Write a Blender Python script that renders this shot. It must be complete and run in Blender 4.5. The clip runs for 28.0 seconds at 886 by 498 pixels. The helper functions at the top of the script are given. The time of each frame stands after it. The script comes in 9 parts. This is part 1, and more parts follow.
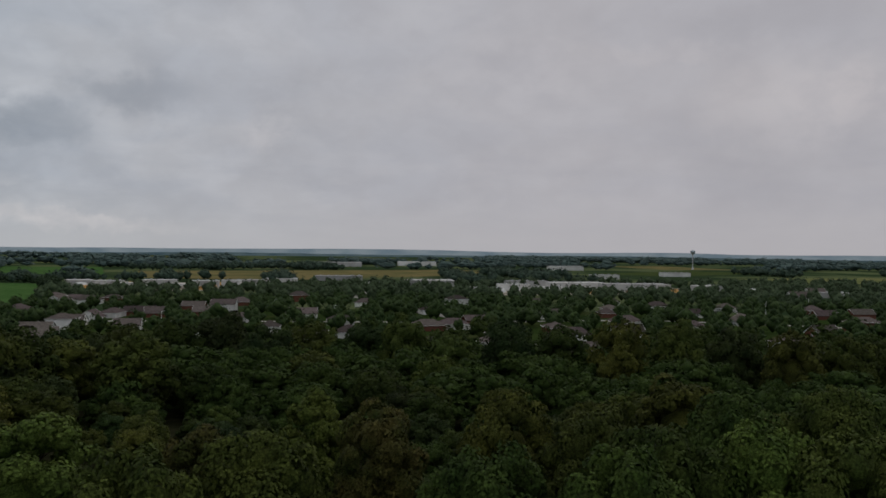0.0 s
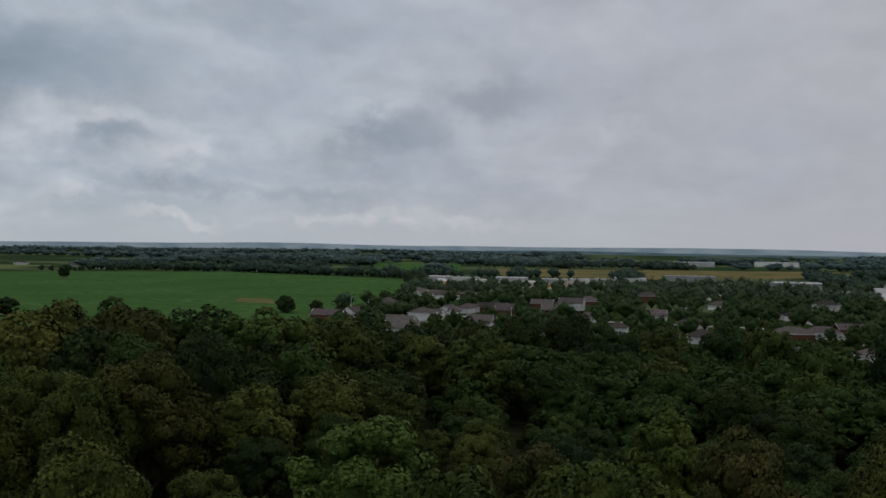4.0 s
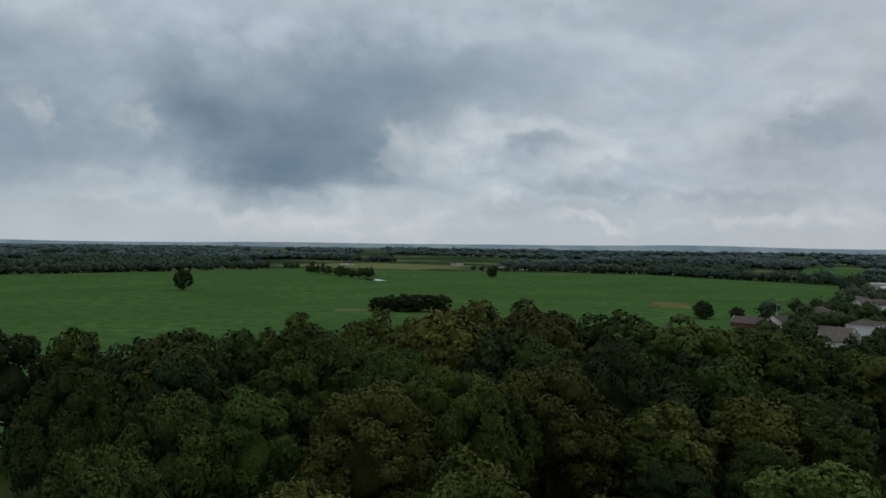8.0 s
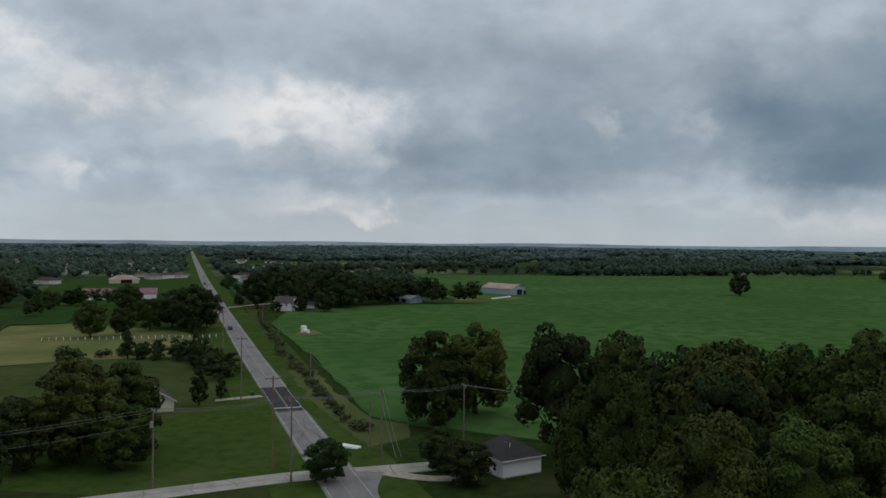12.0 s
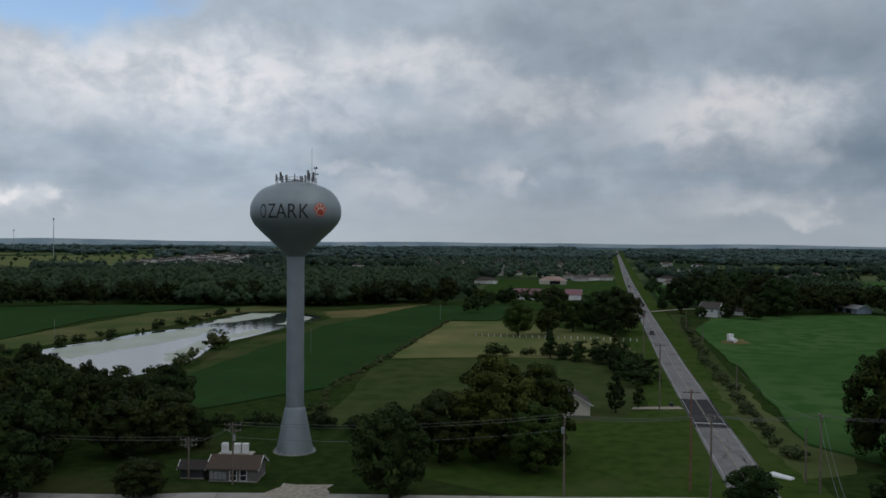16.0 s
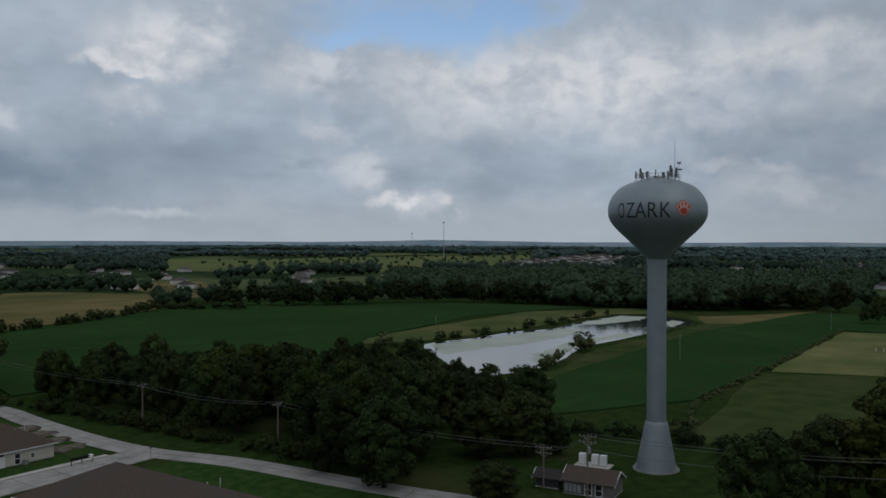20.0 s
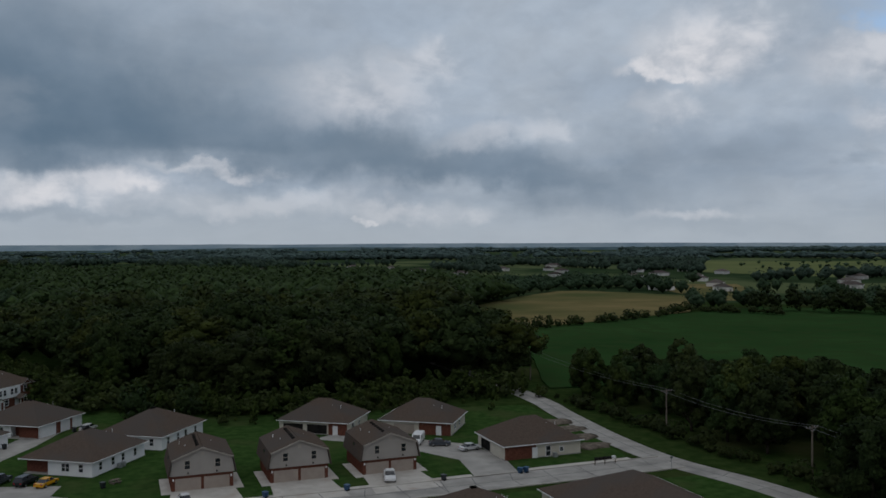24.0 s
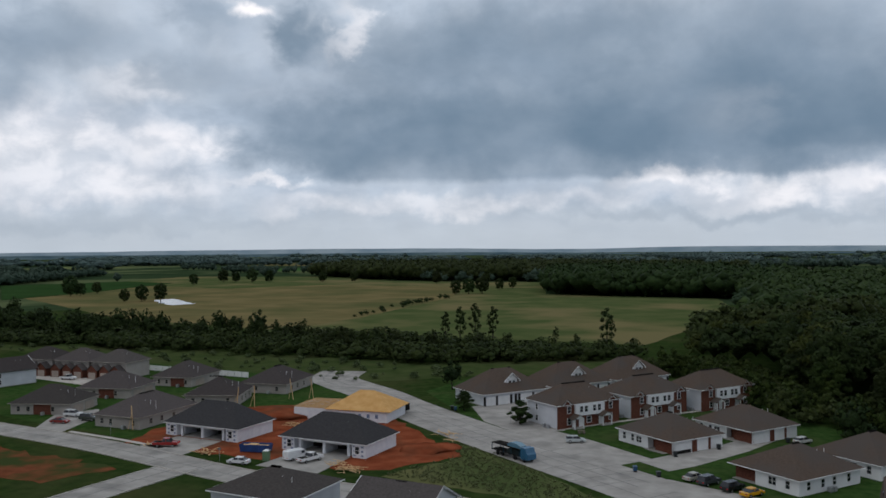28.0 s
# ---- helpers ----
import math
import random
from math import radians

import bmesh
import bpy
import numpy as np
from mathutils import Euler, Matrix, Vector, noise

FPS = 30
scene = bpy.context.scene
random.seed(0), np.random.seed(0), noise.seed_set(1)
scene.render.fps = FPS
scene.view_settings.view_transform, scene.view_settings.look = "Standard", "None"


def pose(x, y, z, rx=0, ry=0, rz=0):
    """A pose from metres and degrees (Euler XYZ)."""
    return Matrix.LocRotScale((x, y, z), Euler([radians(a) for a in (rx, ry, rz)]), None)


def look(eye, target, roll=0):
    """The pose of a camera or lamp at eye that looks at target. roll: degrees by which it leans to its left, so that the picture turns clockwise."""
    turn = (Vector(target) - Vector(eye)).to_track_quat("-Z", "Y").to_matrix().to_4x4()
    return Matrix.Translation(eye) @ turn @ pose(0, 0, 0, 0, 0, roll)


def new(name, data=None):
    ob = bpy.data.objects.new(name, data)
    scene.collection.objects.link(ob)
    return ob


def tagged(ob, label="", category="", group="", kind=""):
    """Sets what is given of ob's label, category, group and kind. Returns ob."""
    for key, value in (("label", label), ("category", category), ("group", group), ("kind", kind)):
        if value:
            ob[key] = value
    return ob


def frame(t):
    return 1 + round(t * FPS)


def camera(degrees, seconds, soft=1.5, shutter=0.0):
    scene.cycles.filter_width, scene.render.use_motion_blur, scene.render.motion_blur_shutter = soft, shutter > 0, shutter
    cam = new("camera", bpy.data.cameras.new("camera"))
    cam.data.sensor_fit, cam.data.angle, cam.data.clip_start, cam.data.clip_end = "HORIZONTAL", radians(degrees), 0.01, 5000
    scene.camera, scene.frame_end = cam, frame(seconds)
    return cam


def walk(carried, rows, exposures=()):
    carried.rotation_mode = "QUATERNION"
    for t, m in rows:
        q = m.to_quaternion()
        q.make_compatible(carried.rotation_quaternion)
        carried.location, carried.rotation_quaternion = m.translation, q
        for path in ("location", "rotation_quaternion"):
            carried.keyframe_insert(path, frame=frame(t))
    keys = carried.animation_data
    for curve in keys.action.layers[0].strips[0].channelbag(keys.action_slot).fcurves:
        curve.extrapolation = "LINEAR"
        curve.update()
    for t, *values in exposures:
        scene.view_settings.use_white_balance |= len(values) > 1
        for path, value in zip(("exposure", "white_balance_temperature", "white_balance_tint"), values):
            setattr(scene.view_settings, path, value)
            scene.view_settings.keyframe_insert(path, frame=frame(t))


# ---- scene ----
cam = camera(54.56, 28.0, soft=1.6)
# seconds, place in metres, yaw, pitch, roll
ROWS = [
    (0.0, -1.04, 6.27, 44.74, -14.17, -0.13, -0.58),
    (0.5, -0.79, 7.88, 44.73, -9.01, -0.22, -0.63),
    (1.0, -0.55, 9.50, 44.72, -5.93, -0.27, -0.66),
    (1.5, -0.33, 11.12, 44.71, -3.59, -0.31, -0.69),
    (2.0, -0.14, 12.74, 44.70, -1.08, -0.36, -0.69),
    (2.5, 0.01, 14.36, 44.69, 1.54, -0.40, -0.68),
    (4.5, -0.29, 20.81, 44.64, 12.15, -0.46, -0.72),
    (5.0, -0.67, 22.37, 44.64, 16.12, -0.48, -0.71),
    (5.5, -1.12, 23.92, 44.63, 19.11, -0.51, -0.71),
    (6.0, -1.65, 25.45, 44.59, 22.46, -0.54, -0.70),
    (6.5, -2.25, 26.95, 44.53, 25.94, -0.55, -0.70),
    (7.0, -2.92, 28.41, 44.46, 29.63, -0.57, -0.67),
    (7.5, -3.67, 29.84, 44.38, 32.82, -0.58, -0.67),
    (8.0, -4.49, 31.22, 44.32, 35.99, -0.58, -0.68),
    (8.5, -5.40, 32.55, 44.29, 40.69, -0.61, -0.67),
    (9.0, -6.37, 33.84, 44.26, 45.55, -0.60, -0.68),
    (9.5, -7.40, 35.08, 44.23, 50.46, -0.62, -0.68),
    (10.0, -8.48, 36.26, 44.18, 55.28, -0.64, -0.61),
    (10.5, -9.62, 37.38, 44.12, 59.98, -0.64, -0.59),
    (11.0, -10.79, 38.41, 44.05, 64.41, -0.67, -0.60),
    (11.5, -12.01, 39.34, 43.98, 68.35, -0.68, -0.55),
    (12.0, -13.26, 40.17, 43.92, 72.02, -0.67, -0.54),
    (12.5, -14.53, 40.93, 43.87, 75.69, -0.66, -0.51),
    (14.5, -20.10, 42.49, 43.64, 90.28, -0.65, -0.47),
    (15.0, -21.47, 42.68, 43.58, 93.43, -0.66, -0.44),
    (15.5, -22.83, 42.84, 43.52, 96.66, -0.68, -0.45),
    (16.0, -24.18, 42.96, 43.47, 99.90, -0.69, -0.42),
    (16.5, -25.53, 43.03, 43.42, 102.61, -0.70, -0.40),
    (17.0, -26.88, 43.03, 43.39, 105.70, -0.71, -0.37),
    (17.5, -28.23, 42.98, 43.37, 108.42, -0.73, -0.32),
    (18.0, -29.58, 42.87, 43.38, 111.84, -0.72, -0.31),
    (18.5, -30.92, 42.70, 43.40, 114.66, -0.73, -0.24),
    (19.0, -32.24, 42.48, 43.43, 118.04, -0.73, -0.20),
    (19.5, -33.55, 42.21, 43.47, 121.12, -0.73, -0.16),
    (20.0, -34.83, 41.88, 43.52, 124.50, -0.73, -0.09),
    (20.5, -36.08, 41.50, 43.56, 127.78, -0.72, -0.06),
    (21.0, -37.30, 41.08, 43.60, 131.61, -0.71, -0.04),
    (21.5, -38.48, 40.61, 43.63, 136.35, -0.70, 0.02),
    (23.5, -42.40, 37.57, 43.66, 154.30, -0.61, 0.30),
    (24.0, -43.20, 36.53, 43.71, 159.39, -0.58, 0.28),
    (24.5, -43.98, 35.44, 43.77, 164.72, -0.55, 0.32),
    (25.0, -44.72, 34.32, 43.84, 171.98, -0.53, 0.38),
    (25.5, -45.44, 33.16, 43.93, 178.59, -0.45, 0.41),
    (26.0, -46.12, 31.96, 44.03, 184.80, -0.40, 0.40),
    (26.5, -46.76, 30.74, 44.16, 190.76, -0.36, 0.43),
    (27.0, -47.38, 29.49, 44.29, 196.27, -0.31, 0.47),
    (27.5, -47.98, 28.21, 44.43, 201.24, -0.28, 0.46),
    (28.0, -48.57, 26.93, 44.57, 206.16, -0.25, 0.45),
]
EXPOSURES = [(0.0, -0.1, 6900, 13), (2.5, -0.15, 6800, 13), (5.0, 0.0, 6500, 10), (9.0, 0.05, 6550, 8), (12.5, -0.03, 6550, 8), (15.0, -0.28, 6400, 10), (18.0, -0.4, 6250, 10), (21.5, -0.6, 6250, 10), (24.0, -0.5, 6300, 11), (25.0, -0.3, 6350, 12), (26.0, -0.03, 6350, 12), (28.0, -0.06, 6350, 12)]
walk(cam, [(t, pose(x, y, z, 90 + pitch, roll, yaw)) for t, x, y, z, yaw, pitch, roll in ROWS], EXPOSURES)

# ---------------------------------------------------------------- sky and light
world = bpy.data.worlds.new("overcast_sky")
scene.world = world
world.use_nodes = True
W = world.node_tree
W.nodes.clear()


def w_math(op, a, b=None, c=None):
    n = W.nodes.new("ShaderNodeMath")
    n.operation = op
    for k, v in enumerate((a, b, c)):
        if v is None:
            continue
        if isinstance(v, (int, float)):
            n.inputs[k].default_value = v
        else:
            W.links.new(v, n.inputs[k])
    return n.outputs[0]


def w_ramp(v, a, b, lo=0.0, hi=1.0):
    n = W.nodes.new("ShaderNodeMapRange")
    n.interpolation_type = "SMOOTHSTEP"
    W.links.new(v, n.inputs[0])
    for k, x in enumerate((a, b, lo, hi)):
        n.inputs[k + 1].default_value = x
    return n.outputs[0]


def w_noise(vec, scale, detail, rough=0.55, distortion=0.0):
    n = W.nodes.new("ShaderNodeTexNoise")
    W.links.new(vec, n.inputs["Vector"])
    n.inputs["Scale"].default_value = scale
    n.inputs["Detail"].default_value = detail
    n.inputs["Roughness"].default_value = rough
    n.inputs["Distortion"].default_value = distortion
    return n.outputs[0]


def w_mix(f, a, b):
    n = W.nodes.new("ShaderNodeMix")
    n.data_type = "RGBA"
    if isinstance(f, (int, float)):
        n.inputs[0].default_value = f
    else:
        W.links.new(f, n.inputs[0])
    for k, v in ((6, a), (7, b)):
        if isinstance(v, tuple):
            n.inputs[k].default_value = (*v, 1)
        else:
            W.links.new(v, n.inputs[k])
    return n.outputs[2]


def w_vec(x, y, z):
    n = W.nodes.new("ShaderNodeCombineXYZ")
    for k, v in enumerate((x, y, z)):
        if isinstance(v, (int, float)):
            n.inputs[k].default_value = v
        else:
            W.links.new(v, n.inputs[k])
    return n.outputs[0]


coords = W.nodes.new("ShaderNodeTexCoord")
split = W.nodes.new("ShaderNodeSeparateXYZ")
W.links.new(coords.outputs["Generated"], split.inputs[0])
dx, dy, dz = split.outputs
el = w_math("MULTIPLY", w_math("ARCSINE", dz), 57.2958)
az = w_math("ADD", w_math("MULTIPLY", w_math("ARCTAN2", w_math("MULTIPLY", dy, -1), w_math("MULTIPLY", dx, -1)), 57.2958), 180)
lift = w_math("ADD", w_math("MAXIMUM", dz, 0.0), 0.22)
flat = w_vec(w_math("DIVIDE", dx, lift), w_math("DIVIDE", dy, lift), 0.0)
tall = w_vec(dx, dy, w_math("MULTIPLY", dz, 1.5))
puff = w_noise(tall, 8.0, 4.0, 0.48)
puff2 = w_noise(tall, 13.0, 5.0, 0.50, 0.1)
layers = w_noise(flat, 2.2, 7.0, 0.55, 0.3)
curl = w_noise(tall, 24.0, 6.0, 0.55, 0.25)
drift = w_noise(w_vec(dy, dz, dx), 22.0, 6.0, 0.55)
swell = w_noise(w_vec(dz, dx, dy), 9.0, 3.0, 0.5)


def shifted(v, *by):
    """A sky angle pushed about by noises, so that cloud edges billow."""
    for n, amount in by:
        v = w_math("ADD", v, w_math("MULTIPLY", w_math("SUBTRACT", n, 0.5), amount))
    return v


azw = shifted(az, (puff, 7.0), (curl, 5.0))
elw = shifted(el, (swell, 3.0), (drift, 3.4))
elf = shifted(el, (swell, 0.7), (drift, 0.6))
place = w_vec(azw, elw, 0.0)

# flat-based dark cloud masses: azimuth from, to, edge; base height, base softness; top, top softness; depth
MASSES = [
    (128, 142, 3, 3.5, 0.4, 8.0, 5.0, 0.50),
    (150, 166, 6, 3.0, 0.6, 6.5, 5.0, 0.40),
    (258, 273, 4, 5.9, 0.30, 8.5, 5.0, 0.66),
    (270, 307, 3, 4.3, 0.30, 9.0, 7.0, 0.62),
]
# dark bellies of single clouds: azimuth, height, half width, half height, depth
SHADE_NORTH = [(53.9, 14.3, 8.7, 1.5, 0.22), (54.5, 5.0, 9.8, 2.6, 0.2), (82.1, 6.9, 6.0, 3.4, 0.1), (95.3, 9.2, 4.1, 1.1, 0.2), (95.5, 9.0, 4.1, 1.1, 0.25), (102.0, 7.2, 3.8, 1.9, 0.35), (102.2, 3.0, 7.5, 0.9, 0.18), (102.3, 7.4, 3.0, 1.7, 0.4), (104.4, 5.2, 11.3, 1.3, 0.15), (110.0, 3.3, 7.5, 0.5, 0.2), (111.3, 14.2, 9.8, 1.9, 0.25)]
SHADE_NORTHWEST = [(118.7, 3.5, 6.4, 0.7, 0.25), (119.4, 6.5, 3.4, 0.7, 0.3), (128.1, 10.7, 11.3, 2.6, 0.35), (131.9, 10.5, 15.8, 3.4, 0.4), (133.7, 6.1, 4.9, 2.8, 0.6), (135.8, 5.8, 7.2, 3.2, 0.7), (141.5, 6.1, 8.3, 3.8, 0.55), (142.0, 8.7, 15.8, 4.5, 0.42), (156.9, 5.7, 9.8, 3.0, 0.62), (158.5, 11.1, 12.4, 3.0, 0.35), (163.5, 4.7, 4.5, 3.4, 0.35)]
SHADE_WEST = [(167.7, 4.6, 5.3, 1.7, 0.38), (168.6, 12.6, 12.4, 2.6, 0.33), (172.9, 6.0, 3.4, 0.8, 0.2), (174.3, 12.0, 9.4, 1.1, 0.2), (174.9, 5.2, 6.0, 1.3, 0.15), (175.3, 4.2, 8.3, 1.9, 0.28), (181.9, 14.0, 7.5, 1.5, 0.2), (193.1, 3.8, 6.4, 1.7, 0.28), (194.1, 6.4, 9.8, 1.7, 0.25)]
SHADE_SOUTHWEST = [(206.4, 3.8, 13.2, 1.5, 0.18), (210.9, 4.2, 9.8, 1.5, 0.18), (222.9, 4.7, 1.7, 0.5, 0.35), (228.0, 6.2, 4.9, 1.1, 0.3), (231.1, 1.1, 9.4, 0.7, 0.12), (235.5, 4.6, 11.3, 2.3, 0.42)]
SHADE_SOUTH = [(237.7, 6.9, 7.5, 1.5, 0.22), (240.0, 3.1, 9.8, 1.7, 0.35), (241.2, 4.5, 8.7, 0.8, 0.3), (246.2, 5.0, 6.0, 1.3, 0.55), (255.6, 5.7, 11.3, 2.3, 0.75), (264.5, 11.6, 7.5, 2.6, 0.35), (272.3, 7.6, 15.8, 2.8, 0.85), (274.1, 1.6, 11.3, 0.5, 0.12)]
SHADE_SOUTHEAST = [(277.4, 8.5, 15.8, 4.1, 0.85), (280.1, 9.4, 12.1, 4.5, 0.55), (280.8, 1.7, 9.4, 0.5, 0.15), (282.5, 13.3, 18.1, 3.8, 0.6), (293.6, 7.6, 14.3, 3.2, 0.9), (296.2, 12.8, 9.0, 3.4, 0.55), (304.5, 6.0, 6.4, 1.7, 0.8), (305.0, 13.7, 2.1, 2.1, 0.75), (307.8, 8.1, 4.9, 1.7, 0.4), (312.0, 14.1, 3.0, 1.5, 0.45), (312.7, 10.6, 5.7, 2.3, 0.35), (315.5, 1.4, 10.6, 0.6, 0.15), (320.3, 13.0, 5.7, 2.3, 0.6), (322.8, 10.0, 2.3, 2.6, 0.5)]
# lit puffs and breaks in the cloud: azimuth, height, half width, half height, depth
GLEAM_NORTH = [(52.3, 9.4, 6.4, 3.0, 0.5), (61.4, 12.4, 6.0, 0.8, 0.25), (71.6, 11.4, 8.3, 3.4, 0.15), (87.6, 7.5, 2.3, 1.3, 0.2), (99.1, 1.3, 8.7, 0.6, 0.25), (104.4, 1.5, 9.0, 0.4, 0.25), (116.0, 1.6, 2.6, 0.4, 0.4), (116.4, 5.4, 1.7, 2.3, 0.28)]
GLEAM_NORTHWEST = [(120.9, 7.7, 4.5, 1.1, 0.3), (122.3, 2.0, 2.3, 0.5, 0.3), (124.8, 5.8, 3.4, 1.9, 0.2), (126.0, 5.9, 3.4, 1.7, 0.22), (128.3, 7.1, 1.7, 1.1, 0.4), (129.0, 6.3, 1.0, 1.9, 0.4), (133.5, 1.0, 9.8, 0.9, 0.2), (136.5, 1.6, 13.2, 0.6, 0.2), (146.8, 7.5, 1.7, 1.3, 0.35), (151.5, 7.6, 1.3, 1.1, 0.4)]
GLEAM_WEST = [(166.3, 1.2, 2.3, 0.4, 0.35), (166.6, 5.4, 2.6, 1.1, 0.3), (167.9, 1.8, 4.1, 0.7, 0.35), (169.3, 2.4, 6.0, 0.9, 0.2), (170.2, 8.7, 6.4, 1.5, 0.45), (172.7, 7.5, 7.5, 2.8, 0.55), (176.4, 6.2, 2.6, 0.8, 0.3), (183.8, 9.4, 7.5, 1.7, 0.42), (185.9, 3.9, 1.9, 0.9, 0.4), (191.6, 11.6, 6.4, 1.9, 0.5), (193.1, 3.2, 4.1, 1.1, 0.35), (195.3, 4.5, 4.1, 0.5, 0.3), (199.3, 11.2, 9.0, 2.3, 0.35)]
GLEAM_SOUTHWEST = [(203.4, 7.5, 15.8, 1.3, 0.3), (207.6, 10.2, 12.8, 2.6, 0.55), (210.2, 10.1, 9.8, 1.9, 0.35), (213.9, 2.1, 1.1, 0.5, 0.4), (215.4, 2.0, 3.4, 1.1, 0.35), (217.9, 2.2, 1.6, 0.6, 0.75), (219.9, 4.2, 3.0, 1.3, 0.5), (222.9, 7.1, 2.3, 1.1, 0.4), (223.6, 10.7, 3.4, 1.7, 0.5), (232.1, 12.4, 5.3, 2.3, 0.45), (233.0, 11.8, 4.5, 1.9, 0.55), (233.5, 1.8, 3.4, 0.5, 0.35), (234.6, 8.5, 2.3, 1.1, 0.35), (234.9, 10.6, 2.3, 0.5, 0.6), (235.5, 10.6, 2.3, 0.5, 0.6)]
GLEAM_SOUTH = [(243.7, 7.3, 2.6, 1.1, 0.3), (247.9, 6.9, 2.3, 1.1, 0.32), (250.7, 2.1, 4.1, 0.8, 0.35), (251.0, 11.7, 2.3, 1.5, 0.38), (253.9, 1.6, 0.8, 0.3, 0.5), (255.6, 9.7, 4.9, 2.3, 0.42), (261.6, 2.5, 9.8, 0.8, 0.25), (264.5, 4.7, 4.5, 0.4, 0.5), (269.4, 3.4, 1.9, 0.5, 0.45), (271.5, 3.7, 4.5, 0.9, 0.4), (274.7, 3.0, 2.3, 1.1, 0.5)]
GLEAM_SOUTHEAST = [(275.7, 3.2, 9.4, 1.1, 0.35), (277.6, 8.4, 3.1, 1.4, 0.12), (277.7, 7.6, 3.3, 1.8, 0.10), (280.5, 4.1, 2.6, 0.8, 0.7), (281.5, 4.1, 2.6, 0.7, 0.6), (295.5, 2.8, 13.2, 0.8, 0.4), (302.2, 14.1, 1.1, 2.3, 0.6), (304.5, 2.3, 4.5, 0.8, 0.3), (308.2, 3.8, 2.6, 0.4, 0.6), (308.8, 15.1, 1.7, 0.8, 1.0), (313.4, 6.2, 3.4, 1.3, 0.7), (315.4, 9.8, 3.0, 1.1, 0.4), (318.4, 3.8, 9.0, 1.5, 0.6), (321.6, 6.8, 7.5, 2.6, 0.65)]


def veil_of(blobs, reach=1.3):
    """What a set of uneven oval patches leaves uncovered, 1 where there are none."""
    left = None
    for a0, e0, wa, we, depth in blobs:
        n = W.nodes.new("ShaderNodeVectorMath")
        n.operation = "MULTIPLY_ADD"
        W.links.new(place, n.inputs[0])
        n.inputs[1].default_value, n.inputs[2].default_value = (1 / wa, 1 / we, 0), (-a0 / wa, -e0 / we, 0)
        r = W.nodes.new("ShaderNodeVectorMath")
        r.operation = "LENGTH"
        W.links.new(n.outputs[0], r.inputs[0])
        m = w_ramp(r.outputs["Value"], 0.25, reach, 1 - depth, 1.0)
        left = m if left is None else w_math("MULTIPLY", left, m)
    return left


clear = veil_of(SHADE_NORTH + SHADE_NORTHWEST + SHADE_WEST + SHADE_SOUTHWEST + SHADE_SOUTH + SHADE_SOUTHEAST)
for a0, a1, e, b0, bs, t0, ts, amount in MASSES:
    m = w_math("MULTIPLY", w_ramp(azw, a0 - e, a0 + e), w_ramp(azw, a1 - e, a1 + e, 1, 0))
    m = w_math("MULTIPLY", m, w_ramp(elf, b0 - bs, b0 + bs))
    m = w_math("MULTIPLY", m, w_ramp(elw, t0 - ts, t0 + ts, 1, 0))
    clear = w_math("MULTIPLY", clear, w_math("SUBTRACT", 1.0, w_math("MULTIPLY", m, amount)))
dark = w_math("MULTIPLY", w_math("SUBTRACT", 1.0, clear), w_ramp(puff, 0.25, 0.75, 1.0, 0.78))
light = w_math("SUBTRACT", 1.0, veil_of(GLEAM_NORTH + GLEAM_NORTHWEST + GLEAM_WEST + GLEAM_SOUTHWEST + GLEAM_SOUTH + GLEAM_SOUTHEAST))
light = w_math("MULTIPLY", light, w_ramp(curl, 0.32, 0.64, 0.40, 0.95))
light = w_math("MULTIPLY", light, w_math("SUBTRACT", 1.0, w_math("MULTIPLY", dark, 0.72)))
light, dark = w_math("MULTIPLY", light, w_ramp(az, 145, 175, 0.68, 1.0)), w_math("MULTIPLY", w_math("MULTIPLY", dark, w_ramp(az, 145, 175, 0.98, 0.60)), w_ramp(az, 228, 246, 1.0, 1.6))

cloud = w_mix(w_ramp(layers, 0.34, 0.66), (0.375, 0.44, 0.515), (0.45, 0.51, 0.575))
texture_ = w_math("MULTIPLY", w_ramp(curl, 0.32, 0.68, 0.955, 1.05), w_ramp(puff, 0.3, 0.7, 0.94, 1.08))
shaded = W.nodes.new("ShaderNodeVectorMath")
shaded.operation = "SCALE"
W.links.new(cloud, shaded.inputs[0])
W.links.new(texture_, shaded.inputs["Scale"])
cloud = shaded.outputs[0]
cloud = w_mix(w_ramp(el, 0.0, 4.5, 0.75, 0.0), cloud, (0.44, 0.485, 0.52))
cloud = w_mix(dark, cloud, (0.105, 0.168, 0.235))
cloud = w_mix(light, cloud, (0.92, 0.89, 0.88))
warm = w_math("MULTIPLY", w_ramp(az, 60, 125, 1, 0), w_ramp(el, 25, 40, 1, 0))
cloud = w_mix(w_math("MULTIPLY", warm, 0.65), cloud, (0.43, 0.42, 0.46))
high = w_ramp(el, 18, 40, 0, 1)
cloud = w_mix(high, cloud, (0.56, 0.60, 0.64))

sky = W.nodes.new("ShaderNodeTexSky")
sky.sky_type, sky.sun_disc = "NISHITA", False
SUN_AZIMUTH, SUN_HEIGHT = 60.0, 52.0
sky.sun_elevation, sky.sun_rotation = radians(SUN_HEIGHT), radians(90 - SUN_AZIMUTH)
blue = W.nodes.new("ShaderNodeVectorMath")
blue.operation = "SCALE"
W.links.new(sky.outputs[0], blue.inputs[0])
blue.inputs["Scale"].default_value = 0.15
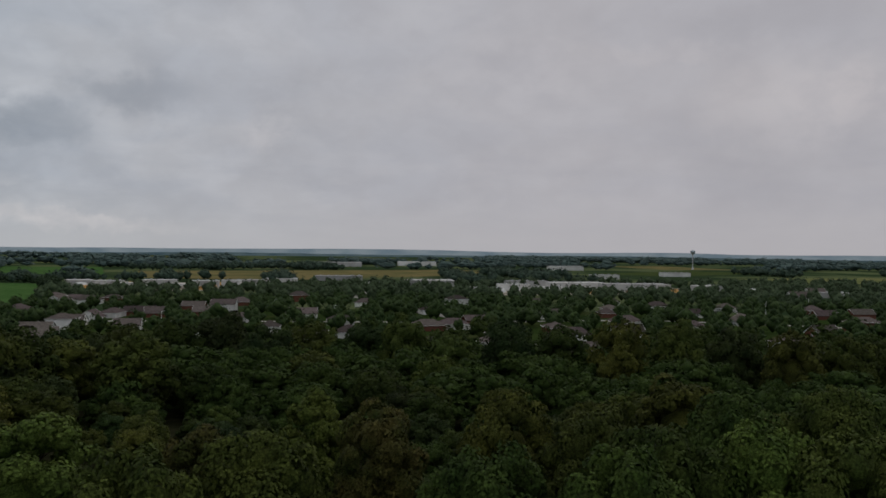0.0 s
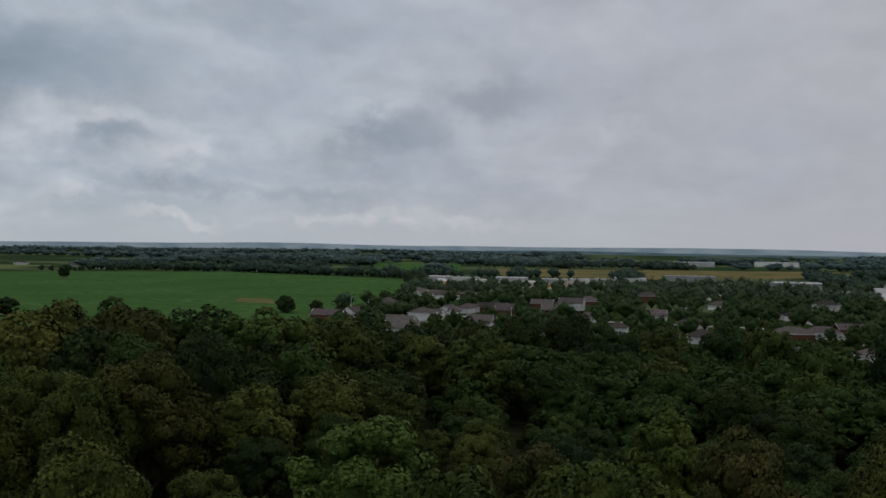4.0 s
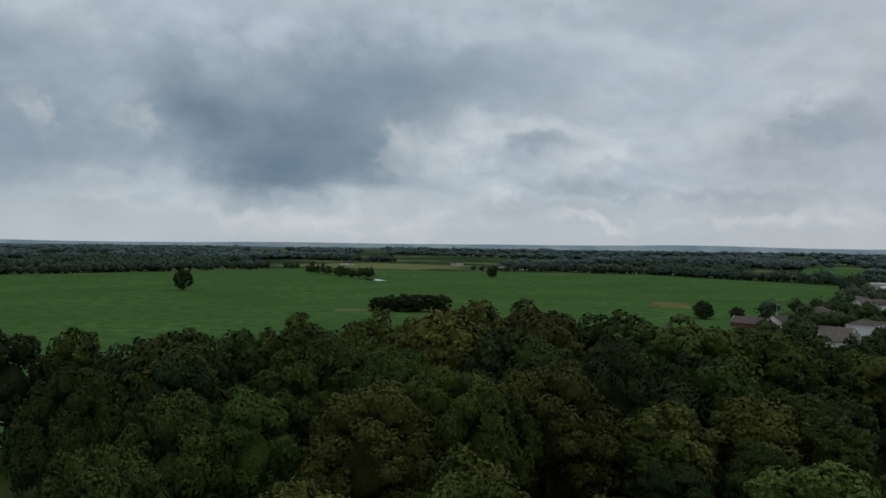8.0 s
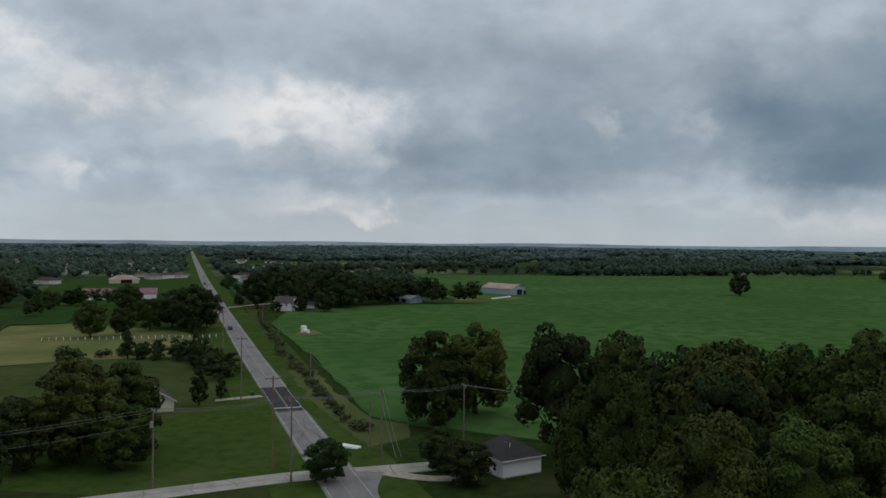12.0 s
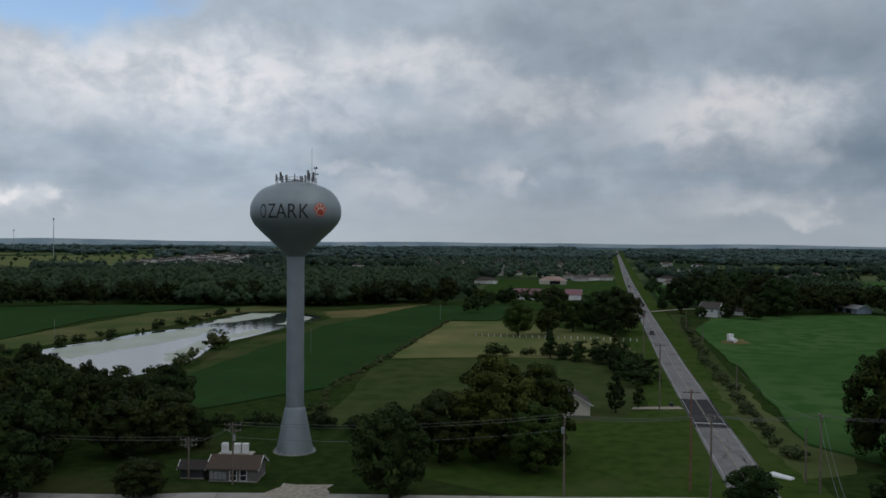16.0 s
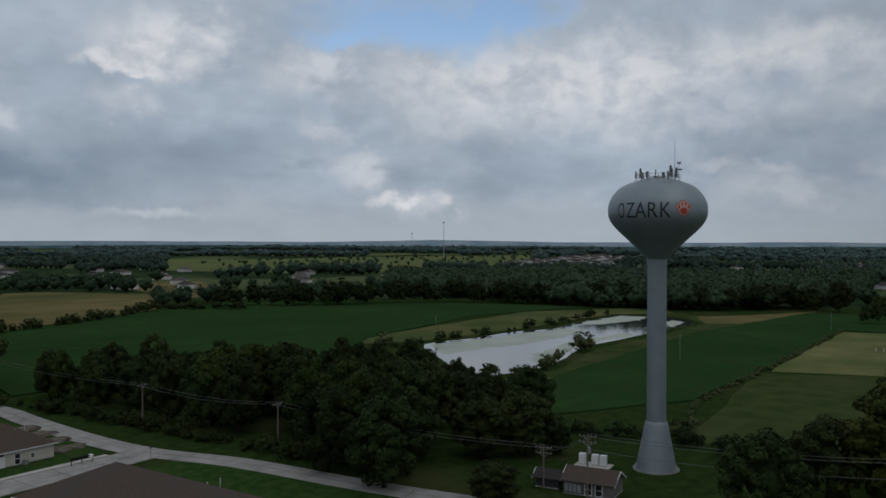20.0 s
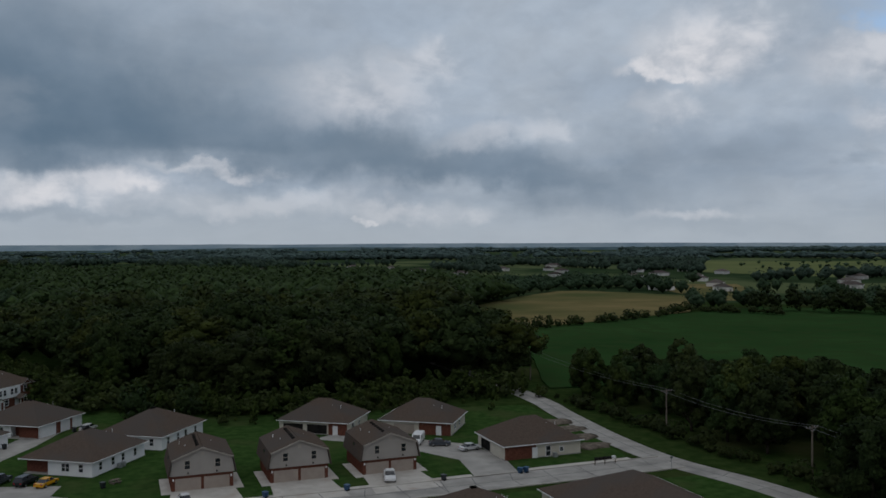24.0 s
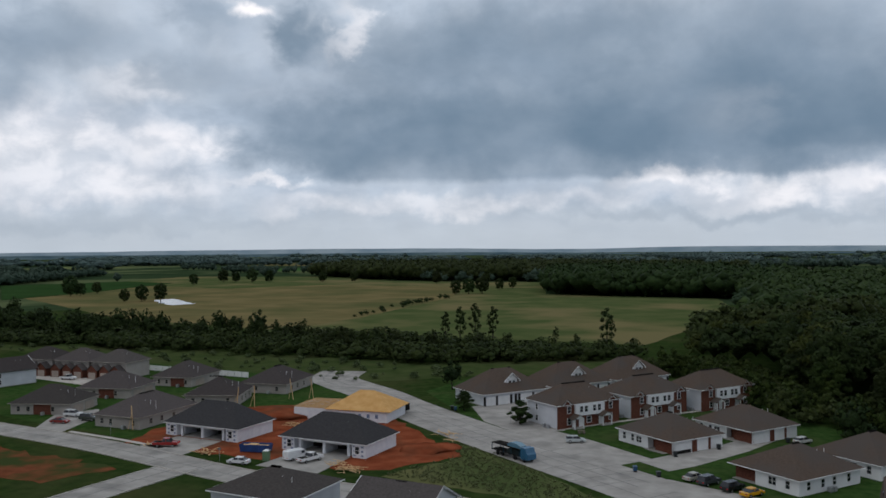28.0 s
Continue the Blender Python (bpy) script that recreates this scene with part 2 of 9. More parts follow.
# openings to the blue: azimuth, height, half width, half height, clearness
GAPS = [(210.2, 14.7, 4.1, 1.5, 0.95), (213.2, 14.1, 4.9, 0.8, 0.95), (216.2, 13.9, 7.5, 2.1, 0.95), (221.4, 12.7, 2.6, 0.9, 0.95)]
gap = w_math("SUBTRACT", 1.0, veil_of(GAPS + [(215, 19.5, 14, 4.5, 0.95)], 1.4))
cloud = w_mix(gap, cloud, blue.outputs[0])

back = W.nodes.new("ShaderNodeBackground")
W.links.new(cloud, back.inputs[0])
W.links.new(w_math("ADD", 1.0, w_math("MULTIPLY", w_math("MULTIPLY", w_ramp(az, 180, 205, 0, 0.23), w_ramp(az, 330, 350, 1, 0)), w_ramp(el, 25, 50, 1, 0))), back.inputs[1])
out = W.nodes.new("ShaderNodeOutputWorld")
W.links.new(back.outputs[0], out.inputs[0])

lamp = bpy.data.lights.new("sun", "SUN")
lamp.energy, lamp.angle, lamp.color = 0.3, radians(40), (1.0, 0.96, 0.90)
sun = new("sun", lamp)
sun_way = Vector((math.cos(radians(SUN_HEIGHT)) * math.cos(radians(SUN_AZIMUTH)), math.cos(radians(SUN_HEIGHT)) * math.sin(radians(SUN_AZIMUTH)), math.sin(radians(SUN_HEIGHT))))
sun.matrix_world = look(sun_way * 300, (0, 0, 0))

# ---------------------------------------------------------------- materials
def surf(name, dark_col, light_col, scale=1.0, rough=0.8, bump=0.0, fine=8.0, vary=0.0, metal=0.0, detail=5.0, patch=None, patch_scale=0.02, patch_at=(0.45, 0.6), island=0.0, local=False, spec=0.5):
    """A procedural surface: two tones by noise in metres, fine relief, an optional large-scale third tone."""
    m = bpy.data.materials.new(name)
    m.use_nodes = True
    t = m.node_tree
    b = t.nodes["Principled BSDF"]
    b.inputs["Roughness"].default_value = rough
    b.inputs["Metallic"].default_value = metal
    b.inputs["Specular IOR Level"].default_value = spec if rough < 0.85 else 0.0
    if local:
        vec = t.nodes.new("ShaderNodeTexCoord").outputs["Object"]
    else:
        vec = t.nodes.new("ShaderNodeNewGeometry").outputs["Position"]

    def noise_tex(s, d):
        n = t.nodes.new("ShaderNodeTexNoise")
        t.links.new(vec, n.inputs["Vector"])
        n.inputs["Scale"].default_value, n.inputs["Detail"].default_value = s, d
        return n.outputs[0]

    def ramp(v, a, c):
        n = t.nodes.new("ShaderNodeMapRange")
        t.links.new(v, n.inputs[0])
        n.inputs[1].default_value, n.inputs[2].default_value = a, c
        return n.outputs[0]

    def mix(f, a, c):
        n = t.nodes.new("ShaderNodeMix")
        n.data_type = "RGBA"
        t.links.new(f, n.inputs[0])
        for k, x in ((6, a), (7, c)):
            if isinstance(x, tuple):
                n.inputs[k].default_value = (*x, 1)
            else:
                t.links.new(x, n.inputs[k])
        return n.outputs[2]

    col = mix(ramp(noise_tex(scale, detail), 0.32, 0.68), dark_col, light_col)
    if patch:
        col = mix(ramp(noise_tex(patch_scale, 4.0), *patch_at), col, patch)
    if vary or island:
        h = t.nodes.new("ShaderNodeHueSaturation")
        t.links.new(col, h.inputs["Color"])
        if island:
            src = t.nodes.new("ShaderNodeNewGeometry").outputs["Random Per Island"]
            amount = island
        else:
            src = t.nodes.new("ShaderNodeObjectInfo").outputs["Random"]
            amount = vary
        v = t.nodes.new("ShaderNodeMapRange")
        t.links.new(src, v.inputs[0])
        v.inputs[3].default_value, v.inputs[4].default_value = 1 - amount, 1 + amount
        t.links.new(v.outputs[0], h.inputs["Value"])
        if vary:
            k = t.nodes.new("ShaderNodeMath")
            k.operation = "MULTIPLY"
            t.links.new(t.nodes.new("ShaderNodeObjectInfo").outputs["Random"], k.inputs[0])
            k.inputs[1].default_value = 7.31
            fr = t.nodes.new("ShaderNodeMath")
            fr.operation = "FRACT"
            t.links.new(k.outputs[0], fr.inputs[0])
            hu = t.nodes.new("ShaderNodeMapRange")
            t.links.new(fr.outputs[0], hu.inputs[0])
            hu.inputs[3].default_value, hu.inputs[4].default_value = 0.5 - 0.10 * vary, 0.5 + 0.06 * vary
            t.links.new(hu.outputs[0], h.inputs["Hue"])
        col = h.outputs[0]
    t.links.new(col, b.inputs["Base Color"])
    if bump:
        n = t.nodes.new("ShaderNodeBump")
        n.inputs["Strength"].default_value = 0.6
        n.inputs["Distance"].default_value = bump
        t.links.new(noise_tex(fine, 4.0), n.inputs["Height"])
        t.links.new(n.outputs[0], b.inputs["Normal"])
    return m


SCRUB = surf("scrub_floor", (0.020, 0.038, 0.018), (0.040, 0.062, 0.028), 0.02, 0.95, patch=(0.090, 0.112, 0.052), patch_scale=0.0045, patch_at=(0.50, 0.58))
LITTER = surf("wood_floor", (0.012, 0.014, 0.007), (0.028, 0.028, 0.014), 0.3, 0.95)
GRASS = surf("grass", (0.017, 0.034, 0.009), (0.036, 0.056, 0.016), 0.35, 0.95, 0.05, 3.0, patch=(0.060, 0.062, 0.026), patch_scale=0.03, patch_at=(0.50, 0.75))
ROUGH = surf("rough_grass", (0.036, 0.056, 0.018), (0.060, 0.078, 0.028), 0.15, 0.95, 0.08, 2.0, patch=(0.070, 0.078, 0.034), patch_scale=0.03, patch_at=(0.5, 0.75))
LAWN_BRIGHT = surf("bright_lawn", (0.032, 0.060, 0.013), (0.054, 0.084, 0.020), 0.3, 0.95, 0.04, 4.0, patch=(0.075, 0.090, 0.035), patch_scale=0.05, patch_at=(0.5, 0.8))
LAWN = surf("lawn", (0.021, 0.050, 0.012), (0.042, 0.078, 0.021), 0.5, 0.95, 0.04, 5.0, patch=(0.055, 0.068, 0.026), patch_scale=0.08, patch_at=(0.5, 0.8))
BEANS = surf("bean_leaves", (0.047, 0.100, 0.030), (0.072, 0.134, 0.043), 0.012, 0.9, 0.25, 1.2, patch=(0.040, 0.096, 0.026), patch_scale=0.11)
CROP = surf("crop_leaves", (0.020, 0.050, 0.015), (0.032, 0.070, 0.022), 0.02, 0.9, 0.25, 1.2, patch=(0.028, 0.055, 0.018), patch_scale=0.10)
HAY = surf("hay_stubble", (0.12, 0.13, 0.050), (0.19, 0.18, 0.080), 0.06, 0.95, 0.05, 2.0, patch=(0.10, 0.125, 0.045), patch_scale=0.02)
TAN = surf("dry_field", (0.125, 0.110, 0.047), (0.195, 0.155, 0.072), 0.03, 0.95, 0.05, 2.0, patch=(0.085, 0.095, 0.038), patch_scale=0.012, patch_at=(0.45, 0.7))
MEADOW = surf("meadow", (0.060, 0.085, 0.030), (0.10, 0.115, 0.045), 0.04, 0.95, 0.08, 1.5, patch=(0.16, 0.14, 0.065), patch_scale=0.010, patch_at=(0.48, 0.62))
PALEMEADOW = surf("pale_meadow", (0.10, 0.125, 0.050), (0.15, 0.165, 0.070), 0.01, 0.95, 0.0)
CLAY = surf("red_clay", (0.165, 0.042, 0.019), (0.27, 0.078, 0.037), 0.25, 0.95, 0.12, 1.5, patch=(0.13, 0.055, 0.030), patch_scale=0.1, patch_at=(0.5, 0.7))
CLAY_WEEDS = surf("weedy_clay", (0.125, 0.045, 0.022), (0.20, 0.068, 0.034), 0.3, 0.95, 0.1, 2.0, patch=(0.044, 0.058, 0.020), patch_scale=0.09, patch_at=(0.42, 0.58))
GRAVEL = surf("gravel", (0.24, 0.21, 0.17), (0.42, 0.38, 0.32), 1.2, 0.95, 0.05, 6.0)
CONCRETE = surf("concrete", (0.275, 0.262, 0.242), (0.385, 0.368, 0.342), 0.25, 0.9, 0.01, 9.0, patch=(0.20, 0.195, 0.185), patch_scale=0.12, patch_at=(0.55, 0.75))
PALE_CONCRETE = surf("pale_concrete", (0.42, 0.39, 0.35), (0.52, 0.49, 0.45), 0.5, 0.9, 0.01, 9.0, patch=(0.33, 0.27, 0.22), patch_scale=0.25, patch_at=(0.55, 0.8))
ASPHALT = surf("old_asphalt", (0.175, 0.170, 0.172), (0.235, 0.230, 0.230), 0.3, 0.9, 0.01, 12.0, patch=(0.14, 0.135, 0.135), patch_scale=0.07, patch_at=(0.55, 0.7))
NEW_ASPHALT = surf("new_asphalt", (0.045, 0.045, 0.048), (0.065, 0.065, 0.068), 0.6, 0.9, 0.01, 12.0)
TAR = surf("tar_seam", (0.085, 0.083, 0.08), (0.16, 0.155, 0.15), 0.8, 0.8)
WHITE_LINE = surf("road_paint", (0.34, 0.34, 0.33), (0.48, 0.48, 0.46), 0.8, 0.7)
YELLOW_LINE = surf("yellow_road_paint", (0.22, 0.20, 0.15), (0.28, 0.25, 0.17), 0.8, 0.7)
SHINGLE = surf("brown_shingles", (0.084, 0.064, 0.052), (0.109, 0.083, 0.067), 2.6, 0.95, 0.02, 7.0, patch=(0.090, 0.076, 0.067), patch_scale=0.12)
DARK_SHINGLE = surf("charcoal_shingles", (0.045, 0.044, 0.046), (0.060, 0.059, 0.061), 2.6, 0.95, 0.02, 7.0)
GREY_SHINGLE = surf("grey_brown_shingles", (0.064, 0.057, 0.054), (0.086, 0.077, 0.073), 2.6, 0.95, 0.02, 7.0, vary=0.25)
TOWN_SHINGLE = surf("town_shingles", (0.066, 0.055, 0.051), (0.115, 0.097, 0.09), 0.9, 0.95, 0.0, vary=0.45)
WHITE = surf("white_siding", (0.70, 0.71, 0.72), (0.80, 0.80, 0.80), 0.3, 0.7, 0.02, 3.0)
GREY_SIDING = surf("pale_grey_siding", (0.48, 0.50, 0.53), (0.58, 0.60, 0.63), 0.3, 0.7, 0.02, 3.0)
TAN_SIDING = surf("tan_siding", (0.30, 0.275, 0.25), (0.36, 0.33, 0.30), 0.3, 0.75, 0.02, 3.0)
CREAM_SIDING = surf("cream_siding", (0.50, 0.46, 0.38), (0.60, 0.56, 0.48), 0.3, 0.75, 0.02, 3.0)
TOWN_SIDING = surf("town_siding", (0.50, 0.48, 0.46), (0.72, 0.70, 0.68), 0.2, 0.8, vary=0.25)
BRICK = surf("red_brick", (0.105, 0.042, 0.030), (0.170, 0.070, 0.048), 3.0, 0.9, 0.01, 6.0)
TRIM = surf("white_trim", (0.72, 0.72, 0.72), (0.80, 0.80, 0.80), 1.0, 0.6)
TAN_TRIM = surf("tan_trim", (0.34, 0.30, 0.26), (0.40, 0.36, 0.31), 1.0, 0.6)
GARAGE_TAN = surf("tan_garage_door", (0.33, 0.27, 0.23), (0.38, 0.32, 0.27), 0.8, 0.6)
GLASS = surf("window_glass", (0.012, 0.014, 0.017), (0.03, 0.034, 0.04), 0.5, 0.08)
# painted shade of open bays, also the own dark of vents, mailboxes and decks
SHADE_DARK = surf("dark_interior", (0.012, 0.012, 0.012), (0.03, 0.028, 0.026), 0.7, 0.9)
STEEL = surf("tower_paint", (0.245, 0.285, 0.305), (0.30, 0.34, 0.36), 0.25, 0.48, metal=0.45, patch=(0.27, 0.31, 0.335), patch_scale=0.12, patch_at=(0.5, 0.75))
LETTER = surf("black_letter_paint", (0.012, 0.012, 0.014), (0.02, 0.02, 0.022), 1.0, 0.5)
PAW_RED = surf("red_emblem_paint", (0.42, 0.055, 0.03), (0.50, 0.075, 0.045), 1.0, 0.5)
PAW_PALE = surf("pale_emblem_paint", (0.62, 0.42, 0.34), (0.70, 0.50, 0.42), 1.0, 0.5)
GALV = surf("galvanised_metal", (0.30, 0.31, 0.32), (0.45, 0.46, 0.47), 2.0, 0.45, metal=0.6)
POLE_WOOD = surf("weathered_pole_wood", (0.13, 0.105, 0.085), (0.22, 0.185, 0.155), 3.0, 0.95)
RED_POLE = surf("reddish_pole_wood", (0.16, 0.085, 0.055), (0.24, 0.14, 0.095), 3.0, 0.95)
CABLE = surf("cable", (0.10, 0.105, 0.11), (0.16, 0.165, 0.17), 1.0, 0.6)
LUMBER = surf("raw_lumber", (0.52, 0.34, 0.17), (0.68, 0.48, 0.27), 1.5, 0.85)
OSB = surf("osb_sheathing", (0.54, 0.30, 0.105), (0.63, 0.38, 0.155), 0.6, 0.85)
WRAP = surf("house_wrap", (0.66, 0.69, 0.74), (0.78, 0.80, 0.83), 0.8, 0.6)
WRAP_PRINT = surf("wrap_print", (0.12, 0.17, 0.28), (0.20, 0.25, 0.36), 2.0, 0.7)
DUMPSTER = surf("blue_dumpster_paint", (0.012, 0.045, 0.17), (0.02, 0.07, 0.24), 0.7, 0.55)
BLUE_BIN = surf("blue_bin_plastic", (0.01, 0.05, 0.12), (0.02, 0.08, 0.17), 1.0, 0.5)
DARK_BIN = surf("dark_bin_plastic", (0.012, 0.016, 0.02), (0.025, 0.03, 0.036), 1.0, 0.5)
TOILET_GREEN = surf("green_plastic", (0.10, 0.18, 0.10), (0.14, 0.23, 0.13), 1.0, 0.5)
TYRE = surf("tyre_rubber", (0.012, 0.012, 0.012), (0.025, 0.025, 0.025), 3.0, 0.85)
RIM = surf("wheel_rim", (0.35, 0.35, 0.36), (0.5, 0.5, 0.5), 3.0, 0.3, metal=0.8)
LAMP_GLASS = surf("lamp_glass", (0.5, 0.5, 0.5), (0.7, 0.7, 0.7), 3.0, 0.15)
TAIL_GLASS = surf("tail_lamp_glass", (0.30, 0.01, 0.01), (0.40, 0.02, 0.02), 3.0, 0.2)
PINK_ROOF = surf("faded_red_metal_roof", (0.15, 0.060, 0.075), (0.20, 0.085, 0.10), 0.15, 0.6)
RUST_ROOF = surf("rusty_metal_roof", (0.24, 0.14, 0.11), (0.38, 0.28, 0.24), 0.12, 0.6)
BLUE_METAL = surf("blue_grey_metal_wall", (0.22, 0.29, 0.36), (0.28, 0.35, 0.42), 0.4, 0.5)
COMMERCIAL = surf("commercial_wall", (0.36, 0.35, 0.34), (0.52, 0.51, 0.49), 0.05, 0.7, vary=0.45)
FLAT_ROOF = surf("flat_roof", (0.30, 0.29, 0.285), (0.52, 0.51, 0.50), 0.05, 0.8, vary=0.45)
BARK = surf("bark", (0.035, 0.028, 0.022), (0.075, 0.062, 0.05), 2.0, 0.95)


def leaf_material(name, dark_col, light_col, vary, gloss=0.8):
    m = surf(name, dark_col, light_col, 0.25, gloss, vary=vary)
    t = m.node_tree
    b = t.nodes["Principled BSDF"]
    h = [n for n in t.nodes if n.type == "HUE_SAT"][0]
    g = t.nodes.new("ShaderNodeNewGeometry")
    v = t.nodes.new("ShaderNodeMapRange")
    t.links.new(g.outputs["Random Per Island"], v.inputs[0])
    v.inputs[3].default_value, v.inputs[4].default_value = 0.85, 1.18
    s = t.nodes.new("ShaderNodeVectorMath")
    s.operation = "SCALE"
    fine = t.nodes.new("ShaderNodeTexNoise")
    t.links.new(g.outputs["Position"], fine.inputs["Vector"])
    fine.inputs["Scale"].default_value, fine.inputs["Detail"].default_value = 4.5, 3.0
    tip = t.nodes.new("ShaderNodeMapRange")
    t.links.new(fine.outputs[0], tip.inputs[0])
    for k, x in enumerate((0.36, 0.64, 0.45, 1.55)):
        tip.inputs[k + 1].default_value = x
    both = t.nodes.new("ShaderNodeMath")
    both.operation = "MULTIPLY"
    t.links.new(v.outputs[0], both.inputs[0])
    t.links.new(tip.outputs[0], both.inputs[1])
    t.links.new(h.outputs[0], s.inputs[0])
    t.links.new(both.outputs[0], s.inputs["Scale"])
    t.links.new(s.outputs[0], b.inputs["Base Color"])
    b.inputs["Specular IOR Level"].default_value = 0.08
    return m


LEAF = leaf_material("oak_leaves", (0.019, 0.033, 0.007), (0.044, 0.062, 0.013), 0.3)
LEAF_LIGHT = leaf_material("light_leaves", (0.028, 0.050, 0.009), (0.068, 0.098, 0.020), 0.3)
LEAF_OLIVE = leaf_material("olive_leaves", (0.028, 0.038, 0.008), (0.070, 0.080, 0.016), 0.3)
LEAF_RUST = leaf_material("rust_tipped_leaves", (0.024, 0.036, 0.008), (0.068, 0.060, 0.016), 0.15)
LEAF_DARK = leaf_material("dark_leaves", (0.014, 0.026, 0.008), (0.030, 0.046, 0.013), 0.3)
# distance tiers, haze painted into the green: faint here, stronger in the next two
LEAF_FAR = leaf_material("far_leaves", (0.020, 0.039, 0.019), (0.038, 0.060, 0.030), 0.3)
LEAF_DISTANT_HAZE = leaf_material("distant_leaves", (0.040, 0.066, 0.062), (0.064, 0.092, 0.084), 0.3)
LEAF_MIDWAY_HAZE = leaf_material("midway_leaves", (0.030, 0.052, 0.035), (0.050, 0.075, 0.050), 0.3)
WEED_LEAVES = leaf_material("weed_leaves", (0.075, 0.092, 0.034), (0.135, 0.145, 0.066), 0.3)
RUBBLE = surf("earth_rubble", (0.09, 0.075, 0.06), (0.20, 0.17, 0.14), 1.0, 0.95, 0.1, 3.0)
SHRUB = leaf_material("shrub_leaves", (0.040, 0.060, 0.022), (0.085, 0.105, 0.045), 0.3)
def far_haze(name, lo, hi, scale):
    """A plain far distance that glows by itself, blue haze painted on in two tones."""
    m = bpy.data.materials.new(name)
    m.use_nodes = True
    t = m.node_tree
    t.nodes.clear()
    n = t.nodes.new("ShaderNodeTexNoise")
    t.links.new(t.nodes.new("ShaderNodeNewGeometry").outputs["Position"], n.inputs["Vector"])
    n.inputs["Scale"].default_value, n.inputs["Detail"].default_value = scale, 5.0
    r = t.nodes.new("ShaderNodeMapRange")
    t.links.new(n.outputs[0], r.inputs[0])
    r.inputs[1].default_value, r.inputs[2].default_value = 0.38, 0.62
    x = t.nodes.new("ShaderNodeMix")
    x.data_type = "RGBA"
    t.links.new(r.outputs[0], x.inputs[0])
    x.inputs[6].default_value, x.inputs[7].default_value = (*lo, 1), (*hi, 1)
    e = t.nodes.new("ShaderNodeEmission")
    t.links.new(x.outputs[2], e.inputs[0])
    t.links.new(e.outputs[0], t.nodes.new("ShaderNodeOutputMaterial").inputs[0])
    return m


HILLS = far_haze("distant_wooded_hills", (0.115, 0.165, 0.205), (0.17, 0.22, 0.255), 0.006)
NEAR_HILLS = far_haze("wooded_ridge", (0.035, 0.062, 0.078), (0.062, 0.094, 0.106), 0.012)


def water_material():
    m = surf("pond_water", (0.030, 0.040, 0.040), (0.045, 0.055, 0.050), 0.1, 0.06)
    t = m.node_tree
    b = t.nodes["Principled BSDF"]
    n = t.nodes.new("ShaderNodeBump")
    n.inputs["Distance"].default_value = 0.01
    w = t.nodes.new("ShaderNodeTexNoise")
    w.inputs["Scale"].default_value = 1.5
    t.links.new(t.nodes.new("ShaderNodeNewGeometry").outputs["Position"], w.inputs["Vector"])
    t.links.new(w.outputs[0], n.inputs["Height"])
    t.links.new(n.outputs[0], b.inputs["Normal"])
    return m


WATER = water_material()
SCUM = surf("algae_film", (0.30, 0.33, 0.24), (0.42, 0.44, 0.36), 0.05, 0.5)

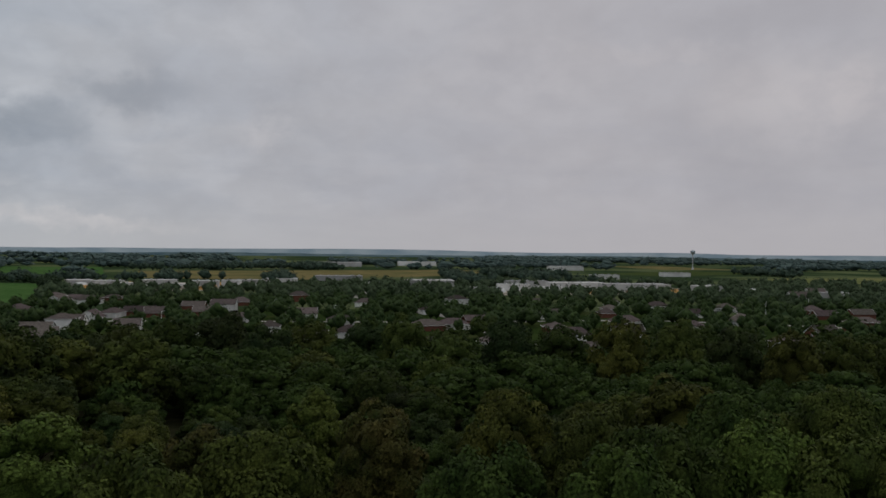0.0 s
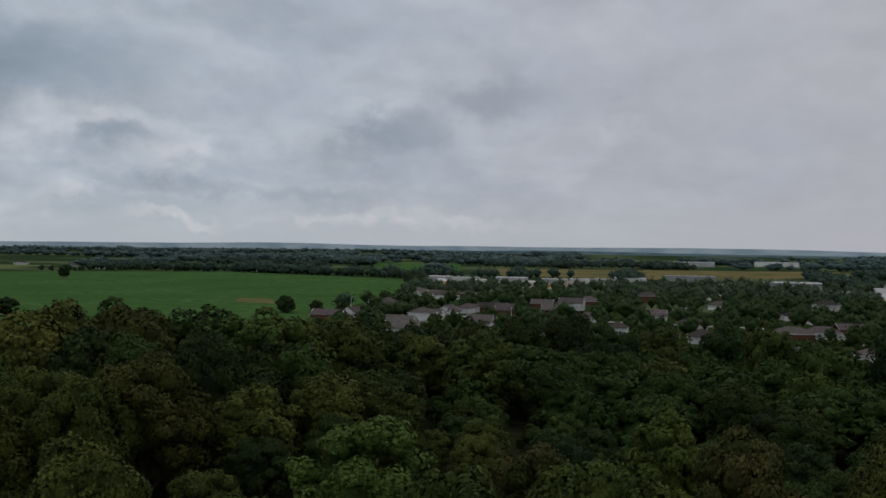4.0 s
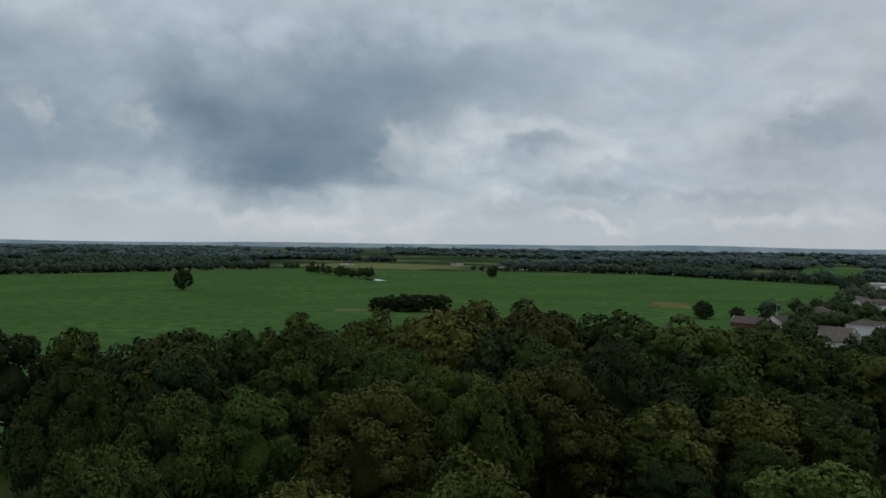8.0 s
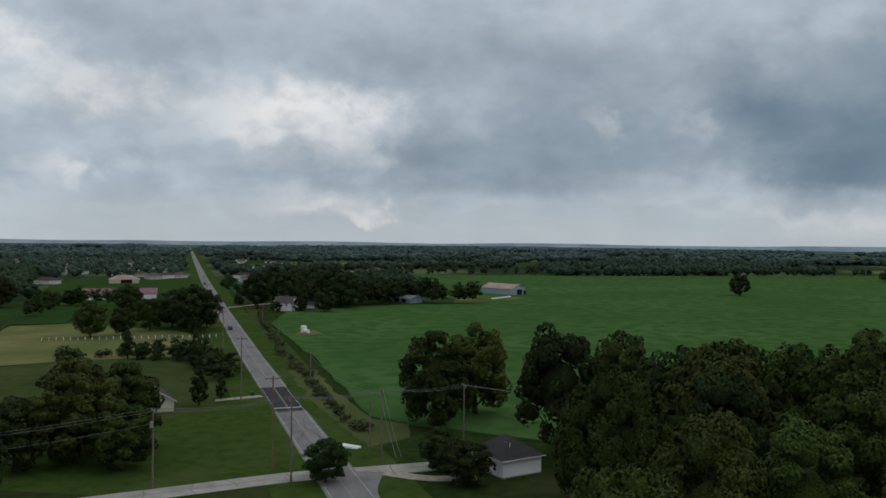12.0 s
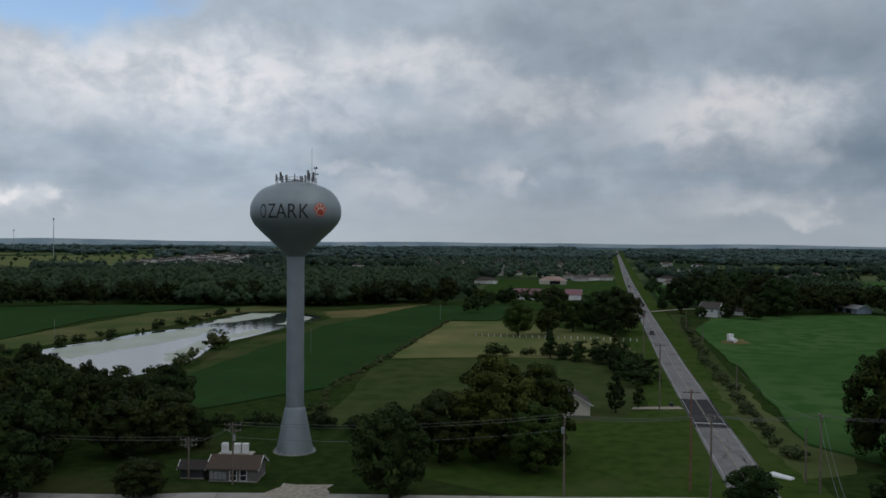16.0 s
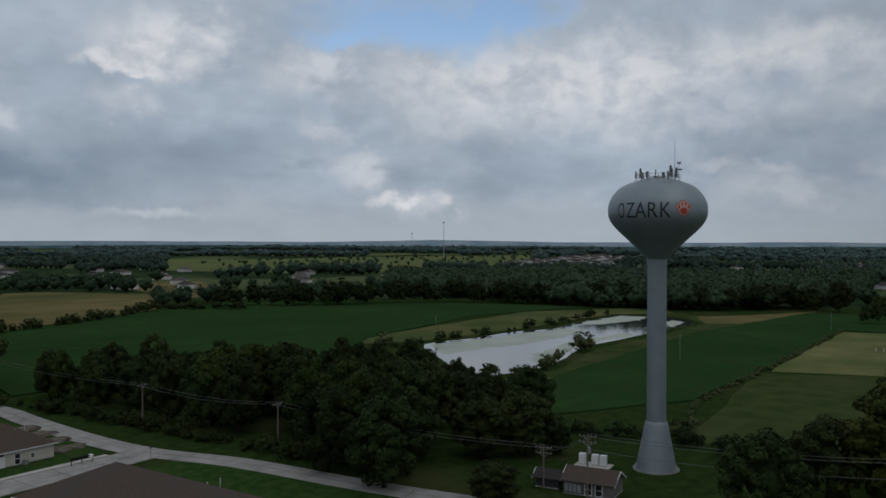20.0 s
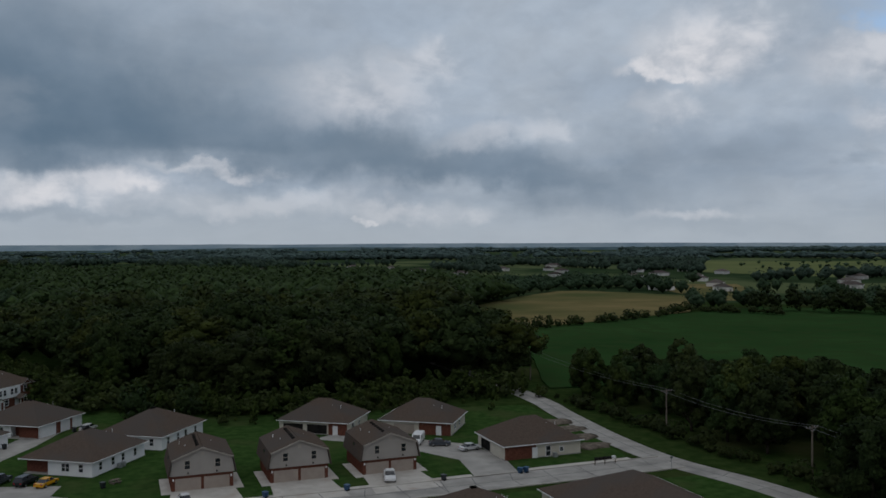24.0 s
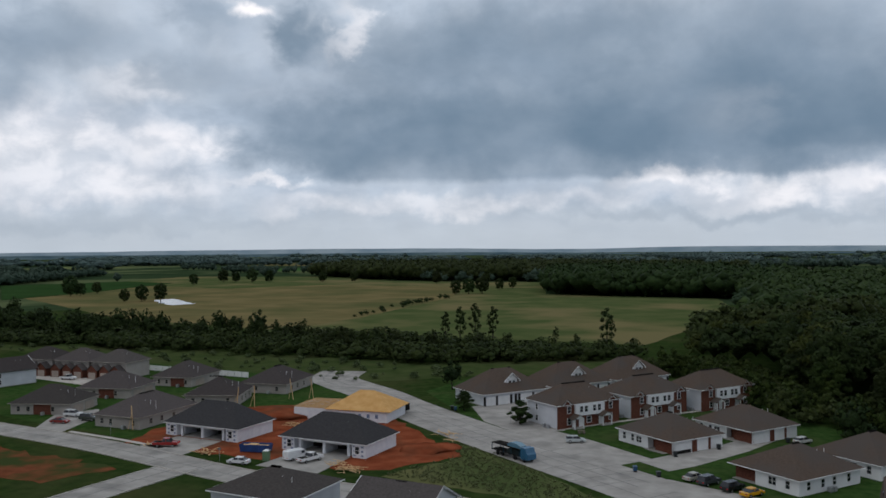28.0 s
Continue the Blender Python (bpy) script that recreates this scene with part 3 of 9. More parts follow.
# ---------------------------------------------------------------- builders
class Shape:
    """Collects vertices and faces of one mesh."""

    def __init__(self):
        self.v, self.f = [], []

    def add(self, verts, faces):
        n = len(self.v)
        self.v += [tuple(p) for p in verts]
        self.f += [tuple(i + n for i in q) for q in faces]
        return self

    def box(self, x0, x1, y0, y1, z0, z1):
        return self.add([(x0, y0, z0), (x1, y0, z0), (x1, y1, z0), (x0, y1, z0), (x0, y0, z1), (x1, y0, z1), (x1, y1, z1), (x0, y1, z1)],
                        [(3, 2, 1, 0), (4, 5, 6, 7), (0, 1, 5, 4), (1, 2, 6, 5), (2, 3, 7, 6), (3, 0, 4, 7)])

    def beam(self, a, b, w, h=None):
        """A square bar from a to b."""
        a, b, h = Vector(a), Vector(b), h or w
        d = (b - a).normalized()
        s = d.cross(Vector((0, 0, 1)))
        s = Vector((1, 0, 0)) if s.length < 1e-3 else s.normalized()
        u = s.cross(d)
        c = [(-1, -1), (1, -1), (1, 1), (-1, 1)]
        return self.add([p + s * (i * w / 2) + u * (j * h / 2) for p in (a, b) for i, j in c],
                        [(3, 2, 1, 0), (4, 5, 6, 7), (0, 1, 5, 4), (1, 2, 6, 5), (2, 3, 7, 6), (3, 0, 4, 7)])

    def tube(self, a, b, r0, r1=None, n=10):
        a, b = Vector(a), Vector(b)
        r1 = r0 if r1 is None else r1
        d = (b - a).normalized()
        s = d.cross(Vector((0, 0, 1)))
        s = Vector((1, 0, 0)) if s.length < 1e-3 else s.normalized()
        u = s.cross(d)
        ring = [(math.cos(2 * math.pi * k / n), math.sin(2 * math.pi * k / n)) for k in range(n)]
        verts = [p + s * (x * r) + u * (y * r) for p, r in ((a, r0), (b, r1)) for x, y in ring]
        faces = [(k, (k + 1) % n, n + (k + 1) % n, n + k) for k in range(n)]
        return self.add(verts, faces + [tuple(reversed(range(n))), tuple(range(n, 2 * n))])

    def turned(self, profile, n=48):
        """A body of revolution about z from (radius, height) rows."""
        verts = [(r * math.cos(2 * math.pi * k / n), r * math.sin(2 * math.pi * k / n), z) for r, z in profile for k in range(n)]
        faces = [(a * n + k, a * n + (k + 1) % n, (a + 1) * n + (k + 1) % n, (a + 1) * n + k) for a in range(len(profile) - 1) for k in range(n)]
        return self.add(verts, faces)

    def slab(self, pts, z0, z1):
        n = len(pts)
        area = sum(pts[k][0] * pts[(k + 1) % n][1] - pts[(k + 1) % n][0] * pts[k][1] for k in range(n))
        pts = pts if area > 0 else pts[::-1]
        return self.add([(x, y, z0) for x, y in pts] + [(x, y, z1) for x, y in pts],
                        [tuple(range(n, 2 * n))] + [(k, (k + 1) % n, n + (k + 1) % n, n + k) for k in range(n)])

    def mesh(self, name, smooth=False):
        me = bpy.data.meshes.new(name)
        me.from_pydata(self.v, [], self.f)
        if smooth:
            me.polygons.foreach_set("use_smooth", [True] * len(me.polygons))
        me.update()
        return me


def part(name, shape, material, parent, label="", smooth=False):
    """One mesh as a part of a thing; shape is a Shape or a ready mesh."""
    me = shape.mesh(name, smooth) if isinstance(shape, Shape) else shape
    if not me.materials:
        me.materials.append(material)
    ob = new(name, me)
    ob.parent = parent
    return tagged(ob, label)


def thing(name, m, label, category, group="", kind=""):
    ob = new(name)
    ob.empty_display_size = 0.5
    ob.matrix_basis = m
    return tagged(ob, label, category, group, kind)


def solid(name, shape, material, m, label, category, group="", kind="", smooth=False):
    me = shape.mesh(name, smooth) if isinstance(shape, Shape) else shape
    if not me.materials:
        me.materials.append(material)
    ob = new(name, me)
    ob.matrix_basis = m
    return tagged(ob, label, category, group, kind)


def at(x, y, turn=0.0, z=0.0, s=1.0, sz=None):
    return pose(x, y, z, 0, 0, turn) @ Matrix.Diagonal((s, s, sz or s, 1))


def arrays_mesh(name, verts, tris):
    """A triangle mesh from numpy arrays."""
    me = bpy.data.meshes.new(name)
    me.vertices.add(len(verts))
    me.vertices.foreach_set("co", np.ascontiguousarray(verts, np.float32).ravel())
    me.loops.add(3 * len(tris))
    me.loops.foreach_set("vertex_index", np.ascontiguousarray(tris, np.int32).ravel())
    me.polygons.add(len(tris))
    me.polygons.foreach_set("loop_start", np.arange(0, 3 * len(tris), 3, dtype=np.int32))
    me.update()
    me.validate()
    return me


def inside(pts, poly):
    """Which of the points (n, 2) lie in the polygon."""
    x, y, odd = pts[:, 0], pts[:, 1], np.zeros(len(pts), bool)
    for (x0, y0), (x1, y1) in zip(poly, poly[1:] + poly[:1]):
        hit = (y0 > y) != (y1 > y)
        odd ^= hit & (x < (x1 - x0) * (y - y0) / ((y1 - y0) or 1e-9) + x0)
    return odd


def near_line(pts, line, width):
    """Which of the points lie within width of a polyline."""
    close = np.zeros(len(pts), bool)
    for a, b in zip(line, line[1:]):
        a, b = np.array(a, float), np.array(b, float)
        k = np.clip(((pts - a) @ (b - a)) / ((b - a) @ (b - a)), 0, 1)
        close |= np.hypot(*(pts - (a + k[:, None] * (b - a))).T) < width
    return close


def ragged(poly, step=12.0, jitter=1.0, seed=1):
    """The polygon with its edges cut into short, slightly uneven pieces."""
    rnd, pts = random.Random(seed), []
    for (x0, y0), (x1, y1) in zip(poly, poly[1:] + poly[:1]):
        n = max(1, min(40, int(math.hypot(x1 - x0, y1 - y0) / step)))
        for k in range(n):
            pts.append((x0 + (x1 - x0) * k / n + rnd.uniform(-jitter, jitter), y0 + (y1 - y0) * k / n + rnd.uniform(-jitter, jitter)))
    return pts


def rounded(line, cuts=5):
    """A polyline with its bends smoothed (Catmull-Rom)."""
    p = [line[0]] + list(line) + [line[-1]]
    pts = []
    for a, b, c, d in zip(p, p[1:], p[2:], p[3:]):
        for k in range(cuts):
            t = k / cuts
            pts.append(tuple(0.5 * (2 * b[i] + (c[i] - a[i]) * t + (2 * a[i] - 5 * b[i] + 4 * c[i] - d[i]) * t * t + (3 * b[i] - a[i] - 3 * c[i] + d[i]) * t ** 3) for i in (0, 1)))
    return pts + [line[-1]]


def strip(line, left, right, z):
    """A flat band along a polyline, from left to right metres beside it."""
    s, n = Shape(), len(line)
    verts = []
    for k, (x, y) in enumerate(line):
        a, b = line[max(k - 1, 0)], line[min(k + 1, n - 1)]
        d = Vector((b[0] - a[0], b[1] - a[1])).normalized()
        verts += [(x - d.y * left, y + d.x * left, z), (x - d.y * right, y + d.x * right, z)]
    return s.add(verts, [(2 * k, 2 * k + 1, 2 * k + 3, 2 * k + 2) for k in range(n - 1)])


def lying(name, shape, material, label, category="ground"):
    return solid(name, shape, material, Matrix(), label, category, kind="structure")


# ---------------------------------------------------------------- ground, fields, roads, pond
rings = [0, 60, 120, 250, 500, 1000, 2000, 3200, 4850]
ground_shape = Shape().add([(0, 0, 0)] + [(r * math.cos(k * math.pi / 36), r * math.sin(k * math.pi / 36), 0) for r in rings[1:] for k in range(72)],
                           [(0, 1 + k, 1 + (k + 1) % 72) for k in range(72)] + [(1 + a * 72 + k, 73 + a * 72 + k, 73 + a * 72 + (k + 1) % 72, 1 + a * 72 + (k + 1) % 72) for a in range(len(rings) - 2) for k in range(72)])
lying("ground", ground_shape, GRASS, "rough green grassland of a wide plain")

lying("scrubland", Shape().add([(r * math.cos(k * math.pi / 30), r * math.sin(k * math.pi / 30), 0.02) for r in (620, 1200, 2400, 4300) for k in range(60)], [(a * 60 + k, a * 60 + 60 + k, a * 60 + 60 + (k + 1) % 60, a * 60 + (k + 1) % 60) for a in range(3) for k in range(60)]), SCRUB, "dark scrub and wood floor with pale clearings")
NORTH_CROP = [(-216, 88), (-300, 92), (-450, 92), (-520, 108), (-545, 150), (-560, 200), (-560, 240), (-640, 240), (-800, 260), (-1010, 330), (-960, 500), (-905, 850), (-917, 965), (-715, 1026), (-477, 1146), (-197, 1018), (-154, 760), (-147, 515), (-120, 330), (-115, 215), (-165, 135)]
TOWER_CROP = [(-261, -33), (-329, -31), (-473, -32), (-477, -6), (-513, -5), (-591, -12), (-562, -65), (-427, -86), (-293, -82), (-236, -76), (-222, -56)]
POND_CROP = [(-160, -188), (-222, -336), (-364, -388), (-427, -405), (-500, -310), (-534, -190), (-440, -215), (-320, -195), (-268, -160), (-215, -175)]
HAY_FIELD = [(-326, -29), (-468, -31), (-477, -2), (-425, 50), (-350, 62), (-343, 48), (-337, 1)]
PADDOCK = [(-216, -19), (-320, -31), (-335, 1), (-341, 49), (-300, 60), (-240, 52), (-215, 20)]
TAN_FIELD = [(-190, -412), (-190, -385), (-225, -345), (-364, -394), (-420, -470), (-457, -522), (-410, -610), (-390, -612), (-330, -560), (-232, -455)]
WEST_MEADOW = [(-904, -612), (-779, -580), (-1002, -640), (-1400, -700), (-2000, -1000), (-1500, -1250), (-1000, -1190), (-880, -900)]
SOUTH_MEADOW = [(722, -544), (800, -707), (874, -969), (640, -1028), (479, -912), (292, -932), (206, -700), (57, -684), (24, -557), (38, -349), (108, -349), (153, -331), (220, -333), (371, -366), (523, -445)]
TAN_SLOPE = [(523, -445), (371, -366), (230, -345), (233, -431), (267, -632), (335, -805), (506, -800), (560, -690), (722, -720), (722, -544)]
SOUTH_GREEN = [(620, -470), (870, -655), (820, -800), (720, -780), (640, -575)]
BACK_FIELD = [(-470, -560), (-520, -681), (-600, -640), (-564, -583), (-470, -440), (-440, -470)]
FAR_PASTURE = [(-1138, -1391), (-1358, -1152), (-881, -721), (-800, -700), (-760, -900)]
STUBBLE = [(-141, 1506), (448, 1641), (520, 1520), (358, 1315), (84, 1132), (-113, 1205)]
FAR_GREEN = [(-410, 1765), (-230, 1752), (-172, 1336), (-315, 1340)]
SIDE_GREEN = [(-640, 92), (-900, 96), (-900, 190), (-700, 160), (-650, 130)]
CHURCH_GRASS = [(-560, -20), (-640, -45), (-950, -60), (-950, 66), (-560, 64)]
for nm, poly, z, mat_, txt in (
    ("crop_field", NORTH_CROP, 0.55, BEANS, "level green soybean field"), ("crop_field", TOWER_CROP, 0.5, CROP, "dark green crop field behind the water tower"),
    ("crop_field", POND_CROP, 0.5, CROP, "dark green crop field beyond the pond"), ("crop_field", SIDE_GREEN, 0.4, BEANS, "green crop field beside the highway"),
    ("hay_field", HAY_FIELD, 0.10, HAY, "mown yellow-green hay field"), ("paddock", PADDOCK, 0.06, ROUGH, "rough green paddock by the tower"),
    ("dry_field", TAN_FIELD, 0.12, TAN, "tan dry hay field between hedges"), ("pale_meadow", WEST_MEADOW, 0.1, PALEMEADOW, "pale green pasture dotted with small trees"),
    ("meadow", SOUTH_MEADOW, 0.10, MEADOW, "olive meadow with dry patches"), ("dry_field", TAN_SLOPE, 0.16, TAN, "tan dry grass slope"), ("crop_field", SOUTH_GREEN, 0.4, CROP, "dark green field beside the dry slope"),
    ("dry_field", BACK_FIELD, 0.13, TAN, "tan dry field among hedges"), ("pale_meadow", FAR_PASTURE, 0.11, PALEMEADOW, "pale far pasture"),
    ("stubble_field", STUBBLE, 0.2, TAN, "pale tan stubble field behind the town"), ("crop_field", FAR_GREEN, 0.3, BEANS, "far green field behind a tree row"),
    ("churchyard_grass", CHURCH_GRASS, 0.06, LAWN, "mown lawn round a long red-roofed building"),
):
    lying(nm, Shape().slab(ragged(poly, 14, 0.9), -0.2, z), mat_, txt, "field")
lying("field_scar", Shape().slab(ragged([(-205, 590), (-226, 640), (-250, 640), (-240, 600)], 6, 1.5), 0, 0.60), TAN, "bare tan patch in the green crop", "field")
lying("field_scar", Shape().slab(ragged([(-398, 96), (-410, 99), (-415, 108), (-400, 108), (-394, 102)], 4, 0.8), 0, 0.62), TAN, "bare patch round white tanks in the crop", "field")
lying("tree_island", Shape().slab(ragged([(-362, 412), (-376, 428), (-352, 455), (-318, 476), (-306, 464), (-335, 438)], 6, 1.5), 0, 0.60), PALEMEADOW, "pale weedy island in the crop field", "field")
lying("dry_strip", Shape().slab(ragged([(-236, -74), (-293, -82), (-427, -86), (-480, -78), (-562, -65), (-591, -60), (-533, -92), (-505, -120), (-470, -96), (-403, -95), (-350, -100), (-290, -88), (-262, -92)], 8, 1.0), 0, 0.12), ROUGH, "rough yellow-green grass bank along the pond", "field")
lying("dry_strip", Shape().slab(ragged([(-470, -96), (-480, -80), (-562, -67), (-589, -62), (-535, -88), (-507, -112)], 6, 1.5), 0, 0.16), TAN, "dry tan grass at the far end of the pond", "field")
lying("dry_strip", Shape().slab(ragged([(-300, -188), (-330, -170), (-400, -160), (-495, -158), (-520, -130), (-560, -150), (-480, -205), (-340, -200)], 8, 1.5), 0, 0.14), MEADOW, "rough olive bank behind the pond", "field")

HIGHWAY = [(-150, 70.7), (-210, 70.7), (-330, 70.9), (-560, 73.5), (-900, 79), (-1600, 94), (-2600, 116), (-3600, 138)]
highway = lying("road", strip(HIGHWAY, -4.1, 4.1, 0.06), ASPHALT, "straight two-lane grey asphalt highway", "road")
lying("road_verge", strip(HIGHWAY, -13, 13, 0.03), LAWN_BRIGHT, "mown green verges along the highway", "verge")
part("road_patch", Shape().slab([(-231, 66.7), (-231, 74.8), (-267, 74.9), (-267, 66.8)], 0.0, 0.075), NEW_ASPHALT, highway, "dark new asphalt patch")
part("edge_line", strip(HIGHWAY, 3.42, 3.53, 0.09), WHITE_LINE, highway, "white edge line")
part("edge_line", strip(HIGHWAY, -3.53, -3.42, 0.09), WHITE_LINE, highway, "white edge line")
part("centre_line", strip(HIGHWAY, 0.08, 0.20, 0.09), YELLOW_LINE, highway, "faded yellow centre line")
part("centre_line", strip(HIGHWAY, -0.20, -0.08, 0.09), YELLOW_LINE, highway, "faded yellow centre line")
part("stop_line", Shape().slab([(-235.2, 67.3), (-235.2, 74.1), (-236.0, 74.1), (-236.0, 67.3)], 0.0, 0.095), WHITE_LINE, highway, "white stop line")
for a, b, c, d in ((-224, 69, -196, 73.5), (-222, 72.5, -200, 68), (-215, 67.5, -203, 70), (-210, 73, -192, 71), (-205, 69, -180, 72)):
    part("tar_seam", strip(rounded([(a, b), ((a + c) / 2 + 2, (b + d) / 2 + 0.8), (c, d)]), -0.16, 0.16, 0.082), TAR, highway, "dark curved tyre mark")

COUNTY = [(-170, 110), (-171, 90), (-171, 76), (-171, 62), (-168, 45), (-164, 21), (-158, -18), (-154, -33), (-151, -55), (-149, -84), (-144, -106), (-144, -128), (-147, -155), (-149.5, -172), (-150, -205), (-148, -290), (-147, -400), (-144.5, -515), (-145, -585), (-147, -668)]
county = lying("road", strip(rounded(COUNTY), -3.2, 3.2, 0.05), CONCRETE, "narrow pale country road", "road")
lying("rough_verge", Shape().slab(ragged([(-300, 79.5), (-247, 78.2), (-215, 79.8), (-189, 81.5), (-196, 92), (-216, 97), (-228, 88), (-262, 87), (-300, 88)], 5, 0.9), 0, 0.045), MEADOW, "tall dry yellowing grass beside the fence", "verge")
lying("rough_verge", strip([(-300, 84), (-400, 86.5), (-560, 91)], -3.2, 3.2, 0.044), ROUGH, "rough grass strip along the field fence", "verge")
lying("driveway", strip(rounded([(-171, 78), (-167, 82), (-163, 87), (-161, 95)]), -1.8, 1.8, 0.055), GRAVEL, "pale gravel drive to a house", "driveway")
lying("driveway", strip(rounded([(-171, 76), (-160, 72), (-150, 70.7)]), -4, 4, 0.058), ASPHALT, "road junction apron", "road")
lying("driveway", strip([(-254, 66), (-250, 50), (-243, 44)], -1.6, 1.6, 0.055), GRAVEL, "pale gravel farm drive", "driveway")
lying("farm_track", strip([(-560, 77), (-585, 100), (-600, 130)], -2, 2, 0.055), GRAVEL, "gravel farm track", "driveway")
lying("roadside_lawn", Shape().slab(ragged([(-176, 64), (-250, 62), (-238, 36), (-215, 8), (-180, 4), (-167, 36)], 8, 0.8), 0, 0.035), LAWN_BRIGHT, "bright mown roadside lawn", "lawn")
lying("farm_yard", Shape().slab(ragged([(-560, 225), (-590, 236), (-622, 262), (-612, 292), (-592, 296), (-578, 262), (-556, 238)], 8, 2), 0, 0.62), MEADOW, "trodden weedy farm yard", "yard")
lying("gravel_mound", Shape().slab(ragged([(-160, -12), (-168, -10), (-169, -2), (-160, 0)], 2, 0.5), 0, 0.10), GRAVEL, "pale gravel lay-by at the tower", "driveway")

STREET = [(118, -232), (112, -216), (101, -207), (84, -196), (64, -180), (36, -160), (10, -143), (-12, -129), (-30, -116), (-40, -108)]
BACK_STREET = [(-144, -105), (-110, -105), (-75, -105.5), (-40, -107), (0, -106), (35, -105), (60, -105), (80, -108), (105, -112), (140, -115), (200, -118)]
LINK = [(76, -106), (77, -92), (78, -70), (79, -40)]
street = lying("road", strip(rounded(STREET), -8.1, 8.1, 0.055), CONCRETE, "wide pale concrete street with dark seams", "road")
back_street = lying("road", strip(rounded(BACK_STREET), -4.2, 4.2, 0.06), CONCRETE, "pale concrete estate street", "road")
link_street = lying("road", strip(rounded(LINK), -4.4, 4.4, 0.065), CONCRETE, "pale concrete side street", "road")
crack_rng = random.Random(19)


def sealed_joints(road, line, half, z, along, every):
    """Dark sealed joints along and across a concrete street, and a few wandering cracks."""
    pts_ = rounded(line)
    for off in along:
        part("tar_seam", strip(pts_, off - 0.10, off + 0.10, z), TAR, road, "dark sealed joint")
    run = 0.0
    for (x0, y0), (x1, y1) in zip(pts_, pts_[1:]):
        n = math.hypot(x1 - x0, y1 - y0)
        ux, uy = (x1 - x0) / n, (y1 - y0) / n
        run += n
        while run > every:
            run -= every * crack_rng.uniform(0.8, 1.3)
            e, f, g = crack_rng.uniform(-0.6, 0.6), crack_rng.uniform(-1.2, 1.2), crack_rng.choice((1.0, 1.0, 0.5))
            part("tar_seam", strip([(x0 - uy * half * 0.98 * g, y0 + ux * half * 0.98 * g), (x0 + ux * e, y0 + uy * e), (x0 + uy * half * 0.98 + ux * f, y0 - ux * half * 0.98 + uy * f)], -0.08, 0.08, z + 0.003), TAR, road, "dark sealed crack")


sealed_joints(street, STREET, 8.1, 0.064, (-3.6, 0.0, 3.6), 5.5)
sealed_joints(back_street, BACK_STREET, 4.2, 0.069, (0.0,), 6.0)
sealed_joints(link_street, LINK, 4.4, 0.074, (0.0,), 7.0)
sealed_joints(county, COUNTY, 3.2, 0.058, (0.0,), 9.0)

WATER_EDGE = [(-263, -106), (-268, -99), (-288, -94), (-318, -98), (-349, -106), (-380, -104), (-413, -103), (-445, -101), (-470, -102), (-487, -112), (-495, -130), (-491, -152), (-460, -152), (-430, -151), (-405, -148), (-382, -157), (-350, -158), (-320, -163), (-295, -140)]
pond = lying("pond", Shape().slab(rounded(WATER_EDGE + WATER_EDGE[:1], 3)[:-1], 0, 0.07), WATER, "still pond with pale algae film", "pond")
for k, poly in enumerate(([(-320, -160), (-350, -155), (-405, -146), (-415, -135), (-380, -128), (-340, -130), (-310, -140), (-298, -137)],
                          [(-420, -146), (-455, -150), (-488, -148), (-490, -132), (-470, -130), (-440, -138)],
                          [(-300, -100), (-350, -108), (-400, -106), (-410, -114), (-370, -118), (-320, -112)],
                          [(-430, -104), (-468, -105), (-480, -114), (-462, -118), (-435, -112)])):
    part("algae_film", Shape().slab(ragged(poly, 5, 2.2, k), 0.072, 0.078), SCUM, pond, "pale green algae film")
lying("small_pond", Shape().slab(ragged([(-600, 722), (-632, 742), (-650, 760), (-615, 755), (-590, 738)], 8, 2), 0, 0.62), WATER, "small pond at the field edge", "pond")
lying("small_pond", Shape().slab(ragged([(103, -300), (128, -305), (150, -318), (120, -322), (98, -314)], 5, 1.5), 0, 0.14), WATER, "small pond behind shrubs", "pond")
lying("small_pond", Shape().slab(ragged([(490, -515), (460, -490), (430, -472), (424, -492), (455, -515), (488, -536)], 5, 2), 0, 0.2), WATER, "small pond in the meadow", "pond")

# far hills close the plain, their blue haze painted on and glowing
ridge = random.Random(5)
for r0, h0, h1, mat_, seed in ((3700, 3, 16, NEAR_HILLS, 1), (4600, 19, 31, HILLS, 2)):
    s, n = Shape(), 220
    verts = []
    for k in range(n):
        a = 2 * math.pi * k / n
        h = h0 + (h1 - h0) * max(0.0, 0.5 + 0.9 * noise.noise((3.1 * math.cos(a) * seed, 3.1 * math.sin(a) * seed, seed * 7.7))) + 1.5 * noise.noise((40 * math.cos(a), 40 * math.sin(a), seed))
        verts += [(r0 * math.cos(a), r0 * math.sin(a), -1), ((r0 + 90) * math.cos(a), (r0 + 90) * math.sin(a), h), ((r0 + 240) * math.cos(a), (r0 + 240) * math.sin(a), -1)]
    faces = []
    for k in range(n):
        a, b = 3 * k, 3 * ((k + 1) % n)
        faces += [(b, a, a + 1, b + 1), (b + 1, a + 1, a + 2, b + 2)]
    lying("backdrop", s.add(verts, faces), mat_, "low wooded hills on the horizon, glowing in painted blue haze", "hills")

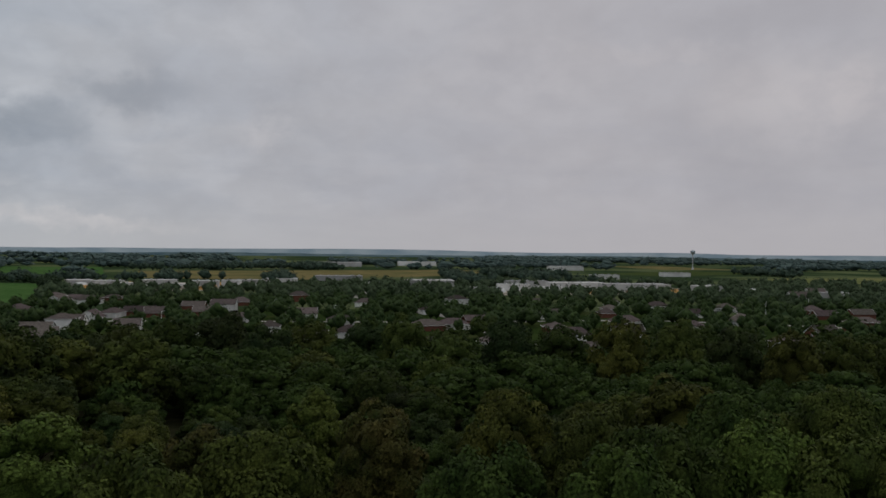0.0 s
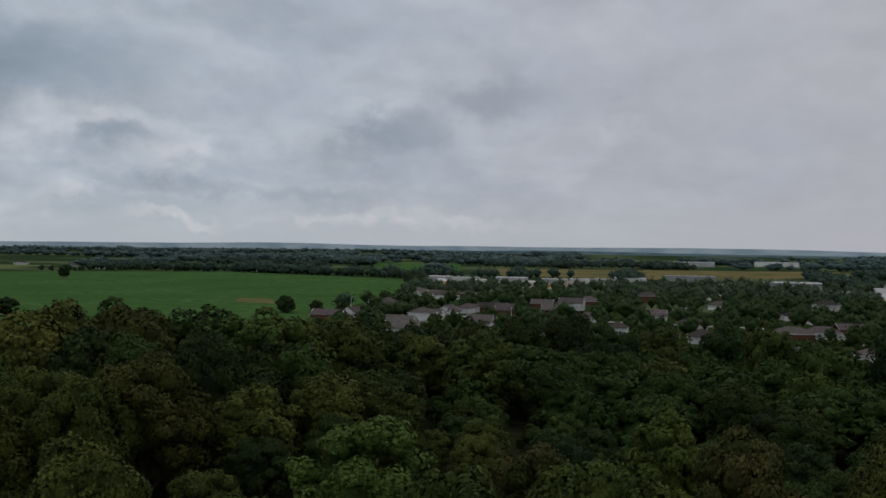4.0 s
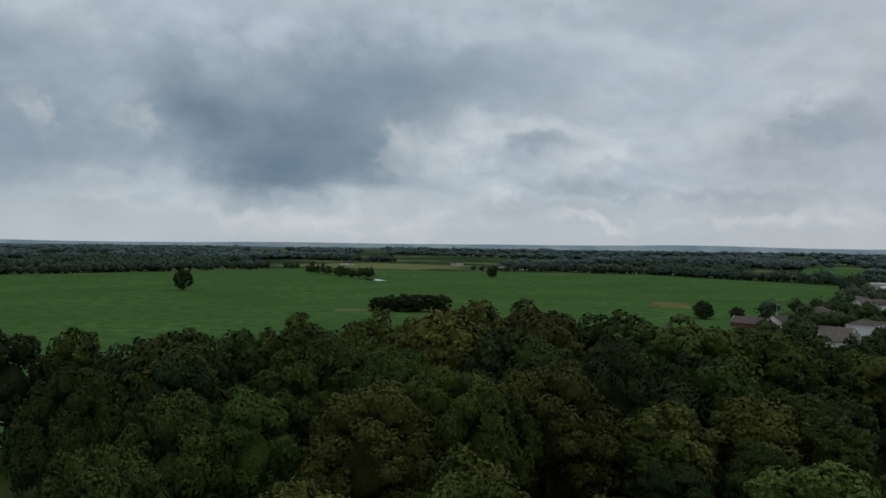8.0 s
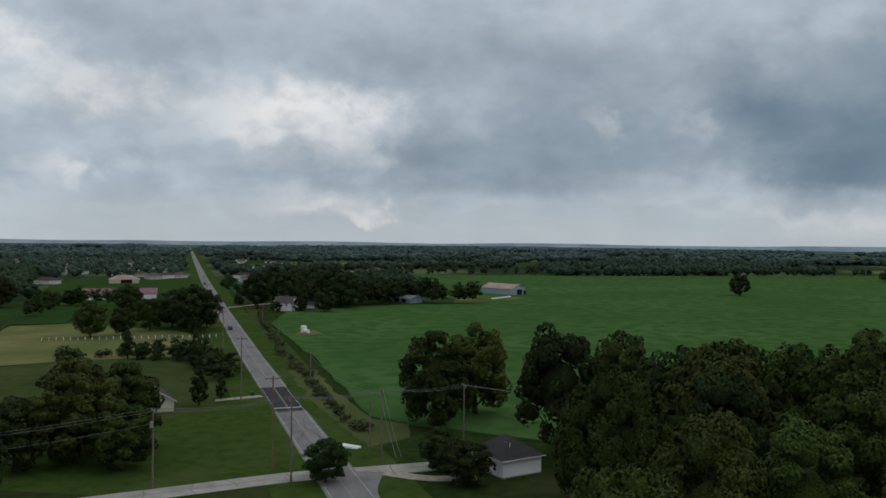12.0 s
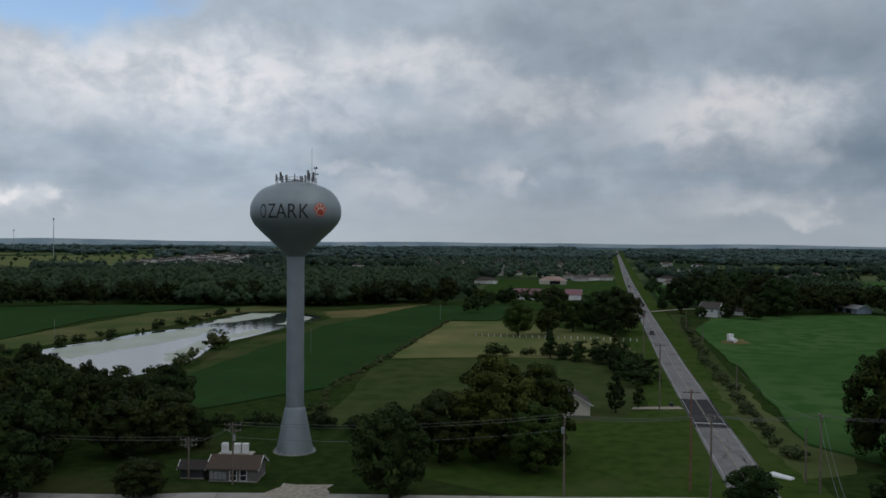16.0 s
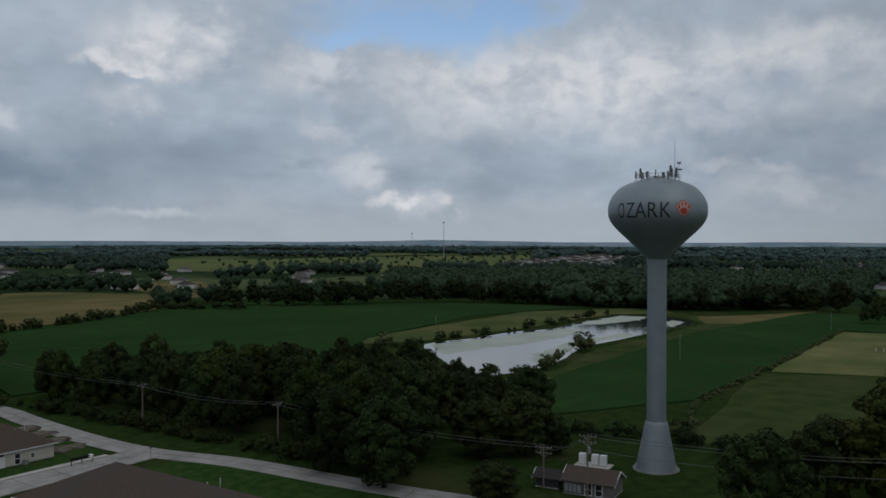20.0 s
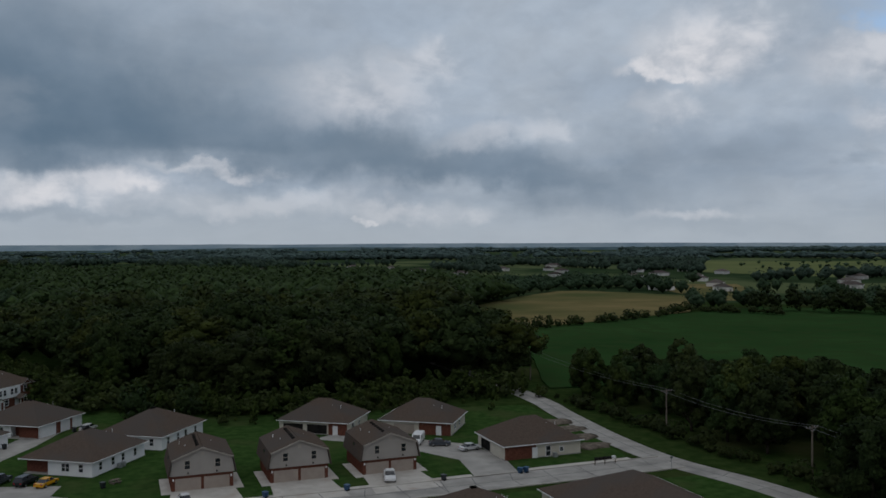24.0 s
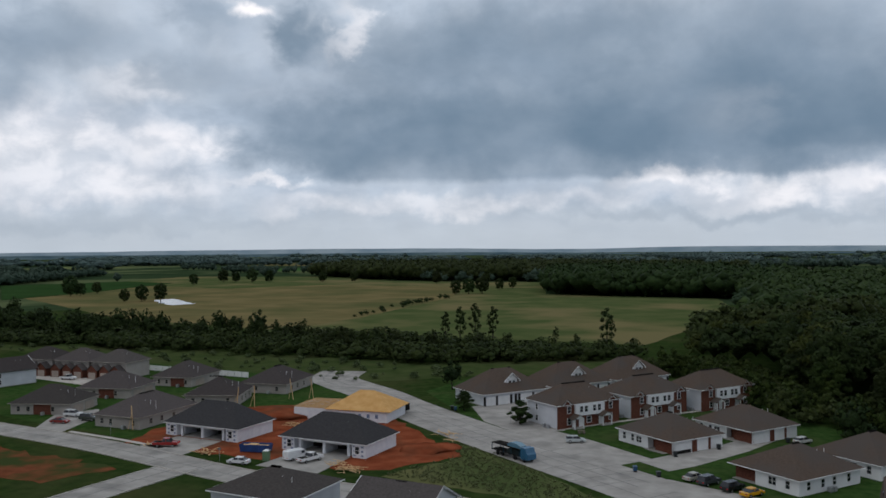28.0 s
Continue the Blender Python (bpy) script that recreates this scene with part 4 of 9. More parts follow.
# ---------------------------------------------------------------- water tower
TX, TY, FACE = -191.0, -16.5, 19.9
tower = thing("water_tower", at(TX, TY), "grey-blue steel spheroid water tower with black town name", "water tower")
FOOT = [(3.95, 0.0), (3.95, 0.25), (3.75, 0.26), (3.3, 2.5), (2.65, 6.0), (2.15, 8.6), (1.95, 9.2)]
SHAFT = [(1.80, 9.2), (1.78, 20), (1.76, 38.4), (1.85, 39.5)]
TANK = [(1.85, 39.5), (2.0, 39.8), (2.75, 40.6), (4.05, 41.9), (5.5, 43.3), (6.95, 44.65), (8.2, 46.0), (8.95, 47.3), (9.15, 48.7), (8.92, 50.3), (7.95, 52.0), (6.4, 53.35), (3.6, 54.4), (1.8, 54.7), (0.01, 54.8)]


def smooth_profile(rows, cuts=4):
    return [(max(r, 0.0), z) for r, z in rounded(rows, cuts)]


part("shaft_foot", Shape().turned(FOOT, 40), STEEL, tower, "flared conical foot")
part("shaft", Shape().turned(SHAFT, 40), STEEL, tower, smooth=True)
part("tank", Shape().turned(smooth_profile(TANK), 72), STEEL, tower, "spheroid tank", smooth=True)
part("base_slab", Shape().turned([(4.35, -0.1), (4.35, 0.1), (0.01, 0.1)], 32), CONCRETE, tower)
for z in (2.6, 5.2, 7.7):
    r = np.interp(z, [p[1] for p in FOOT], [p[0] for p in FOOT])
    part("weld_band", Shape().turned([(r + 0.02, z - 0.06), (r + 0.05, z), (r - 0.01, z + 0.06)], 40), STEEL, tower)
for z in (15, 21, 27, 33):
    part("weld_band", Shape().turned([(1.785, z - 0.05), (1.815, z), (1.785, z + 0.05)], 40), STEEL, tower)
for k in range(16):
    a = radians(k * 22.5)
    part("anchor_bolt", Shape().box(-0.12, 0.12, -0.12, 0.12, 0, 0.42).mesh("anchor_bolt"), GALV, tower).matrix_basis = pose(4.05 * math.cos(a), 4.05 * math.sin(a), 0.1, 0, 0, k * 22.5)
door = part("door", Shape().box(-0.12, 0.12, -0.75, 0.75, 0, 2.6).box(-0.1, 0.14, -0.45, 0.45, 2.6, 3.4), GALV, tower, "grey steel door and vent hood")
door.matrix_basis = pose(3.35 * math.cos(radians(FACE + 18)), 3.35 * math.sin(radians(FACE + 18)), 0.1, 0, -10, FACE + 18)

tank_r = [p for p in smooth_profile(TANK)]


def tank_radius(z):
    return float(np.interp(z, [p[1] for p in tank_r], [p[0] for p in tank_r]))


def wrapped(verts, faces, turn, z0, lift):
    """Lays a flat outline (metres across, metres up) on the tank."""
    out_v = []
    for x, y in verts:
        z = z0 + y
        r = tank_radius(z) + lift
        a = radians(turn) + x / 9.15
        out_v.append((r * math.cos(a), r * math.sin(a), z))
    return Shape().add(out_v, faces)


def letter_grid(cells_x, cells_y, test, w, h):
    """A finely cut flat outline: the cells of a grid whose middle passes the test."""
    v, f, ids = [], [], {}
    for i in range(cells_x):
        for j in range(cells_y):
            if test((i + 0.5) / cells_x * w, (j + 0.5) / cells_y * h):
                q = []
                for a, b in ((i, j), (i + 1, j), (i + 1, j + 1), (i, j + 1)):
                    if (a, b) not in ids:
                        ids[(a, b)] = len(v)
                        v.append((a / cells_x * w, b / cells_y * h))
                    q.append(ids[(a, b)])
                f.append(tuple(q))
    return v, f


def font_letter(ch, width, height):
    """A letter of the built-in font, cut small enough to follow the tank."""
    c = bpy.data.curves.new("letter", "FONT")
    c.body = ch
    o = bpy.data.objects.new("letter", c)
    scene.collection.objects.link(o)
    bpy.context.view_layer.update()
    me = o.evaluated_get(bpy.context.evaluated_depsgraph_get()).to_mesh()
    b = bmesh.new()
    b.from_mesh(me)
    xs, ys = [p.co.x for p in b.verts], [p.co.y for p in b.verts]
    x0, y0, sx, sy = min(xs), min(ys), width / (max(xs) - min(xs)), height / (max(ys) - min(ys))
    for p in b.verts:
        p.co = ((p.co.x - x0) * sx, (p.co.y - y0) * sy, 0)
    bmesh.ops.triangulate(b, faces=b.faces[:])
    for _ in range(4):
        long_edges = [e for e in b.edges if e.calc_length() > 0.45]
        if long_edges:
            bmesh.ops.subdivide_edges(b, edges=long_edges, cuts=1)
            bmesh.ops.triangulate(b, faces=b.faces[:])
    b.verts.index_update()
    v, f = [(p.co.x, p.co.y) for p in b.verts], [tuple(q.index for q in p.verts) for p in b.faces]
    b.free()
    scene.collection.objects.unlink(o)
    bpy.data.objects.remove(o)
    bpy.data.curves.remove(c)
    return v, f


LETTER_H = 2.75
start = FACE - 48.5
for ch, pos, wid in (("O", 0.0, 1.55), ("Z", 1.95, 1.75), ("A", 3.75, 2.15), ("R", 6.15, 1.75), ("K", 8.35, 1.9)):
    v, f = font_letter(ch, wid, LETTER_H)
    part("letter", wrapped([(x + pos, y) for x, y in v], f, start, 47.25, 0.035), LETTER, tower, "black painted letter " + ch)


def disc(cx, cy, rx, ry, n=14):
    return [(cx, cy)] + [(cx + rx * math.cos(2 * math.pi * k / n), cy + ry * math.sin(2 * math.pi * k / n)) for k in range(n)] , [(0, 1 + k, 1 + (k + 1) % n) for k in range(n)]


TRACK = ((0, -0.42, 0.86, 0.72), (-0.92, 0.28, 0.34, 0.46), (-0.34, 0.80, 0.34, 0.50), (0.34, 0.80, 0.34, 0.50), (0.92, 0.28, 0.34, 0.46))
for nm, mat_, lift_, grow in (("emblem_edge", PAW_RED, 0.03, 0.20), ("emblem_outline", PAW_PALE, 0.06, 0.06), ("emblem_pad", PAW_RED, 0.09, -0.10)):
    s = Shape()
    for k, (cx, cy, rx, ry) in enumerate(TRACK):
        v, f = disc(cx, cy, rx + grow, ry + grow)
        q = wrapped(v, f, FACE + 30.5, 48.85, lift_ + 0.004 * k)
        s.add(q.v, q.f)
    part(nm, s, mat_, tower, "painted animal-track emblem")

# rail and aerials on the tank
rail_r, rail_z = 4.1, 54.35
part("top_rail", Shape().turned([(rail_r, 55.45), (rail_r + 0.05, 55.5), (rail_r, 55.55), (rail_r - 0.05, 55.5), (rail_r, 55.45)], 40), GALV, tower)
part("mid_rail", Shape().turned([(rail_r, 54.95), (rail_r + 0.04, 55.0), (rail_r, 55.05), (rail_r - 0.04, 55.0), (rail_r, 54.95)], 40), GALV, tower)
for k in range(16):
    a = radians(22.5 * k)
    part("rail_post", Shape().tube((rail_r * math.cos(a), rail_r * math.sin(a), rail_z - 0.3), (rail_r * math.cos(a), rail_r * math.sin(a), 55.55), 0.05, 0.05, 6), GALV, tower)
aerials = random.Random(3)
for k, (a, r, h, w) in enumerate(((-88, 4.0, 2.1, 0.16), (-60, 3.6, 2.6, 0.34), (-50, 3.9, 2.0, 0.30), (-36, 3.4, 1.7, 0.22), (-5, 3.4, 2.1, 0.18), (20, 3.6, 1.5, 0.20), (38, 3.8, 3.1, 0.36), (48, 3.5, 2.4, 0.34), (62, 3.9, 2.7, 0.36), (70, 3.5, 1.9, 0.24), (150, 3.8, 2.4, 0.34), (165, 3.6, 2.2, 0.34), (210, 3.8, 2.4, 0.34), (230, 3.6, 2.0, 0.30))):
    a = radians(FACE + a)
    x, y = r * math.cos(a), r * math.sin(a)
    unit_ = part("antenna", Shape().box(-0.12, 0.12, -w / 2, w / 2, 54.85, 54.55 + 0.78 * h), CABLE, tower, "grey panel aerial")
    unit_.matrix_basis = pose(x, y, 0, 0, 0, math.degrees(a))
    part("bracket", Shape().tube((-0.2, 0, 54.3), (-0.2, 0, 54.7 + h * 0.7), 0.05, 0.05, 6), GALV, unit_)
part("whip_antenna", Shape().tube((2.2 * math.cos(radians(FACE + 62)) * 1.6, 2.2 * math.sin(radians(FACE + 62)) * 1.6, 54.4), (2.2 * math.cos(radians(FACE + 62)) * 1.6, 2.2 * math.sin(radians(FACE + 62)) * 1.6, 61.8), 0.06, 0.03, 6), GALV, tower, "tall whip aerial")
vane = part("wind_sensor", Shape().tube((3.9, 0, 54.5), (3.9, 0, 57.6), 0.04, 0.04, 6).box(3.6, 4.3, -0.25, 0.25, 57.4, 57.8).box(3.8, 4.5, -0.2, 0.2, 56.2, 56.5), GALV, tower)
vane.matrix_basis = pose(0, 0, 0, 0, 0, FACE + 80)
part("cable_bundle", Shape().box(-1.6, 1.2, -0.35, 0.35, 54.7, 55.15).box(-0.5, 0.5, -1.8, 1.5, 54.7, 55.0), GALV, tower, "equipment tray")

# ---------------------------------------------------------------- houses
def hip_roof(w, d, z, rise, over=0.55, thick=0.2, shift=0.0):
    a, b = w / 2 + over, d / 2 + over
    r = max(a - b, 0.0)
    q = max(b - a, 0.0)
    v = [(-a, -b, z), (a, -b, z), (a, b, z), (-a, b, z)]
    top = [(x, y, z + thick) for x, y, _ in v]
    rid = [(-r + shift, -q, z + rise), (r + shift, q, z + rise)]
    if q:
        faces = [(4, 5, 8), (5, 6, 9, 8), (6, 7, 9), (7, 4, 8, 9)]
    else:
        faces = [(4, 5, 9, 8), (5, 6, 9), (6, 7, 8, 9), (7, 4, 8)]
    return Shape().add(v + top + rid, [(3, 2, 1, 0), (0, 1, 5, 4), (1, 2, 6, 5), (2, 3, 7, 6), (3, 0, 4, 7)] + faces)


def gable_roof(w, d, z, rise, over=0.45, thick=0.18):
    """Ridge along x; the eaves run along x."""
    a, b = w / 2 + over, d / 2 + over
    s = Shape()
    drop = rise * over / (d / 2)
    for sign in (-1, 1):
        p = [(-a, sign * b, z - drop), (a, sign * b, z - drop), (a, 0, z + rise), (-a, 0, z + rise)]
        u = [(x, y, h + thick) for x, y, h in p]
        s.add(p + u, [(3, 2, 1, 0), (4, 5, 6, 7), (0, 1, 5, 4), (1, 2, 6, 5), (3, 0, 4, 7)])
    return s


FACES = {"F": (-1, -1, 1, 0, 0), "R": (1, -1, 0, 1, 90), "B": (1, 1, -1, 0, 180), "L": (-1, 1, 0, -1, 270)}
window_meshes, door_meshes = {}, {}


def window(parent, m, w, h, trim):
    key = (round(w, 2), round(h, 2), trim.name)
    if key not in window_meshes:
        f = Shape()
        for x0, x1, z0, z1 in ((-w / 2 - 0.1, w / 2 + 0.1, h, h + 0.1), (-w / 2 - 0.1, w / 2 + 0.1, -0.12, 0), (-w / 2 - 0.1, -w / 2, 0, h), (w / 2, w / 2 + 0.1, 0, h), (-w / 2, w / 2, h / 2 - 0.035, h / 2 + 0.035)):
            f.box(x0, x1, -0.09, 0.0, z0, z1)
        if w > 1.3:
            f.box(-0.05, 0.05, -0.09, 0, 0, h)
        g = Shape().box(-w / 2, w / 2, -0.04, 0.0, 0, h)
        me, mg = f.mesh("window"), g.mesh("pane")
        me.materials.append(trim), mg.materials.append(GLASS)
        window_meshes[key] = me, mg
    ob = part("window", window_meshes[key][0], trim, parent)
    ob.matrix_basis = m
    part("pane", window_meshes[key][1], GLASS, ob, "dark window glass")
    return ob


def garage_door(parent, m, w, h, mat_, gap=0.0):
    key = (w, h, mat_.name, gap)
    if key not in door_meshes:
        me = Shape().box(-w / 2, w / 2, -0.03, 0, gap, h).mesh("garage_door")
        pane_ = Shape().box(-w / 2, w / 2, -0.07, -0.03, 0.015, (h - gap) / 4 - 0.015).mesh("door_panel")
        me.materials.append(mat_), pane_.materials.append(mat_)
        door_meshes[key] = (me, pane_)
    ob = part("garage_door", door_meshes[key][0], mat_, parent)
    ob.matrix_basis = m
    for k in range(4):
        part("door_panel", door_meshes[key][1], mat_, ob).matrix_basis = pose(0, 0, gap + (h - gap) * k / 4)
    if gap:
        # dark strip in place of the shade below the raised door
        part("door_gap", Shape().box(-w / 2, w / 2, -0.025, 0.0, 0, gap), SHADE_DARK, ob, "dark strip painted as the shade under the raised door")
    return ob


def house(name, x, y, turn, w, d, h, rise, items, label, wall=WHITE, roof=SHINGLE, trim=TRIM, door_mat=None, foot=None, brick=(), style="hip", group="", vents=0, over=0.55, base=True, category="house", flues=2):
    """A house: walls, roof, and what its four faces carry, counted from the left end of each face as seen from outside."""
    ob = thing(name, at(x, y, turn), label, category, group)
    poly = foot or [(-w / 2, -d / 2), (w / 2, -d / 2), (w / 2, d / 2), (-w / 2, d / 2)]
    part("wall", Shape().slab(poly, -0.3, h), wall, ob)
    if style == "hip":
        part("roof", hip_roof(w, d, h, rise, over), roof, ob)
    else:
        part("roof", gable_roof(w, d, h, rise, over), roof, ob)
        for sx in (-1, 1):
            e = sx * w / 2
            part("gable_wall", Shape().add([(e, -d / 2, h), (e, d / 2, h), (e, 0, h + rise), (e - 0.2 * sx, -d / 2, h), (e - 0.2 * sx, d / 2, h), (e - 0.2 * sx, 0, h + rise)], [(0, 1, 2), (5, 4, 3), (0, 3, 4, 1), (1, 4, 5, 2), (2, 5, 3, 0)]), wall, ob)
            part("barge_board", Shape().beam((e + sx * (over - 0.05), -d / 2 - over, h - rise * over / (d / 2)), (e + sx * (over - 0.05), 0, h + rise + 0.05), 0.1, 0.28).beam((e + sx * (over - 0.05), d / 2 + over, h - rise * over / (d / 2)), (e + sx * (over - 0.05), 0, h + rise + 0.05), 0.1, 0.28), trim, ob)
    a, b = w / 2 + over, d / 2 + over
    if style == "hip":
        part("gutter", Shape().box(-a - 0.06, a + 0.06, -b - 0.08, -b + 0.0, h + 0.02, h + 0.18).box(-a - 0.06, a + 0.06, b, b + 0.08, h + 0.02, h + 0.18).box(-a - 0.08, -a, -b, b, h + 0.02, h + 0.18).box(a, a + 0.08, -b, b, h + 0.02, h + 0.18), trim, ob)
    if base:
        g = Shape()
        g.box(-w / 2 - 0.03, w / 2 + 0.03, -d / 2 - 0.03, d / 2 + 0.03, -0.2, 0.0) if foot else g.box(-w / 2 - 0.03, w / 2 + 0.03, -d / 2 - 0.03, d / 2 + 0.03, -0.2, 0.22)
        part("footing", g, CONCRETE, ob)
    for face, s0, s1, z0, z1 in brick:
        fx, fy, ux, uy, ang = FACES[face]
        m0 = pose(fx * w / 2, fy * d / 2, 0, 0, 0, ang)
        q = part("brick_facing", Shape().box(s0, s1, -0.04, 0.0, z0, z1), BRICK, ob, "red brick facing")
        q.matrix_basis = m0
    for it in items:
        face, kind, s = it[0], it[1], it[2]
        fx, fy, ux, uy, ang = FACES[face]
        z = it[3] if kind == "win" else 0.0
        out = 0.04 if any(f == face and s0 <= s <= s1 and z0 <= z + 0.3 <= z1 for f, s0, s1, z0, z1 in brick) else 0.0
        m = pose(fx * w / 2 + ux * s, fy * d / 2 + uy * s, z, 0, 0, ang) @ pose(0, -out - (it[6] if len(it) > 6 else 0), 0)
        if kind == "win":
            window(ob, m, it[4], it[5], trim)
        elif kind == "gar":
            garage_door(ob, m, it[3], it[4], door_mat or trim, it[5] if len(it) > 5 else 0.0)
        elif kind == "door":
            q = part("door", Shape().box(-0.5, 0.5, -0.06, 0, 0, 2.05).box(-0.6, 0.6, -0.04, 0, 2.05, 2.15).box(-0.6, -0.5, -0.04, 0, 0, 2.05).box(0.5, 0.6, -0.04, 0, 0, 2.05), trim, ob)
            q.matrix_basis = m
        elif kind == "open":
            # no bay is cut: a dark panel on the wall stands for its shade
            q = part("garage_opening", Shape().box(-it[3] / 2, it[3] / 2, -0.02, 0, 0, it[4]), SHADE_DARK, ob, "dark panel painted as the shade of an open garage bay")
            q.matrix_basis = m
        elif kind == "unit":
            q = part("cooling_unit", Shape().box(-0.4, 0.4, -1.1, -0.3, 0, 0.85).box(-0.3, 0.3, -1.0, -0.4, 0.85, 0.92), GALV, ob, "grey air conditioner")
            q.matrix_basis = m
        elif kind == "pillar":
            q = part("pillar", Shape().box(-0.35, 0.35, -0.12, 0.0, 0, it[3]), BRICK if it[4] else SHADE_DARK, ob, "brick pillar between the doors")
            q.matrix_basis = m
    for k in range(vents):
        r = max(a - b, 0.0)
        vx = -r + 0.3 + (2 * r - 0.6) * k / max(vents - 1, 1) if r > 0.5 else (k - vents / 2) * 0.8
        vy = 0.0
        if a < b:
            vx, vy = 0.0, (k - (vents - 1) / 2) * 0.9
        part("roof_vent", Shape().box(vx - 0.28, vx + 0.28, vy - 0.28, vy + 0.28, h + rise - 0.12, h + rise + 0.14), SHADE_DARK, ob, "dark ridge vent")
    for k in range(flues):
        px, py = w * (0.18 + 0.12 * k), -d * 0.16
        part("flue", Shape().tube((px, py, h), (px, py, h + rise * 0.66 + 0.35), 0.05, 0.05, 6), TRIM, ob, "white vent pipe")
    return ob


def porch(parent, x, y, w=2.6, depth=1.8, h=2.5):
    """A small gabled porch on white posts; its front looks along -y."""
    m = pose(x, y, 0)
    r = part("porch_roof", gable_roof(depth, w, h, 0.9, 0.25, 0.12), SHINGLE, parent)
    r.matrix_basis = m @ pose(0, -depth / 2, 0, 0, 0, 90)
    f = part("porch_gable", Shape().add([(-w / 2 - 0.2, 0, h), (w / 2 + 0.2, 0, h), (0, 0, h + 0.9), (-w / 2 - 0.2, 0.1, h), (w / 2 + 0.2, 0.1, h), (0, 0.1, h + 0.9)], [(0, 1, 2), (5, 4, 3), (0, 3, 4, 1), (1, 4, 5, 2), (2, 5, 3, 0)]), TRIM, parent, "white porch gable")
    f.matrix_basis = m @ pose(0, -depth - 0.05, 0)
    for sx in (-1, 1):
        p = part("porch_post", Shape().box(-0.11, 0.11, -0.11, 0.11, 0, h), TRIM, parent, "white post")
        p.matrix_basis = m @ pose(sx * (w / 2 - 0.15), -depth + 0.1, 0)
    s = part("porch_slab", Shape().box(-w / 2, w / 2, -depth, 0, 0, 0.15), CONCRETE, parent)
    s.matrix_basis = m
    d_ = part("door", Shape().box(-0.5, 0.5, -0.1, 0, 0.15, 2.2), TRIM, parent, "white door")
    d_.matrix_basis = m


def mini_gable(parent, x, y, z, w=2.8, rise=1.1, depth=2.2):
    """A small gable that breaks the eaves."""
    r = part("eave_gable", gable_roof(depth, w, z, rise, 0.2, 0.12), SHINGLE, parent)
    r.matrix_basis = pose(x, y + depth / 2, 0, 0, 0, 90)
    f = part("gable_face", Shape().add([(-w / 2, 0, z - 0.1), (w / 2, 0, z - 0.1), (0, 0, z + rise), (-w / 2, 0.2, z - 0.1), (w / 2, 0.2, z - 0.1), (0, 0.2, z + rise)], [(0, 1, 2), (5, 4, 3), (0, 3, 4, 1), (1, 4, 5, 2), (2, 5, 3, 0)]), TRIM, parent, "white gable face")
    f.matrix_basis = pose(x, y, 0)
    g = part("gable_vent", Shape().add([(-w * 0.34, -0.03, z + 0.06), (w * 0.34, -0.03, z + 0.06), (0, -0.03, z + rise * 0.76)], [(0, 1, 2)]), BRICK, parent, "brick infill")
    g.matrix_basis = pose(x, y, 0)


ESTATE = 236.0


def apartment(x, y, turn=ESTATE):
    w, d, h = 19.4, 12.2, 5.6
    items = [("F", "win", s, z, 1.0, 1.5) for s in (3.6, 16.6) for z in (0.9, 3.7)]
    items += [("F", "win", s, 3.7, 0.95, 1.4, 0.62) for s in (6.9, 8.4, 11.0, 12.5)] + [("F", "win", 9.7, 0.9, 1.3, 1.4), ("F", "door", 7.2), ("F", "door", 13.4)]
    items += [("L", "win", 4, 3.7, 0.9, 1.4), ("L", "win", 4, 0.9, 0.9, 1.4), ("L", "unit", 8.0), ("L", "unit", 9.4)]
    ob = house("apartment_house", x, y, turn, w, d, h, 4.2, items, "two-storey brick and white apartment house with porches", GREY_SIDING, SHINGLE, brick=[("F", 0.0, 5.2, 0, 5.55), ("F", 14.2, 19.4, 0, 5.55), ("F", 5.2, 14.2, 0, 2.8)], group="apartment houses", vents=9, flues=1)
    part("upper_bay", Shape().box(-4.5, 4.5, -d / 2 - 0.6, -d / 2 + 0.1, 2.8, 5.58), WHITE, ob, "projecting white upper bay")
    for sx in (-1, 1):
        mini_gable(ob, sx * 7.1, -d / 2 - 0.66, h + 0.15, 3.2, 1.3, 3.0)
        porch(ob, sx * 4.4 - 0.3, -d / 2 - 0.02, 3.0, 2.2)
    return ob


